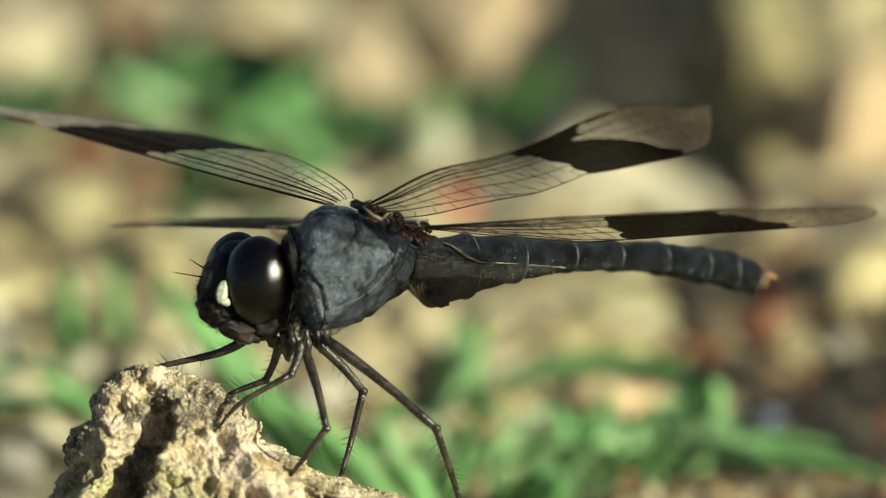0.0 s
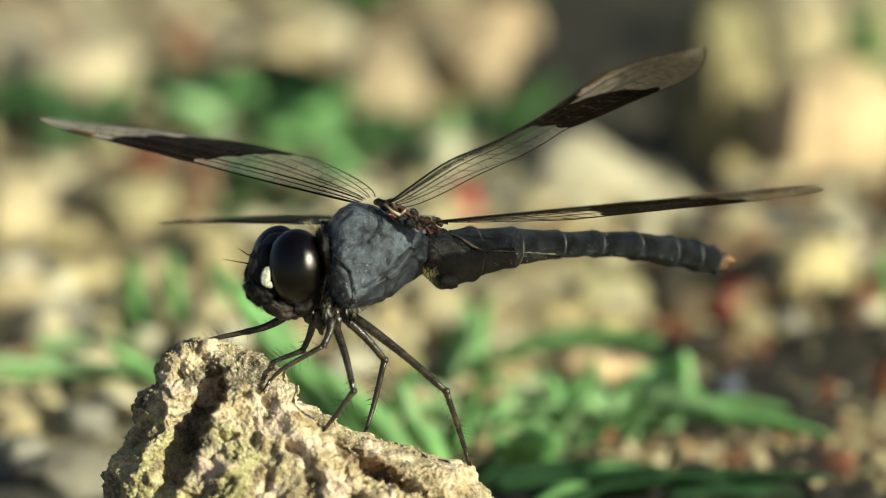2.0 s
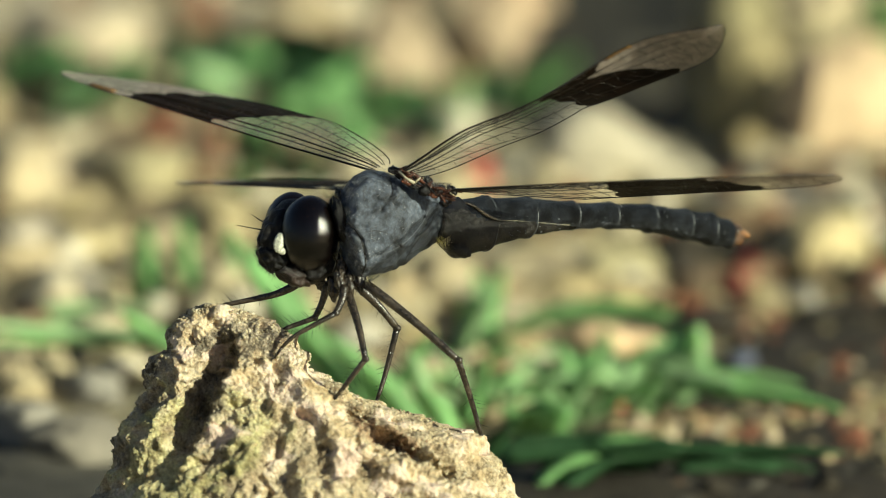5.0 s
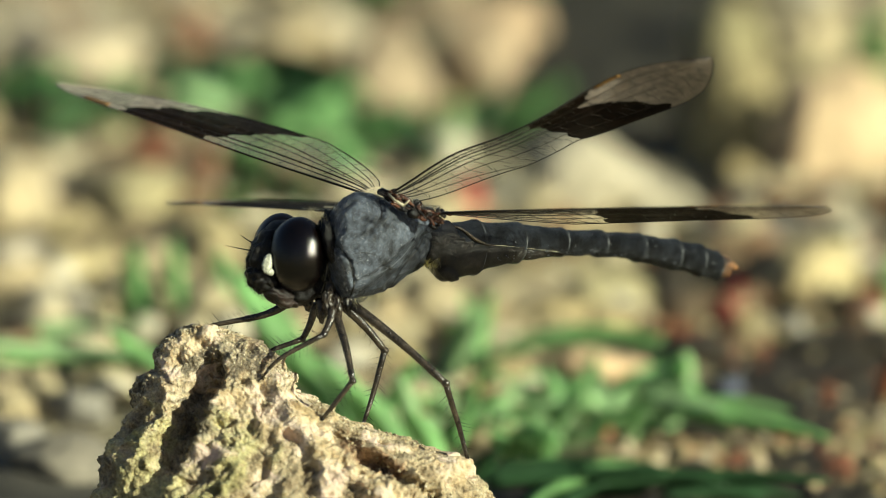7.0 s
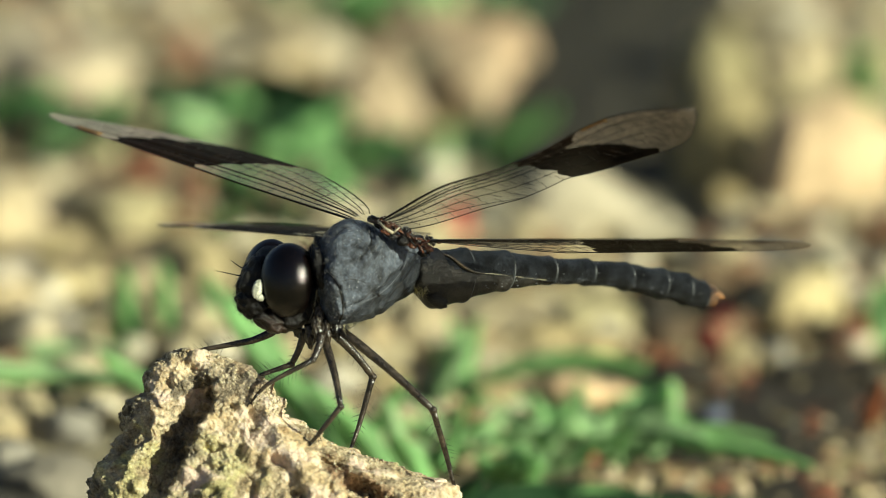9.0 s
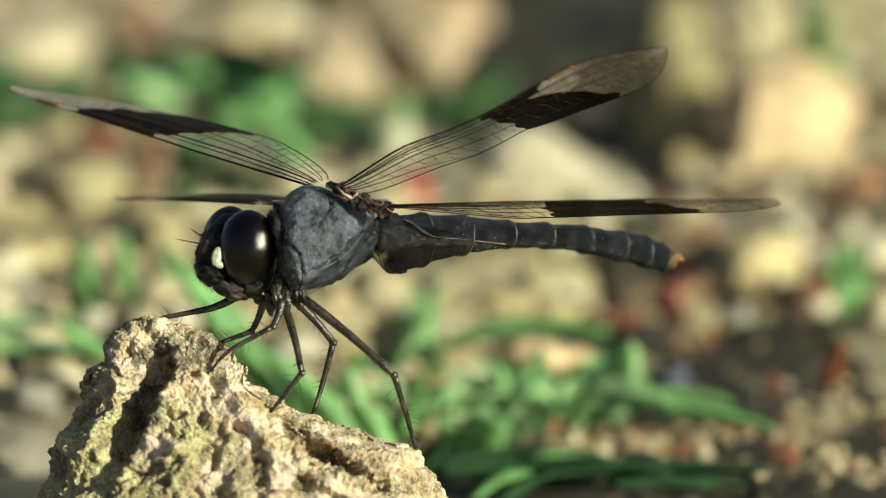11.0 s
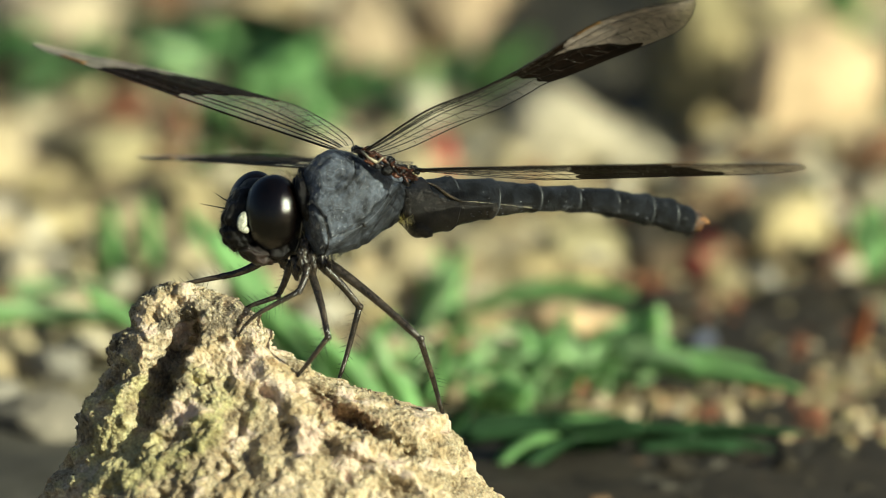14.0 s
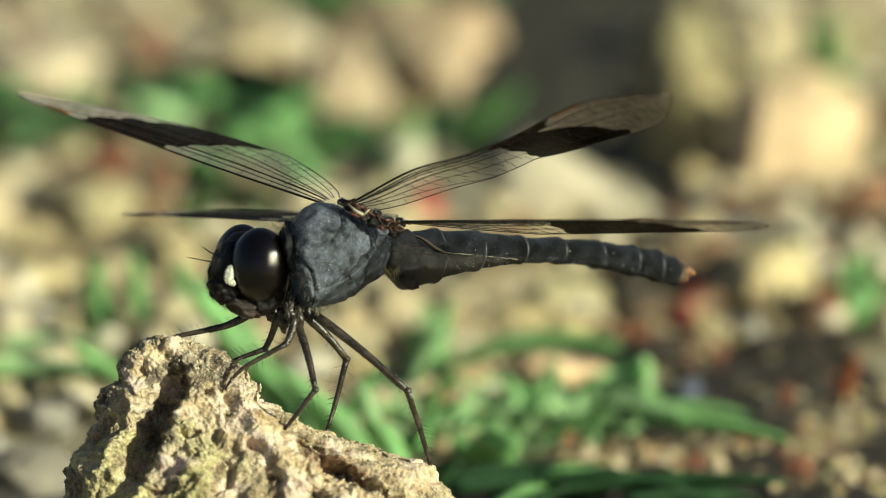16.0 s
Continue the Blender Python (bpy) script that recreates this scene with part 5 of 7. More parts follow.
stone(26.7, 154.5, 2.5, 2.3, 1.3, 11, "pale")
stone(-25.1, 121.3, 3.5, 3.2, 2.1, -18, "tan")
stone(-13.8, 107.4, 3.0, 2.8, 1.2, -1, "pink")
stone(-5.2, 127.1, 3.0, 2.8, 1.5, 9, "pink")
stone(-12.3, 153.0, 3.6, 4.1, 0.7, -29, "pale")
stone(-22.5, 116.9, 2.4, 2.2, 1.1, -15, "brown")
stone(25.6, 153.1, 2.3, 2.2, 0.8, -22, "cream")
stone(3.7, 87.1, 2.4, 2.6, 1.0, -18, "tan")
stone(-4.3, 90.2, 2.0, 1.8, 1.0, 29, "pale")
stone(-1.7, 98.4, 2.9, 2.7, 1.1, 27, "pink")
stone(-18.5, 124.1, 2.7, 2.4, 1.3, 0, "brown")
stone(-17.9, 116.3, 2.1, 2.0, 1.1, -20, "pink")
stone(-25.2, 148.9, 2.3, 2.6, 0.7, 14, "olive")
stone(-15.9, 84.1, 2.4, 2.6, 0.7, -17, "olive")
stone(0.2, 103.3, 2.8, 2.5, 1.4, -29, "pale")
stone(-26.2, 137.3, 2.9, 2.7, 1.4, 11, "pink")
stone(0.1, 132.2, 2.0, 1.9, 0.9, 19, "tan")
stone(-2.6, 99.0, 3.5, 3.2, 2.0, -5, "olive")
stone(-25.0, 109.9, 2.0, 2.2, 0.7, 3, "tan")
stone(-6.7, 81.2, 2.1, 2.0, 0.8, 9, "pink")
stone(7.4, 99.3, 3.1, 2.9, 1.6, -19, "tan")
stone(-3.7, 135.4, 2.6, 2.4, 1.1, 24, "pale")
stone(-2.2, 166.4, 3.4, 3.2, 1.6, 17, "pale")
stone(-19.5, 150.5, 1.9, 2.0, 0.7, -30, "pale")
stone(22.6, 158.1, 2.3, 2.1, 1.0, 10, "cream")
stone(-2.7, 105.1, 1.7, 1.5, 0.7, -7, "pale")
stone(-10.2, 112.0, 1.8, 1.7, 1.0, -24, "tan")
stone(-15.6, 124.5, 3.1, 2.8, 1.2, 28, "tan")
stone(-19.5, 164.9, 3.1, 3.4, 0.8, 18, "cream")
stone(24.5, 157.0, 2.4, 2.2, 1.1, 16, "brown")
stone(-25.4, 111.6, 2.5, 2.8, 0.7, 27, "pale")
stone(-17.5, 97.6, 2.2, 2.5, 0.7, -27, "olive")
stone(-2.3, 152.2, 1.6, 1.5, 0.6, -16, "cream")
stone(-10.6, 140.4, 3.5, 3.3, 1.5, -28, "pink")
blade(-7.7, 125.6, 0.0, -6.0, 122.0, 2.6, 2.0, 0.3, "leaf")
blade(-6.1, 125.6, 0.0, -7.7, 127.8, 0.9, 1.5, 0.3, "leaf")
blade(-6.3, 123.3, 0.0, -4.9, 119.7, 2.4, 1.7, 0.3, "leaf")
blade(-5.0, 123.3, 0.0, -6.3, 125.5, 0.9, 1.3, 0.3, "leaf")
blade(-8.7, 129.3, 0.0, -7.5, 125.7, 2.2, 1.5, 0.3, "leaf")
blade(-7.6, 129.3, 0.0, -8.8, 131.4, 0.9, 1.1, 0.3, "leaf")
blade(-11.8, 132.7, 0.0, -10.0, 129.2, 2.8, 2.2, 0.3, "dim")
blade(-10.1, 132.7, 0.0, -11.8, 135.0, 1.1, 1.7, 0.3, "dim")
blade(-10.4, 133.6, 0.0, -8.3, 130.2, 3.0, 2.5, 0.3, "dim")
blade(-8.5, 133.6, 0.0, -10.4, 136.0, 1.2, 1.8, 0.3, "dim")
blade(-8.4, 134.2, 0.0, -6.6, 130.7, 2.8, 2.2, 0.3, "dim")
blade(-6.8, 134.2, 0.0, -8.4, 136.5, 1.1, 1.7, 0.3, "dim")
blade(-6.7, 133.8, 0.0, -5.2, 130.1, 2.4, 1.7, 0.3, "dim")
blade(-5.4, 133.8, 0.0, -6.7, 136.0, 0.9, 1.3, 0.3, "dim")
blade(-4.5, 118.6, 0.0, -2.9, 115.1, 2.6, 2.0, 0.3, "leaf")
blade(-3.1, 118.6, 0.0, -4.5, 120.9, 0.9, 1.5, 0.3, "leaf")
blade(-2.5, 121.6, 0.0, -1.3, 118.0, 2.2, 1.5, 0.3, "leaf")
blade(-1.4, 121.6, 0.0, -2.5, 123.8, 0.9, 1.1, 0.3, "leaf")
blade(-11.5, 112.8, 0.0, -10.1, 109.3, 2.4, 1.7, 0.3, "leaf")
blade(-10.2, 112.8, 0.0, -11.5, 115.0, 0.9, 1.3, 0.3, "leaf")
blade(-10.4, 111.7, 0.0, -9.3, 108.1, 2.0, 1.2, 0.3, "leaf")
blade(-9.4, 111.7, 0.0, -10.4, 113.9, 0.9, 0.9, 0.3, "leaf")
blade(-12.9, 115.3, 0.0, -11.9, 111.6, 2.0, 1.2, 0.3, "dim")
blade(-12.0, 115.3, 0.0, -12.9, 117.3, 0.9, 0.9, 0.3, "dim")
blade(-15.7, 135.2, 0.0, -14.2, 131.5, 2.4, 1.7, 0.3, "dim")
blade(-14.3, 135.2, 0.0, -15.7, 137.4, 0.9, 1.3, 0.3, "dim")
blade(-22.5, 133.8, 0.0, -21.0, 130.1, 2.4, 1.7, 0.3, "dim")
blade(-21.2, 133.8, 0.0, -22.5, 136.0, 0.9, 1.3, 0.3, "dim")
blade(-23.5, 133.3, 0.0, -22.4, 129.6, 2.0, 1.2, 0.3, "leaf")
blade(-22.6, 133.3, 0.0, -23.5, 135.4, 0.9, 0.9, 0.3, "leaf")
blade(-18.5, 119.6, -0.0, -17.3, 116.0, 2.2, 1.5, 0.3, "leaf")
blade(-17.4, 119.6, -0.0, -18.5, 121.7, 0.9, 1.1, 0.3, "leaf")
blade(-19.3, 122.8, 0.0, -18.3, 119.1, 2.0, 1.2, 0.3, "pale")
blade(-18.4, 122.8, 0.0, -19.4, 124.9, 0.9, 0.9, 0.3, "pale")
blade(-1.2, 116.7, 0.0, -0.2, 113.0, 2.0, 1.2, 0.3, "dim")
blade(-0.3, 116.7, 0.0, -1.2, 118.7, 0.9, 0.9, 0.3, "dim")
blade(0.3, 125.6, 0.0, 1.3, 121.9, 2.0, 1.2, 0.3, "pale")
blade(1.3, 125.6, 0.0, 0.3, 127.7, 0.9, 0.9, 0.3, "pale")
blade(-5.5, 152.1, 0.0, -3.4, 148.7, 3.0, 2.5, 0.3, "leaf")
blade(-3.5, 152.1, 0.0, -5.5, 154.5, 1.2, 1.9, 0.3, "leaf")
blade(-3.2, 152.9, 0.0, -1.8, 149.3, 2.4, 1.7, 0.3, "leaf")
blade(-1.9, 152.9, 0.0, -3.2, 155.1, 0.9, 1.3, 0.3, "leaf")
blade(22.9, 137.0, 0.0, 24.6, 133.5, 2.8, 2.2, 0.3, "leaf")
blade(24.6, 137.0, 0.0, 22.9, 139.3, 1.1, 1.7, 0.3, "leaf")
blade(24.5, 83.9, 0.0, 25.8, 80.2, 2.4, 1.7, 0.3, "leaf")
blade(25.7, 83.9, 0.0, 24.5, 86.1, 0.9, 1.3, 0.3, "leaf")
blade(20.8, 95.7, 0.0, 22.0, 92.1, 2.2, 1.5, 0.3, "dim")
blade(21.9, 95.7, 0.0, 20.9, 97.8, 0.9, 1.1, 0.3, "dim")
blade(-10.9, 123.9, 0.0, -14.6, 122.5, 3.0, 1.8, 0.0, "pale")
blade(-11.8, 125.3, 0.0, -14.0, 123.7, 2.2, 1.3, 0.0, "pale")
blade(3.5, 124.5, 0.0, 7.0, 122.3, 3.7, 1.6, 0.0, "leaf")
blade(0.9, 121.7, 0.0, 0.5, 119.3, 2.6, 1.0, 0.0, "pale")
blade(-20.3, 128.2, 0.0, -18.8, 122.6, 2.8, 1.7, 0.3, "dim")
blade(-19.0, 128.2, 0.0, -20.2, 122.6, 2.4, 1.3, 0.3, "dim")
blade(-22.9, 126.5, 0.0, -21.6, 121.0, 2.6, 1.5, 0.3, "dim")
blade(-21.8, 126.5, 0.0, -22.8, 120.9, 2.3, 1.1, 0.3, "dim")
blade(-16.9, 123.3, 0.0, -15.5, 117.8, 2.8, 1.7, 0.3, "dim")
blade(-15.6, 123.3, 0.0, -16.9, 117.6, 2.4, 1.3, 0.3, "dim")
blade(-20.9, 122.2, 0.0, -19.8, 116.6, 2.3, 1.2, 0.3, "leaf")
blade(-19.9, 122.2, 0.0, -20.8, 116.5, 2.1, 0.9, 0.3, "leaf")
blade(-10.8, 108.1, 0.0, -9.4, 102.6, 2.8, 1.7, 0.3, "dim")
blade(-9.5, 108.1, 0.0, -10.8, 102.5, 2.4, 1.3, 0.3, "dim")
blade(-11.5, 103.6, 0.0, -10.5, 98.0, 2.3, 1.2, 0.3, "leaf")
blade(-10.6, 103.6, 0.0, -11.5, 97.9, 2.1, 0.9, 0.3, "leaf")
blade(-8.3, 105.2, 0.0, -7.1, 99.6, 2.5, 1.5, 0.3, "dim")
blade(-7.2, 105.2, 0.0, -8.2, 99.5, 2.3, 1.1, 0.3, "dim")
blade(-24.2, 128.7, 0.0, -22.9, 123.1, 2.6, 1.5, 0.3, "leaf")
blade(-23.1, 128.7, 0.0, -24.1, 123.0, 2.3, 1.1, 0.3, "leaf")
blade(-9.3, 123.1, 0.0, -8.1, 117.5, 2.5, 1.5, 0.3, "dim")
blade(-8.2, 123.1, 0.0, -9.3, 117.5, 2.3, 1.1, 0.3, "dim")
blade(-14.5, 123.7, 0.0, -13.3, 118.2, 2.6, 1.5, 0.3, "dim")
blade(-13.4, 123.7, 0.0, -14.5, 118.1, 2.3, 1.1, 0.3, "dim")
blade(-6.1, 113.9, 0.0, -5.1, 108.3, 2.3, 1.2, 0.3, "leaf")
blade(-5.2, 113.9, 0.0, -6.0, 108.2, 2.1, 0.9, 0.3, "leaf")
blade(-13.4, 55.9, 3.0, -24.9, 53.2, 4.7, 1.0, -1.0, "pale")
blade(-13.1, 55.6, 2.0, -17.0, 53.3, 5.3, 1.1, -0.5, "leaf")
blade(-16.5, 60.7, 2.0, -25.1, 57.8, 2.5, 0.6, -0.6, "leaf")
blade(-15.9, 75.8, 0.0, -16.0, 74.0, 5.2, 1.2, 0.0, "leaf")
blade(-13.7, 79.8, 0.0, -14.0, 77.8, 4.8, 0.8, 0.0, "leaf")
blade(-14.8, 75.8, 0.0, -15.3, 73.6, 3.6, 0.7, 0.0, "dim")
blade(-4.9, 53.4, 1.0, -11.5, 53.3, 9.7, 1.3, -1.5, "leaf")
blade(-4.3, 51.2, 0.0, -7.7, 49.5, 6.2, 1.4, -1.0, "leaf")
blade(-2.5, 49.9, 0.0, -6.3, 49.0, 5.1, 1.5, 0.0, "leaf")
blade(-1.3, 46.1, 0.0, -4.3, 45.1, 4.5, 1.5, 0.0, "leaf")
blade(-0.7, 47.3, 0.0, -1.9, 46.4, 4.8, 1.1, 0.0, "pale")
blade(-2.8, 55.0, 0.0, -0.7, 53.9, 4.0, 0.9, 0.0, "leaf")
blade(0.5, 44.8, 0.0, -1.3, 43.5, 3.6, 1.3, 0.0, "leaf")
blade(1.1, 49.9, 0.0, 2.3, 48.8, 3.9, 0.8, 0.0, "leaf")
blade(0.5, 62.7, 0.0, 2.6, 61.8, 4.5, 0.9, 0.0, "pale")
blade(2.0, 69.2, 0.0, 2.9, 68.2, 4.2, 1.0, 0.0, "leaf")
blade(1.4, 70.6, 0.0, 0.8, 69.2, 2.7, 0.9, 0.0, "leaf")
blade(0.2, 64.1, 0.0, 1.4, 62.7, 3.0, 0.8, 0.0, "leaf")
blade(4.4, 66.0, 2.0, 12.0, 64.1, 2.8, 0.7, 0.0, "leaf")
blade(2.3, 62.1, 2.0, 9.3, 60.3, 3.4, 0.5, 0.0, "leaf")
blade(8.3, 67.2, 2.0, 12.6, 65.1, 1.3, 0.5, 0.0, "dim")
blade(12.8, 59.6, 0.0, 13.1, 57.3, 3.7, 1.4, 0.0, "pale")
blade(12.5, 59.9, 0.0, 13.3, 57.5, 3.0, 1.0, 0.0, "pale")
blade(3.5, 49.9, 0.0, 6.1, 47.2, 1.6, 1.2, 0.0, "leaf")
blade(0.5, 52.4, -0.0, 2.9, 49.6, 1.3, 1.2, 0.0, "leaf")
blade(1.1, 55.0, 0.0, 3.5, 52.4, 2.4, 0.9, 0.0, "pale")
blade(6.4, 53.8, 0.0, 8.1, 51.4, 3.0, 0.7, 0.0, "pale")
blade(9.9, 55.0, 0.0, 11.1, 52.4, 2.4, 0.8, 0.0, "leaf")
blade(11.3, 60.8, -0.0, 12.8, 58.4, 2.8, 1.3, 0.0, "pale")
blade(10.8, 60.2, 0.0, 12.0, 57.5, 1.9, 0.9, 0.0, "pale")
blade(10.8, 53.5, 2.0, 15.8, 50.4, 1.7, 1.3, -0.3, "pale")
blade(14.4, 49.9, 2.0, 20.5, 46.8, 1.7, 0.9, -0.4, "leaf")
blade(12.3, 52.7, 1.5, 18.2, 49.6, 1.3, 0.7, -0.4, "leaf")
blade(8.6, 55.1, 0.0, 9.7, 52.4, 1.6, 1.0, 0.0, "pale")
blade(9.7, 55.4, 0.0, 8.7, 52.6, 1.5, 0.8, 0.0, "pale")
blade(11.5, 54.4, -0.0, 12.6, 51.6, 1.7, 1.2, 0.0, "pale")
blade(12.7, 54.7, -0.0, 11.5, 51.9, 1.6, 0.9, 0.0, "pale")
blade(4.3, 48.4, -0.0, 5.7, 45.7, 1.9, 1.4, 0.0, "leaf")
blade(5.7, 48.8, 0.0, 4.4, 46.1, 1.7, 1.1, 0.0, "leaf")
blade(5.1, 47.6, 0.0, 6.2, 45.0, 1.7, 1.2, 0.0, "leaf")
blade(6.2, 47.9, 0.0, 5.2, 45.2, 1.6, 0.9, 0.0, "leaf")
blade(3.6, 48.4, -0.0, 4.8, 45.6, 1.7, 1.2, 0.0, "leaf")
blade(4.8, 48.7, 0.0, 3.7, 46.0, 1.6, 0.9, 0.0, "leaf")
blade(7.5, 59.3, 0.0, 8.2, 56.5, 1.4, 0.8, 0.0, "pale")
blade(8.3, 59.4, 0.0, 7.6, 56.7, 1.3, 0.6, 0.0, "pale")
blade(4.9, 61.2, 0.0, 5.7, 58.5, 1.4, 0.8, 0.0, "pale")
blade(5.7, 61.4, 0.0, 4.9, 58.6, 1.3, 0.6, 0.0, "pale")
blade(6.3, 55.9, 0.0, 7.2, 53.0, 1.5, 1.0, 0.0, "leaf")
blade(7.2, 56.0, 0.0, 6.3, 53.3, 1.4, 0.7, 0.0, "leaf")
blade(9.8, 52.3, 0.0, 10.6, 49.5, 1.4, 0.8, 0.0, "pale")
blade(10.6, 52.4, -0.0, 9.8, 49.6, 1.3, 0.6, 0.0, "pale")
blade(5.6, 58.7, 0.0, 3.2, 58.4, 2.1, 0.4, 0.0, "pale")
blade(7.3, 59.3, 0.0, 10.3, 60.5, 1.4, 0.6, 0.0, "pale")
blade(5.4, 53.8, 0.0, 3.2, 55.9, 0.9, 0.4, 0.0, "pale")
blade(11.9, 63.2, 0.0, 13.4, 61.1, 2.4, 0.7, 0.0, "pale")
blade(2.6, 52.9, -0.0, 5.4, 51.3, 2.2, 0.7, 0.0, "leaf")
blade(9.7, 61.2, 0.0, 12.5, 63.6, 1.5, 0.4, 0.0, "leaf")
blade(1.6, 60.6, 0.0, 3.4, 58.0, 2.6, 0.7, 0.0, "leaf")
blade(6.8, 51.4, 0.0, 5.1, 53.6, 0.9, 0.4, 0.0, "pale")
blade(6.0, 55.9, 0.0, 6.4, 56.5, 0.7, 0.4, 0.0, "pale")
blade(1.0, 55.9, 0.0, -1.1, 54.1, 1.9, 0.7, 0.0, "leaf")
blade(8.1, 52.0, 0.0, 9.9, 49.2, 2.4, 0.6, 0.0, "leaf")
blade(8.4, 50.6, 0.0, 6.7, 52.8, 1.0, 0.4, 0.0, "pale")
blade(6.3, 56.0, 0.0, 7.6, 55.0, 2.2, 0.4, 0.0, "pale")
blade(4.5, 55.4, 0.0, 1.2, 53.8, 0.8, 0.4, 0.0, "pale")
blade(1.0, 55.1, 0.0, -1.6, 57.1, 1.3, 0.4, 0.0, "pale")
blade(6.0, 54.1, -0.0, 4.4, 51.1, 2.4, 0.5, 0.0, "pale")
blade(9.1, 56.7, 0.0, 12.3, 54.4, 1.9, 0.4, 0.0, "pale")
blade(10.1, 60.3, -0.0, 7.3, 63.7, 1.5, 0.4, 0.0, "pale")
blade(7.3, 63.9, 0.0, 4.4, 60.2, 1.5, 0.5, 0.0, "pale")
blade(9.6, 60.0, 0.0, 9.6, 60.1, 0.7, 0.7, 0.0, "dim")
blade(8.4, 63.2, 0.0, 8.2, 63.6, 1.6, 0.6, 0.0, "leaf")
blade(9.6, 54.7, -0.0, 8.2, 51.8, 2.2, 0.6, 0.0, "pale")
blade(0.5, 56.6, 0.0, -1.6, 58.9, 1.0, 0.4, 0.0, "pale")
blade(2.4, 57.3, 0.0, 3.1, 57.0, 1.4, 0.4, 0.0, "pale")
blade(11.4, 56.4, -0.0, 14.5, 56.3, 0.6, 0.7, 0.0, "leaf")
blade(6.3, 56.4, -0.0, 9.2, 59.0, 0.9, 0.6, 0.0, "pale")
blade(0.7, 60.9, 0.0, -1.7, 60.4, 0.5, 0.5, 0.0, "leaf")
blade(7.7, 63.3, 0.0, 8.5, 62.2, 1.3, 0.7, 0.0, "pale")
blade(11.6, 55.9, 0.0, 11.7, 56.3, 0.7, 0.6, 0.0, "leaf")
blade(8.1, 58.2, 0.0, 5.4, 55.1, 1.3, 0.6, 0.0, "pale")
blade(0.2, 55.3, -0.0, 0.7, 53.9, 1.4, 0.6, 0.0, "leaf")
blade(9.5, 63.9, 0.0, 12.7, 66.0, 1.0, 0.7, 0.0, "leaf")
blade(1.2, 59.1, 0.0, -0.5, 56.3, 2.5, 0.4, 0.0, "pale")
blade(0.5, 63.0, 0.0, 1.7, 62.4, 0.5, 0.4, 0.0, "leaf")
blade(3.0, 56.7, 0.0, 1.1, 59.6, 0.9, 0.7, 0.0, "leaf")
blade(3.7, 51.7, 0.0, 4.8, 53.5, 1.1, 0.4, 0.0, "leaf")
blade(11.7, 52.9, -0.0, 14.6, 56.1, 1.4, 0.7, 0.0, "pale")
blade(1.0, 59.6, 0.0, -0.6, 62.0, 0.9, 0.5, 0.0, "pale")
blade(10.7, 57.9, -0.0, 8.0, 57.3, 0.9, 0.5, 0.0, "pale")
blade(4.6, 59.4, 0.0, 1.7, 56.9, 0.9, 0.5, 0.0, "leaf")
blade(8.5, 54.7, -0.0, 6.3, 57.7, 1.0, 0.5, 0.0, "leaf")
blade(7.1, 50.8, 0.0, 8.4, 47.6, 1.7, 0.6, 0.0, "pale")
blade(8.0, 58.1, 0.0, 6.4, 58.0, 1.7, 0.6, 0.0, "pale")
blade(5.6, 63.9, 0.0, 8.6, 60.6, 1.4, 0.4, 0.0, "pale")
blade(1.7, 61.7, 0.0, -0.9, 63.9, 1.4, 0.7, 0.0, "dim")
blade(4.6, 55.7, -0.0, 7.2, 53.5, 1.7, 0.5, 0.0, "pale")
blade(11.0, 56.0, 0.0, 13.1, 52.6, 2.6, 0.4, 0.0, "pale")
blade(8.3, 63.8, 0.0, 8.3, 62.2, 2.4, 0.6, 0.0, "leaf")
blade(1.6, 57.6, 0.0, 3.0, 58.5, 0.7, 0.5, 0.0, "dim")
blade(9.0, 63.3, 0.0, 7.6, 65.0, 0.8, 0.6, 0.0, "pale")
blade(8.1, 62.7, 0.0, 5.7, 60.4, 1.1, 0.6, 0.0, "leaf")
blade(2.4, 54.4, -0.0, 2.0, 53.3, 2.2, 0.7, 0.0, "dim")
blade(5.2, 53.8, 0.0, 3.2, 50.5, 1.1, 0.4, 0.0, "pale")
blade(4.2, 51.5, 0.0, 6.2, 48.1, 3.0, 0.4, 0.0, "pale")
blade(8.0, 59.3, 0.0, 6.2, 61.7, 1.7, 0.4, 0.0, "dim")
blade(7.0, 61.2, 0.0, 9.3, 60.2, 1.0, 0.4, 0.0, "pale")
blade(0.8, 52.4, -0.0, -0.8, 50.0, 1.7, 0.6, 0.0, "pale")
blade(1.6, 55.9, 0.0, -0.3, 54.9, 1.8, 0.5, 0.0, "pale")
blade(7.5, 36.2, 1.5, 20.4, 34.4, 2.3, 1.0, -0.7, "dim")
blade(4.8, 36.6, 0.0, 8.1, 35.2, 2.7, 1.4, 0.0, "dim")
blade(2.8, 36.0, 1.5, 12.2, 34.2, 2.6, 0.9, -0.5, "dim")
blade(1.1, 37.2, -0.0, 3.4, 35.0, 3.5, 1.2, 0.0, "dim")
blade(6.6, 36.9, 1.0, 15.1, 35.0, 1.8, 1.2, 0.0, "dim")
blade(23.5, 61.5, -0.0, 24.3, 59.3, 3.5, 0.9, 0.0, "rust")
stone(5.3, 104.9, 2.4, 2.3, 1.8, 5, "tan")
stone(21.6, 115.3, 7.5, 6.8, 7.1, 15, "orange")
stone(22.2, 135.2, 4.7, 4.2, 2.2, 40, "pink")
stone(18.7, 108.3, 1.8, 1.6, 1.3, 40, "brown")
stone(15.1, 120.7, 4.3, 3.9, 3.6, 10, "olive")
stone(15.7, 131.3, 4.6, 4.2, 3.5, 30, "olive")
stone(15.7, 137.7, 3.7, 3.4, 2.8, -10, "olive")
stone(16.3, 113.8, 2.4, 2.3, 1.8, 30, "tan")
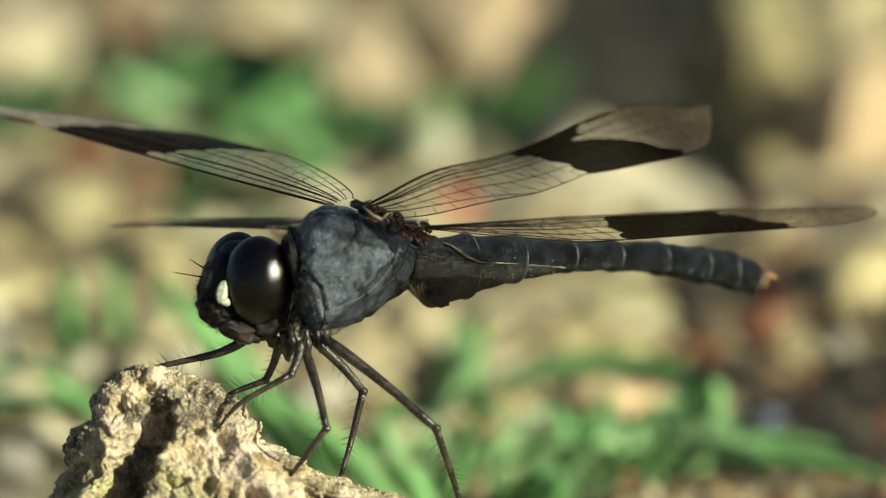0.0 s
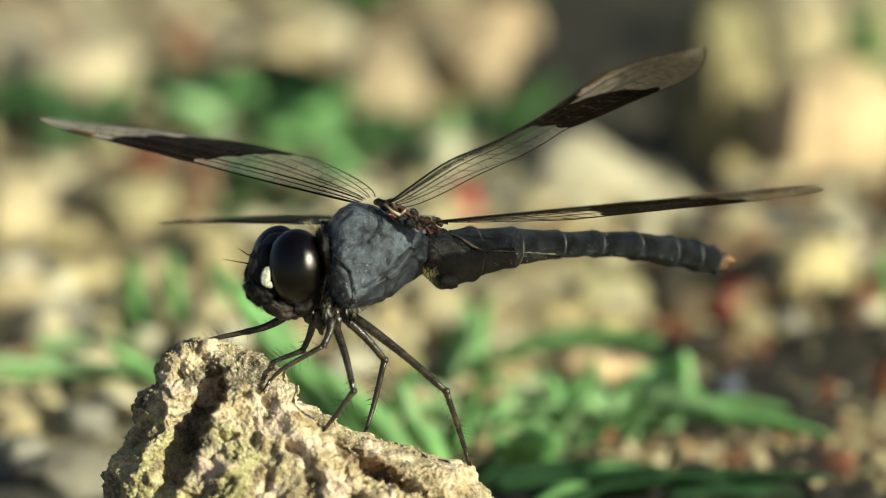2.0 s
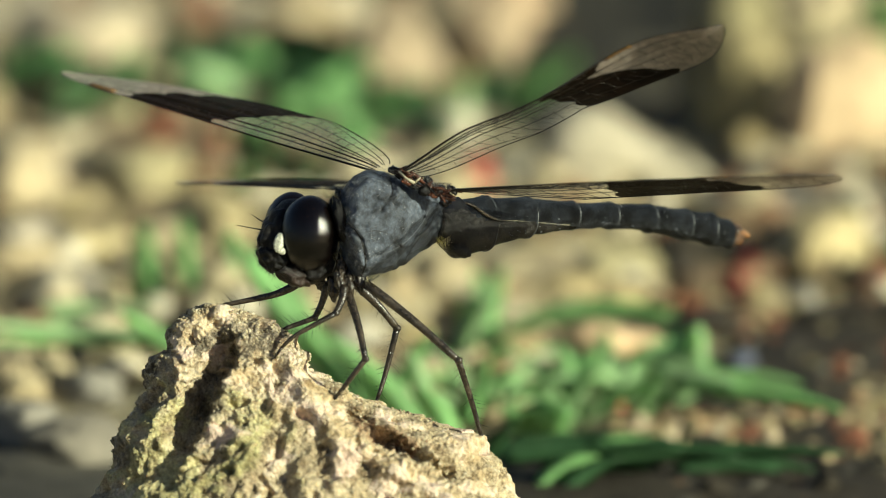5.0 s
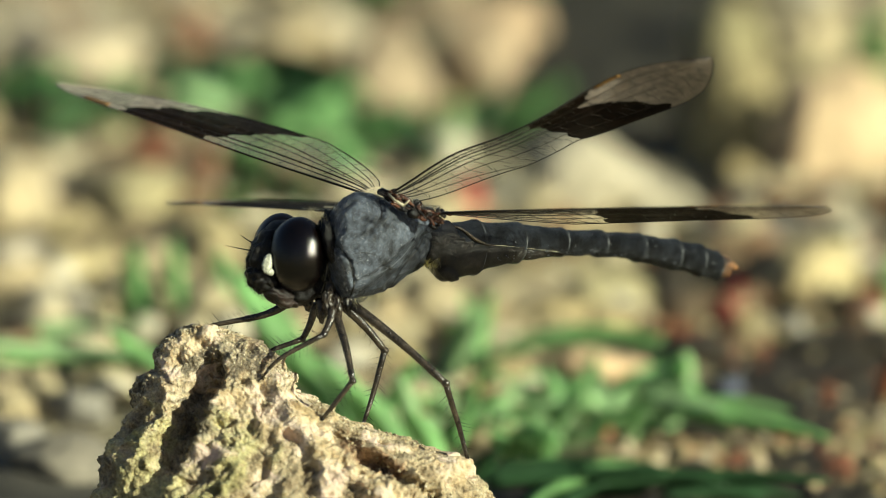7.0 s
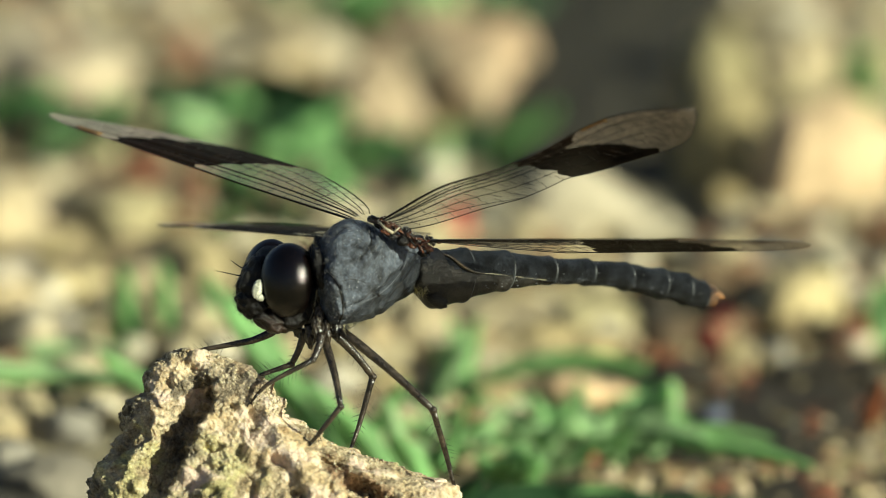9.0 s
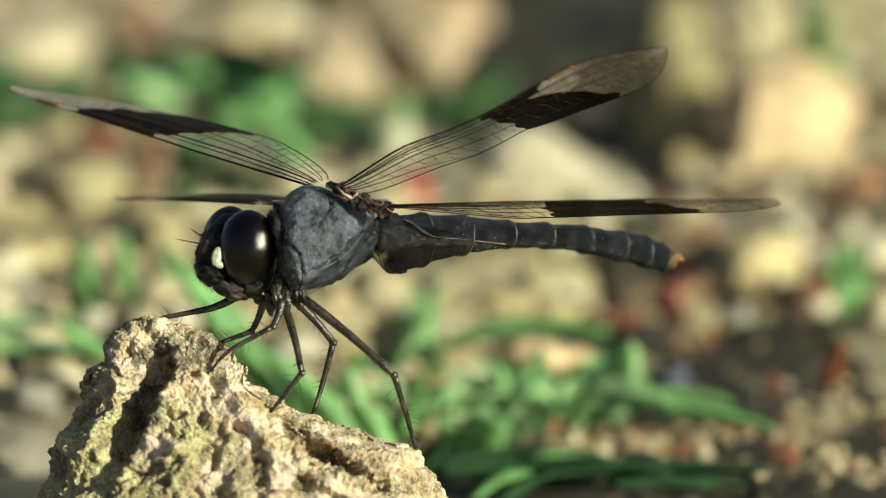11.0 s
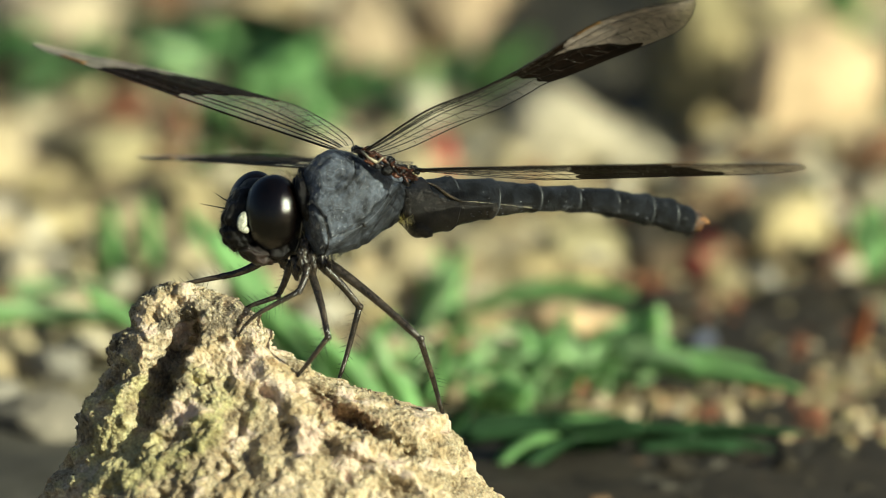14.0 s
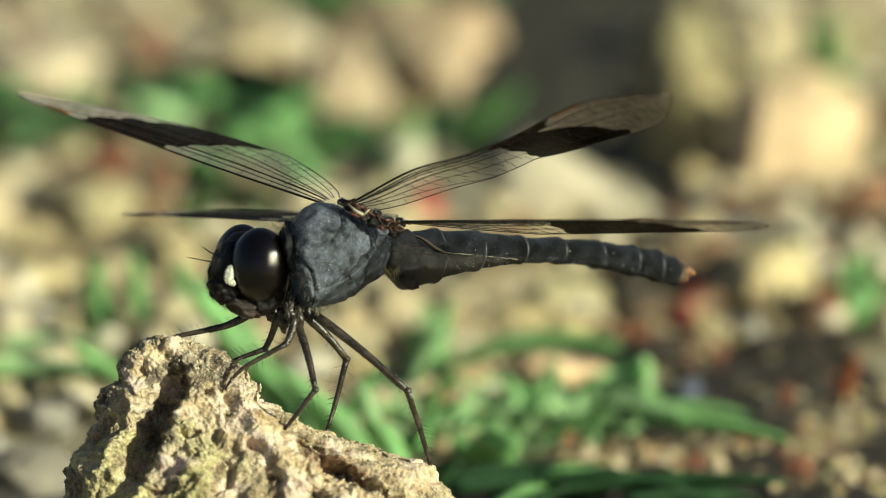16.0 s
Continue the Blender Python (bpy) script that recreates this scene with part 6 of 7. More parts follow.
stone(15.0, 144.6, 3.4, 3.1, 4.0, -10, "olive")
stone(20.1, 87.0, 5.5, 5.1, 3.7, 10, "tan")
stone(18.6, 93.0, 2.4, 2.3, 2.1, 30, "pale")
stone(18.9, 148.4, 4.0, 3.7, 3.4, 15, "pale")
stone(21.8, 147.0, 2.8, 2.6, 2.1, 0, "olive")
stone(-22.9, 144.8, 4.7, 5.2, 1.5, 20, "cream")
stone(-23.7, 137.1, 3.4, 3.7, 1.2, -10, "pale")
stone(-19.7, 140.4, 3.7, 4.1, 1.0, 0, "pale")
stone(-21.7, 153.3, 5.0, 5.4, 1.0, 0, "cream")
stone(-15.1, 151.9, 3.4, 3.7, 1.0, -30, "pale")
stone(-11.0, 148.1, 3.4, 3.7, 1.3, -20, "pale")
stone(-23.3, 107.8, 3.1, 3.4, 2.4, -10, "pale")
stone(-22.7, 99.4, 3.4, 3.7, 1.7, 10, "pale")
stone(-18.5, 105.8, 4.0, 4.4, 2.0, -30, "tan")
stone(-16.6, 109.4, 2.8, 3.0, 1.5, -30, "tan")
stone(-13.2, 98.9, 3.4, 3.7, 2.0, 20, "tan")
stone(-20.7, 97.1, 2.8, 3.0, 1.5, 10, "olive")
stone(-22.4, 83.1, 4.0, 4.4, 2.6, 10, "pale")
stone(-18.9, 90.0, 3.7, 4.0, 1.7, 10, "tan")
stone(-12.5, 82.8, 3.7, 4.0, 2.0, -20, "pale")
stone(-16.2, 97.5, 2.8, 3.0, 1.3, -20, "pale")
stone(-5.8, 145.4, 3.4, 3.1, 3.4, -30, "cream")
stone(-4.4, 134.9, 3.7, 3.4, 2.8, 10, "pink")
stone(-2.0, 131.0, 2.4, 2.3, 2.4, -30, "pink")
stone(-7.0, 141.8, 2.4, 2.3, 1.8, -10, "pale")
stone(-1.7, 150.6, 5.0, 4.5, 2.8, -20, "pink")
stone(5.0, 89.1, 4.0, 4.4, 1.6, 20, "tan")
stone(8.3, 82.5, 3.7, 4.0, 2.3, 10, "tan")
stone(4.4, 81.4, 2.8, 3.0, 1.4, 0, "pale")
stone(9.5, 89.1, 2.4, 2.8, 1.6, -10, "olive")
stone(6.5, 76.5, 3.7, 4.0, 1.1, 10, "tan")
stone(8.3, 66.5, 4.0, 3.7, 2.1, 10, "orange")
stone(-18.8, 55.2, 3.7, 3.3, 2.1, 20, "grey")
stone(-22.3, 54.5, 2.8, 2.5, 2.4, 0, "pale")
stone(-17.1, 60.9, 2.4, 2.3, 1.5, 0, "olive")
stone(-13.7, 145.0, 1.7, 1.5, 2.1, 15, "rust")
stone(-17.6, 131.7, 2.4, 2.3, 1.5, 25, "rust")
stone(-15.3, 115.2, 3.1, 2.8, 1.8, 15, "rust")
stone(-14.9, 121.5, 1.8, 1.7, 1.2, -30, "brown")
stone(-2.9, 113.8, 2.1, 2.0, 1.8, 0, "dark")
stone(12.3, 88.5, 3.4, 3.1, 1.5, -20, "dark")
stone(16.5, 89.4, 1.8, 1.7, 1.8, 20, "dark")
stone(14.0, 72.9, 4.9, 4.5, 1.2, -20, "dark")
stone(20.2, 73.5, 3.7, 3.3, 1.8, 10, "dark")
stone(17.9, 106.9, 1.8, 1.7, 2.4, -20, "brown")
stone(20.7, 62.5, 1.2, 1.1, 1.2, -10, "rust")
blade(-8.2, 120.3, 0.0, -5.6, 121.1, 3.0, 2.6, 0.0, "leaf")
blade(-6.8, 121.1, 0.0, -8.8, 121.6, 2.4, 2.2, 0.0, "leaf")
blade(-5.6, 123.1, 0.0, -6.8, 123.6, 1.8, 2.4, 0.0, "leaf")
blade(-4.4, 124.5, 0.0, -5.0, 125.1, 2.4, 1.6, 0.0, "dim")
blade(-9.7, 133.0, -0.0, -8.2, 133.5, 2.4, 2.2, 0.0, "dim")
blade(-11.0, 134.4, 0.0, -7.6, 134.7, 1.5, 2.0, 0.0, "dim")
blade(-8.8, 135.8, -0.0, -11.3, 136.1, 1.5, 1.8, 0.0, "dim")
blade(-11.8, 113.4, -0.0, -9.7, 113.9, 1.8, 2.2, 0.0, "leaf")
blade(-10.6, 114.8, 0.0, -13.0, 115.2, 1.2, 1.8, 0.0, "leaf")
blade(-21.0, 120.3, 0.0, -18.9, 121.0, 2.4, 2.0, 0.0, "pale")
blade(-19.5, 121.7, 0.0, -21.3, 122.2, 1.8, 2.0, 0.0, "leaf")
blade(-23.3, 131.6, -0.0, -22.1, 132.0, 1.8, 1.4, 0.0, "leaf")
blade(0.2, 120.3, 0.0, 0.9, 120.8, 2.0, 1.6, 0.0, "pale")
blade(1.4, 119.0, 0.0, 0.2, 119.4, 1.8, 1.2, 0.0, "pale")
blade(4.8, 128.8, 0.0, 7.0, 129.3, 2.1, 1.6, 0.0, "leaf")
blade(2.0, 125.9, 0.0, 2.9, 126.5, 2.4, 1.6, 0.0, "dim")
blade(11.7, 58.8, 0.0, 13.1, 59.6, 3.0, 2.0, 0.0, "pale")
blade(12.0, 58.8, 0.0, 10.4, 59.3, 2.1, 1.4, 0.0, "pale")
blade(11.9, 58.2, 0.0, 14.1, 58.6, 1.3, 1.4, 0.0, "leaf")
blade(12.0, 58.2, 0.0, 18.9, 57.8, 0.3, 1.0, 0.0, "leaf")
blade(11.7, 58.2, 0.0, 9.3, 58.4, 0.6, 1.0, 0.0, "pale")
blade(4.8, 47.9, 0.0, 5.2, 48.5, 2.2, 1.6, 0.0, "leaf")
blade(5.2, 47.9, 0.0, 6.6, 48.3, 1.3, 1.4, 0.0, "leaf")
blade(4.3, 47.9, 0.0, 2.9, 48.3, 1.5, 1.4, 0.0, "leaf")
blade(2.6, 53.8, 0.0, 1.4, 54.3, 2.3, 1.2, 0.0, "leaf")
blade(2.9, 53.8, 0.0, 4.4, 54.3, 2.6, 1.0, 0.0, "pale")
blade(6.4, 56.3, 0.0, 8.1, 56.9, 2.6, 1.2, 0.0, "leaf")
blade(6.7, 56.3, 0.0, 5.8, 56.9, 2.9, 1.0, 0.0, "leaf")
blade(8.7, 55.0, 0.0, 9.9, 55.5, 2.1, 1.0, 0.0, "pale")
blade(1.7, 70.6, 0.0, 11.9, 70.8, 1.1, 1.0, 0.0, "leaf")
blade(1.4, 68.0, 0.0, 2.3, 68.8, 3.5, 1.4, 0.0, "pale")
blade(2.3, 68.0, 0.0, 1.4, 68.9, 4.0, 1.0, 0.0, "leaf")
blade(10.8, 55.0, 0.0, 12.6, 55.1, 0.4, 1.2, 0.0, "leaf")
blade(3.5, 57.6, 0.0, 7.0, 57.8, 0.6, 1.2, 0.0, "leaf")
blade(-11.0, 81.1, 0.0, -11.6, 81.8, 2.9, 1.2, 0.0, "leaf")
blade(-6.7, 65.3, 0.0, -11.1, 66.7, 5.8, 1.8, 0.0, "leaf")
blade(-23.4, 71.2, 0.0, -15.3, 71.4, 1.0, 1.3, 0.0, "pale")
stone(-23.4, 148.9, 4.4, 4.8, 1.3, -25, "cream")
stone(-24.0, 142.5, 2.8, 3.1, 1.0, 15, "cream")
stone(-19.9, 151.9, 3.7, 4.1, 1.0, 0, "cream")
stone(-22.2, 113.8, 2.8, 3.0, 1.3, -30, "pale")
stone(-19.2, 100.2, 3.1, 3.4, 1.3, 0, "tan")
stone(-14.7, 96.1, 3.1, 3.4, 1.3, -30, "tan")
stone(-17.0, 84.1, 3.1, 3.4, 1.3, 10, "tan")
stone(-20.6, 82.7, 2.8, 3.0, 1.3, 10, "olive")
stone(17.0, 142.4, 2.8, 2.6, 2.4, -20, "olive")
stone(21.9, 137.6, 3.7, 3.4, 1.8, 20, "pale")
stone(20.1, 140.4, 2.4, 2.3, 1.8, 20, "olive")
stone(21.6, 67.1, 0.7, 0.7, 0.5, -36, "brown")
stone(15.8, 77.9, 0.5, 0.5, 0.3, 39, "tan")
stone(22.3, 77.9, 0.7, 0.7, 0.6, -36, "rust")
stone(18.3, 81.1, 1.0, 0.9, 0.6, 14, "tan")
stone(20.5, 88.4, 0.7, 0.7, 0.6, -24, "brown")
stone(14.8, 67.2, 0.6, 0.6, 0.4, 15, "tan")
stone(17.6, 75.2, 0.6, 0.6, 0.3, 34, "tan")
stone(11.5, 66.0, 0.7, 0.6, 0.6, -9, "rust")
stone(20.0, 76.1, 0.6, 0.6, 0.5, -32, "rust")
stone(20.0, 71.6, 0.7, 0.6, 0.6, -25, "tan")
stone(23.5, 62.0, 0.9, 0.8, 0.8, -28, "tan")
stone(20.3, 66.0, 0.7, 0.6, 0.5, -2, "rust")
stone(19.1, 63.6, 1.0, 0.9, 0.7, 39, "tan")
stone(22.3, 66.8, 0.5, 0.5, 0.4, -20, "brown")
stone(17.2, 73.9, 0.5, 0.5, 0.4, -18, "pale")
stone(16.8, 87.2, 0.4, 0.3, 0.3, -13, "rust")
stone(22.6, 79.3, 0.9, 0.8, 0.7, 7, "brown")
stone(20.7, 74.9, 0.9, 0.8, 0.7, -40, "olive")
stone(11.0, 84.6, 0.6, 0.6, 0.7, -37, "tan")
stone(13.4, 72.3, 1.0, 0.9, 0.7, -11, "olive")
stone(20.4, 79.1, 0.9, 0.8, 0.6, 29, "pale")
stone(17.4, 69.2, 0.8, 0.7, 0.5, -1, "rust")
stone(10.7, 73.6, 0.7, 0.8, 0.7, 18, "olive")
stone(17.7, 73.4, 0.7, 0.7, 0.6, -21, "brown")
stone(18.1, 70.7, 0.5, 0.5, 0.5, 19, "rust")
stone(23.9, 80.7, 0.7, 0.7, 0.5, -37, "tan")
stone(10.7, 81.7, 1.0, 1.1, 0.7, 15, "olive")
stone(14.0, 86.7, 0.5, 0.5, 0.5, 0, "olive")
stone(13.1, 69.2, 0.6, 0.6, 0.4, -15, "tan")
stone(11.3, 82.6, 0.7, 0.6, 0.6, 38, "tan")
stone(23.0, 81.7, 0.8, 0.7, 0.7, -32, "olive")
stone(22.5, 77.8, 0.9, 0.8, 0.6, 10, "brown")
stone(15.7, 63.3, 0.7, 0.6, 0.6, -7, "rust")
stone(15.7, 79.0, 0.5, 0.5, 0.3, -22, "brown")
stone(11.3, 74.2, 0.7, 0.7, 0.4, -28, "brown")
stone(23.5, 84.7, 0.7, 0.6, 0.6, -31, "brown")
stone(16.0, 67.5, 0.4, 0.5, 0.3, 34, "brown")
stone(20.1, 81.6, 0.7, 0.7, 0.5, 31, "pale")
stone(23.9, 86.6, 0.7, 0.7, 0.5, -8, "brown")
stone(15.7, 70.2, 0.9, 0.8, 0.7, -5, "rust")
stone(11.4, 78.4, 1.0, 0.9, 0.8, 4, "brown")
stone(18.8, 73.3, 0.9, 0.8, 0.6, -15, "tan")
stone(17.1, 75.7, 1.0, 0.9, 0.6, 1, "pale")
stone(13.9, 79.1, 0.9, 0.8, 0.7, 22, "olive")
stone(20.4, 60.3, 0.9, 0.9, 0.6, 26, "olive")
stone(19.6, 63.5, 0.5, 0.5, 0.4, 25, "olive")
stone(19.4, 43.3, 0.6, 0.6, 0.4, 6, "rust")
stone(20.4, 42.2, 0.7, 0.6, 0.5, 5, "brown")
stone(23.6, 49.1, 0.7, 0.7, 0.6, -20, "rust")
stone(21.0, 52.8, 0.5, 0.5, 0.4, -26, "tan")
stone(24.6, 43.7, 0.9, 0.8, 0.7, 6, "rust")
stone(20.9, 63.0, 0.6, 0.6, 0.5, -37, "olive")
stone(21.0, 58.8, 0.5, 0.5, 0.5, 36, "brown")
stone(24.3, 54.6, 0.5, 0.5, 0.3, 1, "rust")
stone(21.3, 47.4, 0.9, 0.8, 0.8, -3, "brown")
stone(22.8, 45.7, 1.0, 0.9, 0.6, -25, "brown")
stone(21.6, 51.6, 0.9, 0.8, 0.7, 1, "brown")
stone(20.6, 49.4, 0.8, 0.7, 0.7, -25, "brown")
stone(20.1, 56.6, 0.6, 0.6, 0.5, -27, "olive")
stone(23.1, 45.8, 0.4, 0.3, 0.4, -33, "tan")
stone(21.0, 53.4, 0.7, 0.6, 0.5, 18, "rust")
stone(21.5, 54.3, 0.5, 0.5, 0.3, 13, "rust")
stone(20.3, 42.5, 0.8, 0.7, 0.6, 31, "rust")
stone(21.1, 64.5, 0.6, 0.5, 0.4, -28, "rust")
stone(20.8, 47.6, 0.7, 0.6, 0.5, -22, "brown")
stone(15.9, 49.7, 0.7, 0.7, 0.5, 5, "pale")
stone(20.4, 48.6, 0.7, 0.7, 0.5, 29, "olive")
stone(8.8, 51.0, 1.0, 0.9, 0.8, 26, "tan")
stone(14.4, 47.9, 0.5, 0.5, 0.3, -32, "brown")
stone(16.8, 47.9, 0.5, 0.5, 0.5, -23, "rust")
stone(15.1, 48.7, 0.5, 0.5, 0.4, 29, "olive")
stone(12.9, 48.2, 0.7, 0.7, 0.7, -8, "tan")
stone(18.5, 52.2, 0.6, 0.6, 0.4, -8, "brown")
stone(13.5, 51.2, 0.7, 0.6, 0.6, 6, "rust")
stone(10.8, 48.2, 0.6, 0.6, 0.5, 34, "pale")
stone(13.5, 49.1, 0.4, 0.5, 0.4, -4, "tan")
stone(14.1, 50.1, 0.6, 0.6, 0.5, -4, "brown")
stone(9.9, 50.6, 0.7, 0.7, 0.5, -32, "tan")
stone(19.3, 51.5, 0.9, 0.8, 0.7, -1, "rust")
stone(16.8, 52.4, 0.7, 0.7, 0.6, -6, "olive")
stone(8.7, 52.4, 0.7, 0.7, 0.6, -14, "brown")
stone(10.1, 50.3, 0.8, 0.8, 0.7, 21, "pale")
stone(9.7, 108.7, 9.5, 8.5, 4.7, -6, "cream", -0.35)
stone(6.1, 106.1, 3.7, 3.3, 2.2, 20, "cream")
# three flat grey stones whose colour stands for shadowed ground
stone(18.7, 100.8, 6.1, 5.5, 1.3, 5, "grey")
stone(22.7, 100.1, 3.6, 3.3, 1.3, -20, "grey")
stone(16.6, 101.5, 2.7, 2.5, 1.3, 10, "shade")
stone(12.6, 89.1, 4.5, 4.1, 1.6, 0, "dark")
stone(16.5, 87.8, 2.4, 2.2, 1.6, 20, "dark")
# grey stones that carry on the painted shade at the lower left
stone(-21.6, 45.4, 5.6, 5.0, 3.0, -15, "grey")
stone(-18.9, 41.3, 5.6, 5.0, 2.7, 10, "grey")
stone(-22.6, 50.2, 2.7, 2.4, 1.2, -10, "shade")
blade(-22.3, 126.0, 0.0, -20.5, 126.7, 3.0, 2.2, 0.0, "leaf")
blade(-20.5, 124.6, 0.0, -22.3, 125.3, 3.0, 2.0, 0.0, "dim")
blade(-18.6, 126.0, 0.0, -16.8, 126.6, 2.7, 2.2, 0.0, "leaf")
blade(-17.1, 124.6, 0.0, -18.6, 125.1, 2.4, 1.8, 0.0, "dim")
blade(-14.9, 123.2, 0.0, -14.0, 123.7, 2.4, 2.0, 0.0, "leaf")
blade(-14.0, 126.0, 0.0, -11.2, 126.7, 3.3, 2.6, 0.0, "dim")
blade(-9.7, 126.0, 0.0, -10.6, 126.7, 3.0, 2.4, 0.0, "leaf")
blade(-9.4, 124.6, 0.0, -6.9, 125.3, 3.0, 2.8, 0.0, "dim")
blade(-6.9, 124.6, 0.0, -4.4, 125.2, 2.7, 2.6, 0.0, "leaf")
blade(-5.0, 120.4, 0.0, -3.2, 121.0, 2.4, 2.0, 0.0, "dim")
blade(-7.5, 119.0, 0.0, -10.0, 119.6, 2.4, 2.4, 0.0, "leaf")
blade(-5.7, 119.0, 0.0, -6.9, 119.7, 3.0, 2.6, 0.0, "leaf")
blade(24.5, 81.1, 0.0, 24.2, 81.9, 3.5, 1.6, 0.0, "leaf")
blade(24.8, 81.1, 0.0, 25.1, 82.0, 3.8, 1.4, 0.0, "leaf")
blade(24.2, 81.1, 0.0, 23.8, 81.7, 2.6, 1.2, 0.0, "leaf")
blade(23.2, 142.8, 0.0, 24.2, 143.5, 2.7, 2.0, 0.0, "leaf")
blade(24.2, 142.8, 0.0, 22.9, 143.3, 2.1, 1.6, 0.0, "dim")
blade(3.4, 43.5, 0.0, 9.3, 43.6, 0.4, 1.2, 0.0, "dim")
blade(4.9, 42.3, 0.0, 13.7, 42.3, 0.4, 1.4, 0.0, "dim")
blade(7.8, 39.7, 0.0, 15.7, 39.9, 0.6, 1.2, 0.0, "dim")
blade(2.8, 42.3, 0.0, 5.2, 42.5, 0.9, 1.4, 0.0, "dim")
blade(6.3, 37.2, 0.0, 10.7, 37.4, 0.9, 1.6, 0.0, "dim")
blade(-9.2, 160.9, 0.0, -8.8, 161.2, 1.5, 2.9, 0.0, "dim")
blade(-8.1, 158.9, 0.0, -9.9, 159.4, 2.4, 2.6, 0.0, "dim")
blade(-7.8, 161.8, 0.0, -6.6, 162.0, 1.0, 2.9, 0.0, "dim")
blade(-6.1, 160.8, 0.0, -5.2, 161.4, 2.2, 2.9, 0.0, "pale")
blade(-4.8, 158.7, 0.0, -3.3, 159.1, 1.8, 2.8, 0.0, "leaf")
blade(-3.8, 161.5, 0.0, -4.3, 161.9, 1.6, 2.6, 0.0, "leaf")
blade(-2.8, 161.2, 0.0, -4.5, 161.7, 2.3, 3.2, 0.0, "leaf")
blade(-2.3, 160.6, 0.0, -1.8, 161.0, 1.6, 2.1, 0.0, "leaf")
blade(-0.5, 159.4, 0.0, -1.2, 160.0, 2.6, 2.7, 0.0, "leaf")
blade(-0.1, 161.3, 0.0, 0.9, 161.6, 1.6, 3.0, 0.0, "leaf")
blade(1.0, 159.5, 0.0, -0.6, 160.2, 2.9, 2.2, 0.0, "leaf")
blade(2.3, 159.8, 0.0, 2.7, 160.3, 1.9, 2.4, 0.0, "dim")
blade(3.6, 161.7, 0.0, 3.1, 162.3, 2.3, 2.2, 0.0, "pale")
blade(4.6, 159.3, 0.0, 4.9, 159.8, 2.1, 3.0, 0.0, "dim")
blade(5.6, 160.2, 0.0, 5.9, 160.6, 1.9, 2.4, 0.0, "dim")
stone(-22.1, 108.2, 4.6, 4.9, 1.5, 10, "cream")
stone(-18.2, 109.9, 4.6, 4.9, 1.8, -20, "pale")
stone(-20.2, 100.7, 4.6, 4.9, 1.5, 30, "pale")
stone(-15.7, 103.4, 4.3, 4.6, 1.5, -10, "tan")
stone(-13.8, 95.3, 4.2, 4.6, 1.5, 15, "pale")
stone(-21.9, 91.0, 4.5, 4.9, 1.8, -15, "cream")
stone(-18.0, 93.9, 3.6, 4.0, 1.5, 20, "tan")
stone(-20.8, 79.5, 4.2, 4.6, 1.3, 0, "pale")
stone(-15.8, 82.2, 4.5, 4.9, 1.3, 10, "tan")
stone(-12.2, 91.5, 3.6, 4.0, 1.3, -25, "tan")
stone(-21.9, 140.9, 5.6, 6.0, 1.2, 5, "cream")
stone(-17.3, 147.7, 5.3, 5.8, 1.4, -15, "cream")
stone(-12.0, 146.5, 4.7, 5.0, 1.2, 20, "pale")
stone(-7.6, 147.7, 4.7, 4.2, 2.6, 0, "pale")
stone(-23.9, 152.0, 5.0, 5.4, 1.4, 12, "cream")
stone(5.3, 84.6, 5.1, 5.5, 1.7, -10, "pale")
stone(8.9, 79.5, 4.2, 4.6, 1.4, 10, "tan")
stone(2.6, 90.2, 3.9, 4.2, 1.4, 15, "pale")
stone(7.7, 91.5, 4.2, 4.6, 1.4, -20, "tan")
stone(-13.7, 143.7, 2.2, 2.0, 2.2, 10, "rust")
stone(-17.6, 130.9, 3.1, 2.8, 1.6, -10, "rust")
stone(-15.6, 115.3, 3.7, 3.3, 1.9, 20, "rust")
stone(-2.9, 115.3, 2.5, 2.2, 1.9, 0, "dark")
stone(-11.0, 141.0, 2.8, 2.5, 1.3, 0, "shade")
stone(2.1, 139.2, 4.7, 4.2, 4.2, 12, "pink")
stone(3.6, 146.8, 3.7, 3.4, 3.5, -15, "pink")
stone(0.5, 147.4, 3.7, 3.4, 2.9, 25, "pink")
stone(-13.7, 148.3, 2.2, 2.0, 1.9, 0, "rust")
stone(-12.6, 143.8, 1.9, 1.7, 1.3, 0, "brown")
# dark stones that lengthen the painted shadow wedge towards the front
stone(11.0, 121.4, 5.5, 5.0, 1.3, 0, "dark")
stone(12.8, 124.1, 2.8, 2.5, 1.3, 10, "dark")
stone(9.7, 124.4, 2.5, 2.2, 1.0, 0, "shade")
# very dark stones that lower the tone among the weeds
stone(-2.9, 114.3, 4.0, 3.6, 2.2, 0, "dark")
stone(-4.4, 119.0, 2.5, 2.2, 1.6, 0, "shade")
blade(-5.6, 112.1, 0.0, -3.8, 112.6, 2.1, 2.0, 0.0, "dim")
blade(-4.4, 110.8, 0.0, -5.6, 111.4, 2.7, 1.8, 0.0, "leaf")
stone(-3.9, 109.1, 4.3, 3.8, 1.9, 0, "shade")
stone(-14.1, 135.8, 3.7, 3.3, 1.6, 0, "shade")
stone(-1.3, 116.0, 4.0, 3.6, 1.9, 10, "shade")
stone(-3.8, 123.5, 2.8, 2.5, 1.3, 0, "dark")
blade(-16.2, 127.4, 0.0, -14.0, 128.0, 3.0, 2.4, 0.0, "dim")
blade(-14.0, 127.4, 0.0, -15.6, 128.1, 3.3, 2.2, 0.0, "dim")
blade(-11.9, 130.2, 0.0, -13.7, 130.8, 3.0, 2.4, 0.0, "dim")
blade(-12.5, 127.4, 0.0, -10.9, 128.0, 3.0, 2.0, 0.0, "leaf")
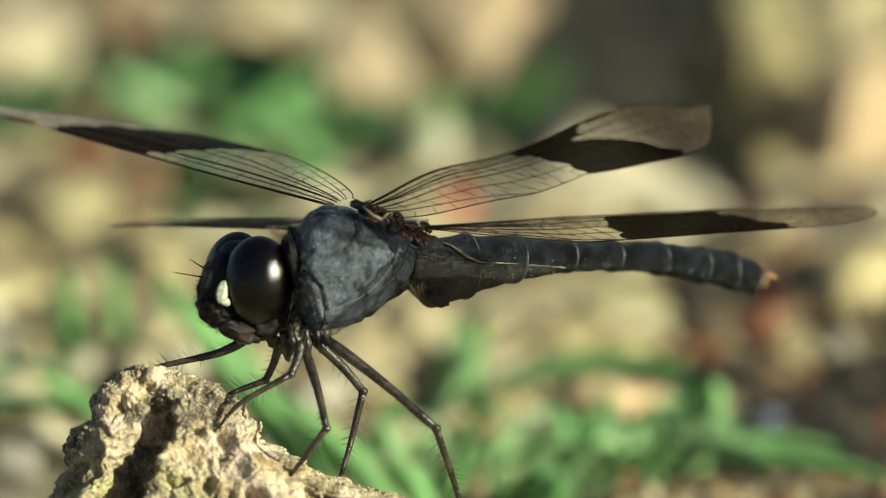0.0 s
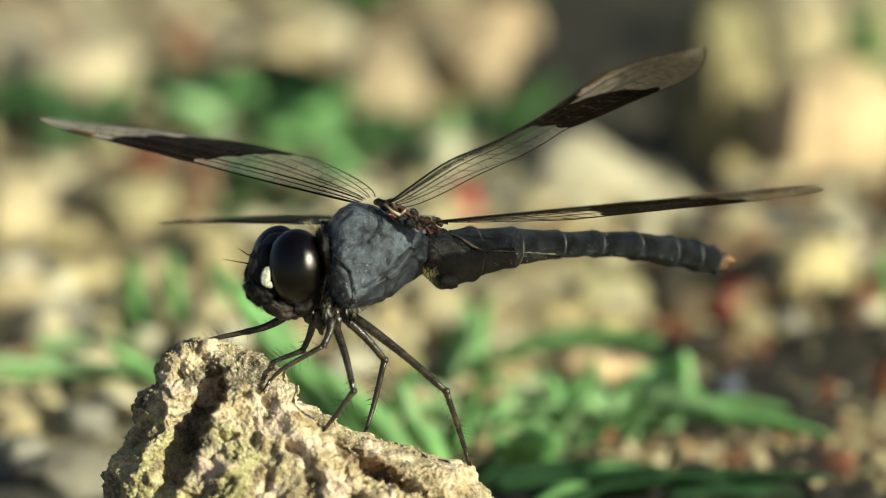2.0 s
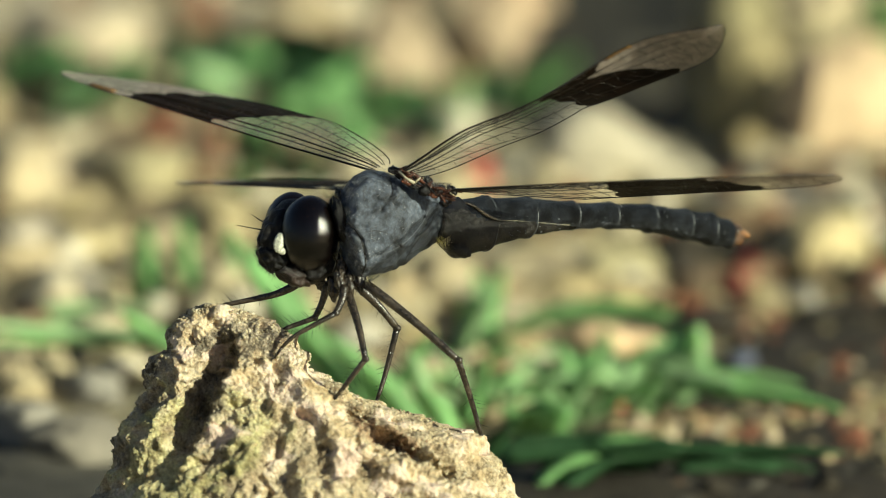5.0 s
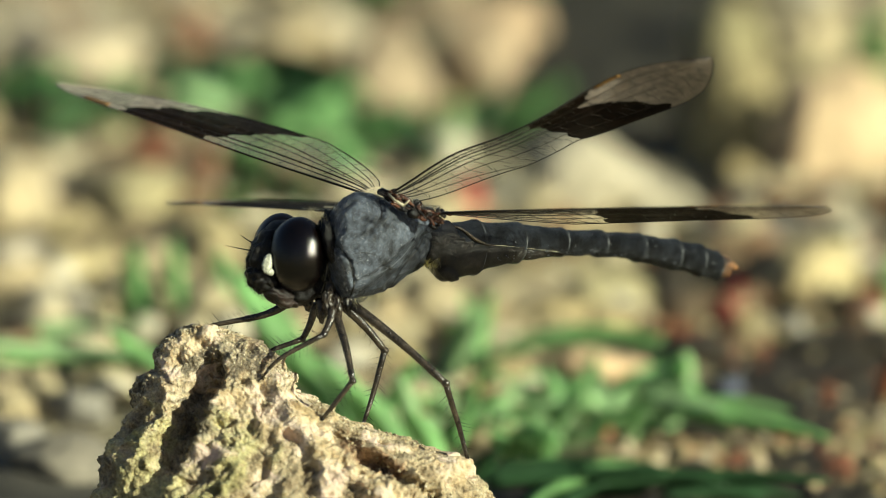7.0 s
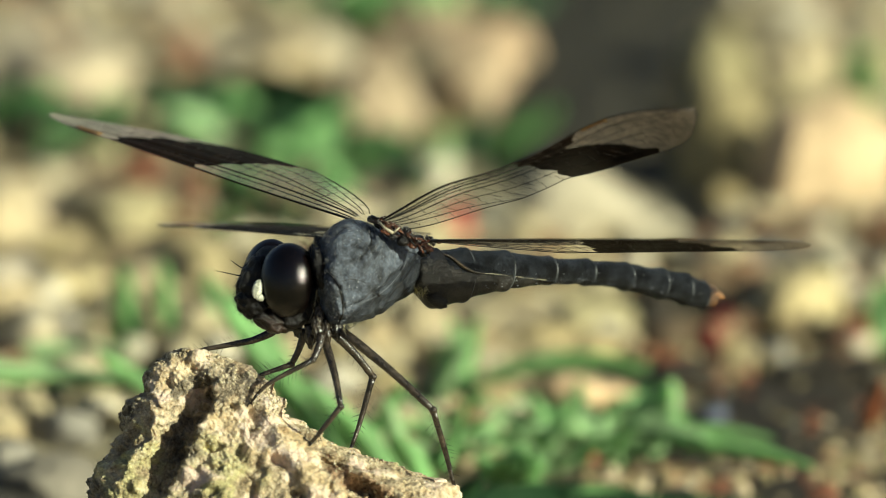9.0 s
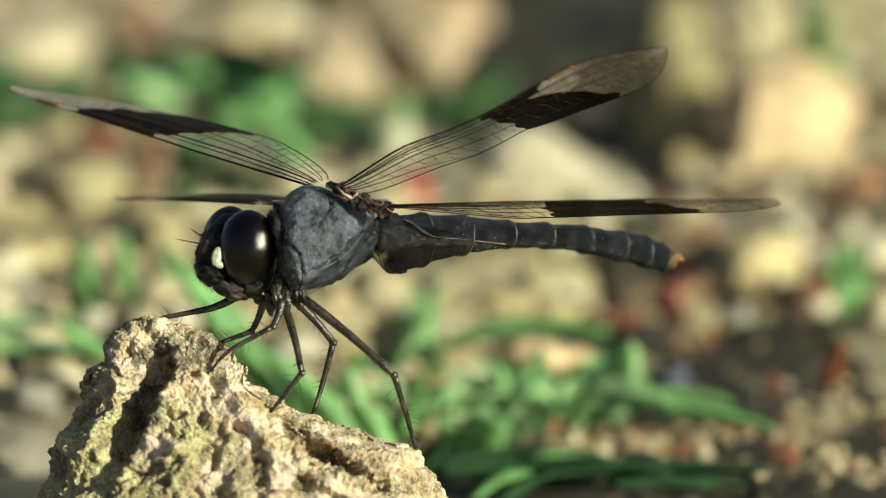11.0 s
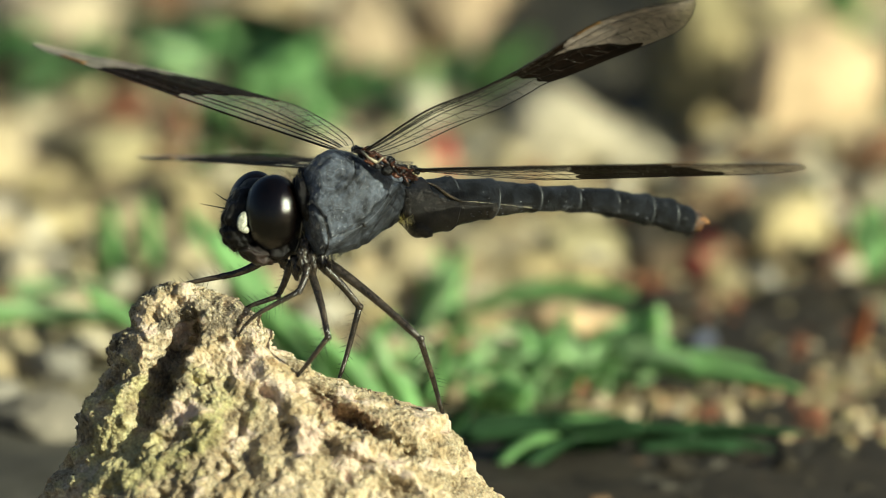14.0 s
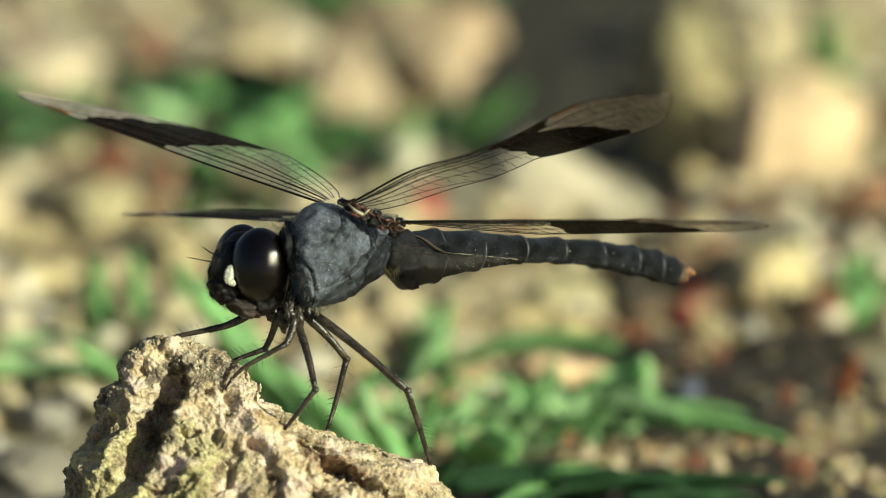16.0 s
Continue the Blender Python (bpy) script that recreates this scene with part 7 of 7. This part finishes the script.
blade(-2.6, 119.0, 0.0, -1.4, 119.6, 2.7, 2.2, 0.0, "leaf")
blade(-3.8, 120.4, 0.0, -2.6, 121.0, 2.7, 2.2, 0.0, "dim")
blade(-0.7, 117.6, 0.0, -2.0, 118.3, 2.7, 1.8, 0.0, "dim")
blade(-1.3, 112.1, 0.0, 0.5, 112.6, 2.1, 1.6, 0.0, "dim")
blade(4.7, 35.2, 0.0, 8.3, 35.7, 2.1, 1.3, 0.0, "leaf")
blade(5.9, 34.5, 0.0, 9.0, 34.9, 1.9, 1.0, 0.0, "dim")
blade(7.5, 38.2, 0.0, 12.5, 38.5, 1.1, 1.2, 0.0, "dim")
blade(11.3, 38.2, 0.0, 17.2, 38.3, 0.4, 1.1, 0.0, "dim")
blade(6.7, 41.8, 0.0, 10.5, 42.1, 1.3, 1.0, 0.0, "leaf")
blade(14.0, 38.7, 0.0, 19.0, 38.7, 0.4, 0.9, 0.0, "dim")
scrap(1.8, 102.7, 1.8, 2.7, 128, "red")
scrap(15.2, 79.0, 1.3, 1.7, 38, "crimson")
scrap(15.9, 83.0, 1.3, 1.7, 97, "crimson")
scrap(12.6, 75.8, 1.3, 1.1, 8, "rust")
scrap(17.2, 67.6, 0.8, 0.8, 101, "rust")
scrap(6.8, 65.2, 0.9, 1.0, 35, "rust")
scrap(20.5, 59.2, 1.0, 1.0, 73, "rust")
scrap(-13.6, 144.9, 1.7, 1.1, 106, "red")
scrap(-17.1, 130.1, 2.3, 1.1, 123, "crimson")
scrap(-17.6, 130.8, 1.4, 1.1, 46, "rust")
scrap(22.9, 81.6, 1.4, 1.4, 170, "rust")
scrap(-15.2, 113.3, 2.6, 1.7, 162, "rust")
scrap(9.0, 53.1, 0.9, 0.7, 157, "red")
stone(-10.5, 105.9, 1.8, 1.7, 1.5, -24, "brown")
stone(-8.0, 110.6, 1.8, 1.7, 1.2, 2, "brown")
stone(-20.2, 126.6, 2.1, 2.0, 1.2, 1, "brown")
stone(-5.6, 106.5, 1.8, 1.7, 1.2, 3, "brown")
stone(-17.9, 114.6, 1.5, 1.4, 1.2, -14, "brown")


def build_gravel():
    """Loose gravel over the soil around, too small to count."""
    rng = random.Random(12)
    verts, faces = [], []
    base = bmesh.new()
    bmesh.ops.create_icosphere(base, subdivisions=1, radius=1.0)
    bv = [v.co.copy() for v in base.verts]
    bf = [[v.index for v in f.verts] for f in base.faces]
    base.free()
    for i in range(10600):
        x, y = rng.uniform(-48, 54), rng.uniform(8, 260)
        if x > 5 and y < 78:
            continue
        if i > 9600:
            x, y = rng.uniform(-150, 150), rng.uniform(-120, 260)
            if abs(x) < 40 and y < 20:
                continue
        if 1 < x < 16 and 107 < y < 252 or x > 5 and y < 78 or x > 0 and y < 52:
            continue
        if -30 < x < -14 and y < 60:
            continue
        r = rng.uniform(0.3, 1.3) * (1.5 if rng.random() < 0.15 else 1)
        turn = Euler((rng.uniform(0, 6), rng.uniform(0, 6), rng.uniform(0, 6))).to_matrix()
        n0 = len(verts)
        for v in bv:
            q = turn @ (v * (1 + 0.3 * rng.uniform(-1, 1)))
            verts.append(((x + q.x * r) * MM, (y + q.y * r) * MM, (r * 0.3 + q.z * r * 0.7) * MM))
        faces += [[n0 + k for k in f] for f in bf]
    me = bpy.data.meshes.new("gravel")
    me.from_pydata(verts, [], faces)
    m, nt, b = material("gravel", (0.3, 0.24, 0.15), 0.85, 0.3)
    g = nt.nodes.new("ShaderNodeNewGeometry")
    nt.links.new(ramp(nt, g.outputs["Random Per Island"], [(0.0, (0.06, 0.045, 0.03)), (0.14, (0.17, 0.11, 0.06)), (0.21, (0.28, 0.13, 0.07)), (0.26, (0.30, 0.245, 0.145)), (0.7, (0.46, 0.38, 0.23)), (1.0, (0.56, 0.50, 0.38))]), b.inputs["Base Color"])
    me.materials.append(m)
    me.polygons.foreach_set("use_smooth", [True] * len(me.polygons))
    tagged(new("gravel", me), "loose tan and brown gravel on the soil", "gravel", kind="stuff")


def scatter_bits(seed, count, x0, x1, y0, y1, kinds):
    """A loose clump of coarse grit (mm), thicker towards its middle."""
    rng = random.Random(seed)
    for _ in range(count):
        u, v = (rng.random() + rng.random()) / 2, (rng.random() + rng.random()) / 2
        wide = rng.uniform(0.35, 1.05)
        stone(x0 + (x1 - x0) * u, y0 + (y1 - y0) * v, wide, wide * rng.uniform(0.7, 1.0), wide * rng.uniform(0.6, 1.0), rng.uniform(0, 180), rng.choice(kinds))


GRIT = ("tan", "cream", "pale", "olive", "pale", "tan", "brown", "rust")
scatter_bits(51, 270, 19.0, 26.5, 38.0, 66.0, GRIT)
scatter_bits(54, 130, 20.0, 27.0, 40.0, 62.0, ("cream", "tan", "cream", "pale", "olive"))
scatter_bits(52, 260, 8.0, 20.0, 44.0, 54.0, GRIT)
scatter_bits(53, 60, 11.0, 24.0, 60.0, 90.0, ("brown", "rust", "grey", "tan", "shade"))
build_gravel()
build_pebbles()


# ---------------------------------------------------------------- what moves
def tail(t, up, side=0.0):
    return (t, pose(*(TAIL_BASE * MM), 0, up, side))


def motions():
    walk(left_fore, (
        (0, pose(0.00333, -0.00160, 0.01054, 168.5, -14.4, -40.2)),
        (0.5, pose(0.00333, -0.00160, 0.01054, 176.9, -21.7, -33.7)),
        (1, pose(0.00333, -0.00160, 0.01054, 172.4, -26.8, -27.7)),
        (1.3, pose(0.00333, -0.00160, 0.01054, 172.4, -26.8, -27.7)),
        (1.5, pose(0.00333, -0.00160, 0.01054, -178.2, -35.6, -20.7)),
        (1.7, pose(0.00333, -0.00160, 0.01054, 179.4, -26.0, -26.5)),
        (2, pose(0.00333, -0.00160, 0.01054, 179.4, -26.0, -26.5)),
        (2.5, pose(0.00333, -0.00160, 0.01054, -178.0, -25.5, -26.8)),
        (3, pose(0.00333, -0.00160, 0.01054, 173.2, -20.5, -31.1)),
        (3.5, pose(0.00333, -0.00160, 0.01054, 174.1, -23.7, -28.8)),
        (4, pose(0.00333, -0.00160, 0.01054, 175.8, -25.0, -27.1)),
        (6.5, pose(0.00333, -0.00160, 0.01054, 172.1, -23.9, -27.1)),
        (7, pose(0.00333, -0.00160, 0.01054, 171.2, -23.7, -28.4)),
        (8, pose(0.00333, -0.00160, 0.01054, 172.1, -23.3, -28.7)),
        (8.5, pose(0.00333, -0.00160, 0.01054, 172.7, -23.8, -27.5)),
        (9, pose(0.00333, -0.00160, 0.01054, 171.7, -20.7, -31.9)),
        (12, pose(0.00333, -0.00160, 0.01054, 171.8, -25.7, -22.1)),
        (12.5, pose(0.00333, -0.00160, 0.01054, 171.2, -24.5, -24.9)),
        (13, pose(0.00333, -0.00160, 0.01054, 176.0, -26.4, -20.9)),
        (13.5, pose(0.00333, -0.00160, 0.01054, 178.9, -26.2, -21.5)),
        (14.5, pose(0.00333, -0.00160, 0.01054, 173.4, -26.0, -21.8)),
        (14.8, pose(0.00333, -0.00160, 0.01054, -176.5, -30.1, -24.5)),
        (15, pose(0.00333, -0.00160, 0.01054, -179.8, -24.6, -24.2)),
        (15.5, pose(0.00333, -0.00160, 0.01054, 178.4, -24.8, -25.6)),
        (16, pose(0.00333, -0.00160, 0.01054, 173.6, -19.0, -30.3)),
    ))
    walk(right_fore, (
        (0, pose(0.00173, 0.00160, 0.01054, -7.8, -13.3, 136.2)),
        (0.5, pose(0.00173, 0.00160, 0.01054, -9.3, -13.6, 138.2)),
        (1, pose(0.00173, 0.00160, 0.01054, -10.5, -14.0, 138.2)),
        (1.5, pose(0.00173, 0.00160, 0.01054, -12.2, -12.6, 136.1)),
        (2, pose(0.00173, 0.00160, 0.01054, -10.4, -13.1, 139.9)),
        (2.5, pose(0.00173, 0.00160, 0.01054, -10.3, -13.9, 138.8)),
        (3, pose(0.00173, 0.00160, 0.01054, -10.1, -15.5, 138.0)),
        (3.5, pose(0.00173, 0.00160, 0.01054, -10.0, -13.8, 138.9)),
        (6.5, pose(0.00173, 0.00160, 0.01054, -11.3, -15.5, 138.4)),
        (7, pose(0.00173, 0.00160, 0.01054, -10.8, -15.5, 138.2)),
        (8, pose(0.00173, 0.00160, 0.01054, -9.2, -14.1, 138.2)),
        (8.5, pose(0.00173, 0.00160, 0.01054, -9.2, -15.7, 138.1)),
        (9, pose(0.00173, 0.00160, 0.01054, -9.6, -14.6, 138.1)),
        (12, pose(0.00173, 0.00160, 0.01054, -8.9, -14.1, 136.9)),
        (12.5, pose(0.00173, 0.00160, 0.01054, -7.5, -14.7, 137.9)),
        (13, pose(0.00173, 0.00160, 0.01054, -12.3, -16.1, 136.4)),
        (13.5, pose(0.00173, 0.00160, 0.01054, -4.0, -16.0, 136.9)),
        (14.5, pose(0.00173, 0.00160, 0.01054, -7.4, -15.5, 138.0)),
        (14.8, pose(0.00173, 0.00160, 0.01054, -7.9, -16.1, 137.4)),
        (15, pose(0.00173, 0.00160, 0.01054, -9.2, -14.8, 138.3)),
        (15.5, pose(0.00173, 0.00160, 0.01054, -7.9, -13.6, 137.7)),
        (16, pose(0.00173, 0.00160, 0.01054, -8.0, -16.4, 138.2)),
    ))
    walk(left_hind, (
        (0, pose(0.00581, -0.00140, 0.00957, 171.4, -2.0, -28.5)),
        (0.5, pose(0.00581, -0.00140, 0.00957, 170.8, -3.2, -27.4)),
        (1, pose(0.00581, -0.00140, 0.00957, -179.9, -4.3, -30.5)),
        (1.3, pose(0.00581, -0.00140, 0.00957, -179.9, -4.3, -30.5)),
        (1.5, pose(0.00581, -0.00140, 0.00957, -177.2, -8.6, -28.8)),
        (1.7, pose(0.00581, -0.00140, 0.00957, 177.0, -4.3, -25.8)),
        (2, pose(0.00581, -0.00140, 0.00957, 177.0, -4.3, -25.8)),
        (2.5, pose(0.00581, -0.00140, 0.00957, 175.3, -3.2, -25.3)),
        (3, pose(0.00581, -0.00140, 0.00957, 174.6, -1.2, -27.0)),
        (3.5, pose(0.00581, -0.00140, 0.00957, 173.2, -1.6, -25.9)),
        (6.5, pose(0.00581, -0.00140, 0.00957, 174.6, -2.6, -24.9)),
        (7, pose(0.00581, -0.00140, 0.00957, 174.2, -1.6, -24.8)),
        (8, pose(0.00581, -0.00140, 0.00957, 169.9, -1.7, -24.5)),
        (8.5, pose(0.00581, -0.00140, 0.00957, 173.7, -2.3, -23.3)),
        (9, pose(0.00581, -0.00140, 0.00957, 174.7, -1.2, -28.1)),
        (12, pose(0.00581, -0.00140, 0.00957, 172.8, -1.6, -22.1)),
        (12.5, pose(0.00581, -0.00140, 0.00957, 172.8, -0.8, -24.1)),
        (13, pose(0.00581, -0.00140, 0.00957, 174.6, -1.7, -24.6)),
        (13.5, pose(0.00581, -0.00140, 0.00957, 176.4, -1.6, -23.0)),
        (14.5, pose(0.00581, -0.00140, 0.00957, 172.6, -0.7, -24.6)),
        (14.8, pose(0.00581, -0.00140, 0.00957, 179.9, -5.7, -24.9)),
        (15, pose(0.00581, -0.00140, 0.00957, 175.1, -1.0, -23.1)),
        (15.5, pose(0.00581, -0.00140, 0.00957, 174.6, -2.0, -22.7)),
        (16, pose(0.00581, -0.00140, 0.00957, 173.9, -0.0, -31.9)),
    ))
    walk(right_hind, (
        (0, pose(0.00381, 0.00140, 0.00946, -3.1, -1.5, 124.8)),
        (0.5, pose(0.00381, 0.00140, 0.00946, -3.2, -1.5, 125.4)),
        (1, pose(0.00381, 0.00140, 0.00946, -3.2, -1.5, 125.5)),
        (1.5, pose(0.00381, 0.00140, 0.00946, -3.1, -1.1, 124.4)),
        (2, pose(0.00381, 0.00140, 0.00946, -3.2, -1.2, 126.6)),
        (2.5, pose(0.00381, 0.00140, 0.00946, -3.2, -1.5, 126.7)),
        (3, pose(0.00381, 0.00140, 0.00946, -3.2, -3.1, 126.1)),
        (3.5, pose(0.00381, 0.00140, 0.00946, -3.2, -1.3, 126.7)),
        (6.5, pose(0.00381, 0.00140, 0.00946, -3.2, -2.4, 125.3)),
        (7, pose(0.00381, 0.00140, 0.00946, -3.2, -1.9, 125.9)),
        (8, pose(0.00381, 0.00140, 0.00946, -3.2, -1.0, 126.4)),
        (8.5, pose(0.00381, 0.00140, 0.00946, -3.2, -2.2, 125.6)),
        (9, pose(0.00381, 0.00140, 0.00946, -3.2, -2.2, 125.8)),
        (12, pose(0.00381, 0.00140, 0.00946, -3.2, -1.4, 126.1)),
        (12.5, pose(0.00381, 0.00140, 0.00946, -3.2, -1.7, 126.0)),
        (13, pose(0.00381, 0.00140, 0.00946, -3.2, -2.7, 125.6)),
        (13.5, pose(0.00381, 0.00140, 0.00946, -3.2, -2.8, 126.0)),
        (14.5, pose(0.00381, 0.00140, 0.00946, -3.2, -2.1, 126.6)),
        (14.8, pose(0.00381, 0.00140, 0.00946, -3.2, -2.5, 125.6)),
        (15, pose(0.00381, 0.00140, 0.00946, -3.2, -2.3, 126.5)),
        (15.5, pose(0.00381, 0.00140, 0.00946, -3.2, -1.4, 126.9)),
        (16, pose(0.00381, 0.00140, 0.00946, -3.2, -2.1, 126.8)),
    ))
    walk(abdomen, (
        tail(0, 0.00),
        tail(0.5, 0.23),
        tail(1, -0.79),
        tail(1.5, -2.16),
        tail(2, -0.68),
        tail(2.5, -1.13),
        tail(3, -0.34),
        tail(3.5, 0.00),
        tail(4, -0.45),
        tail(6.5, 0.45),
        tail(7.5, 0.91),
        tail(8, 0.34),
        tail(9, 0.68),
        tail(11.3, 0.79),
        tail(12, 1.02),
        tail(13, 0.45),
        tail(13.5, 0.91),
        tail(14.5, 0.57),
        tail(15, 0.34),
        tail(15.5, 0.34),
        tail(16, 1.02),
    ))


motions()
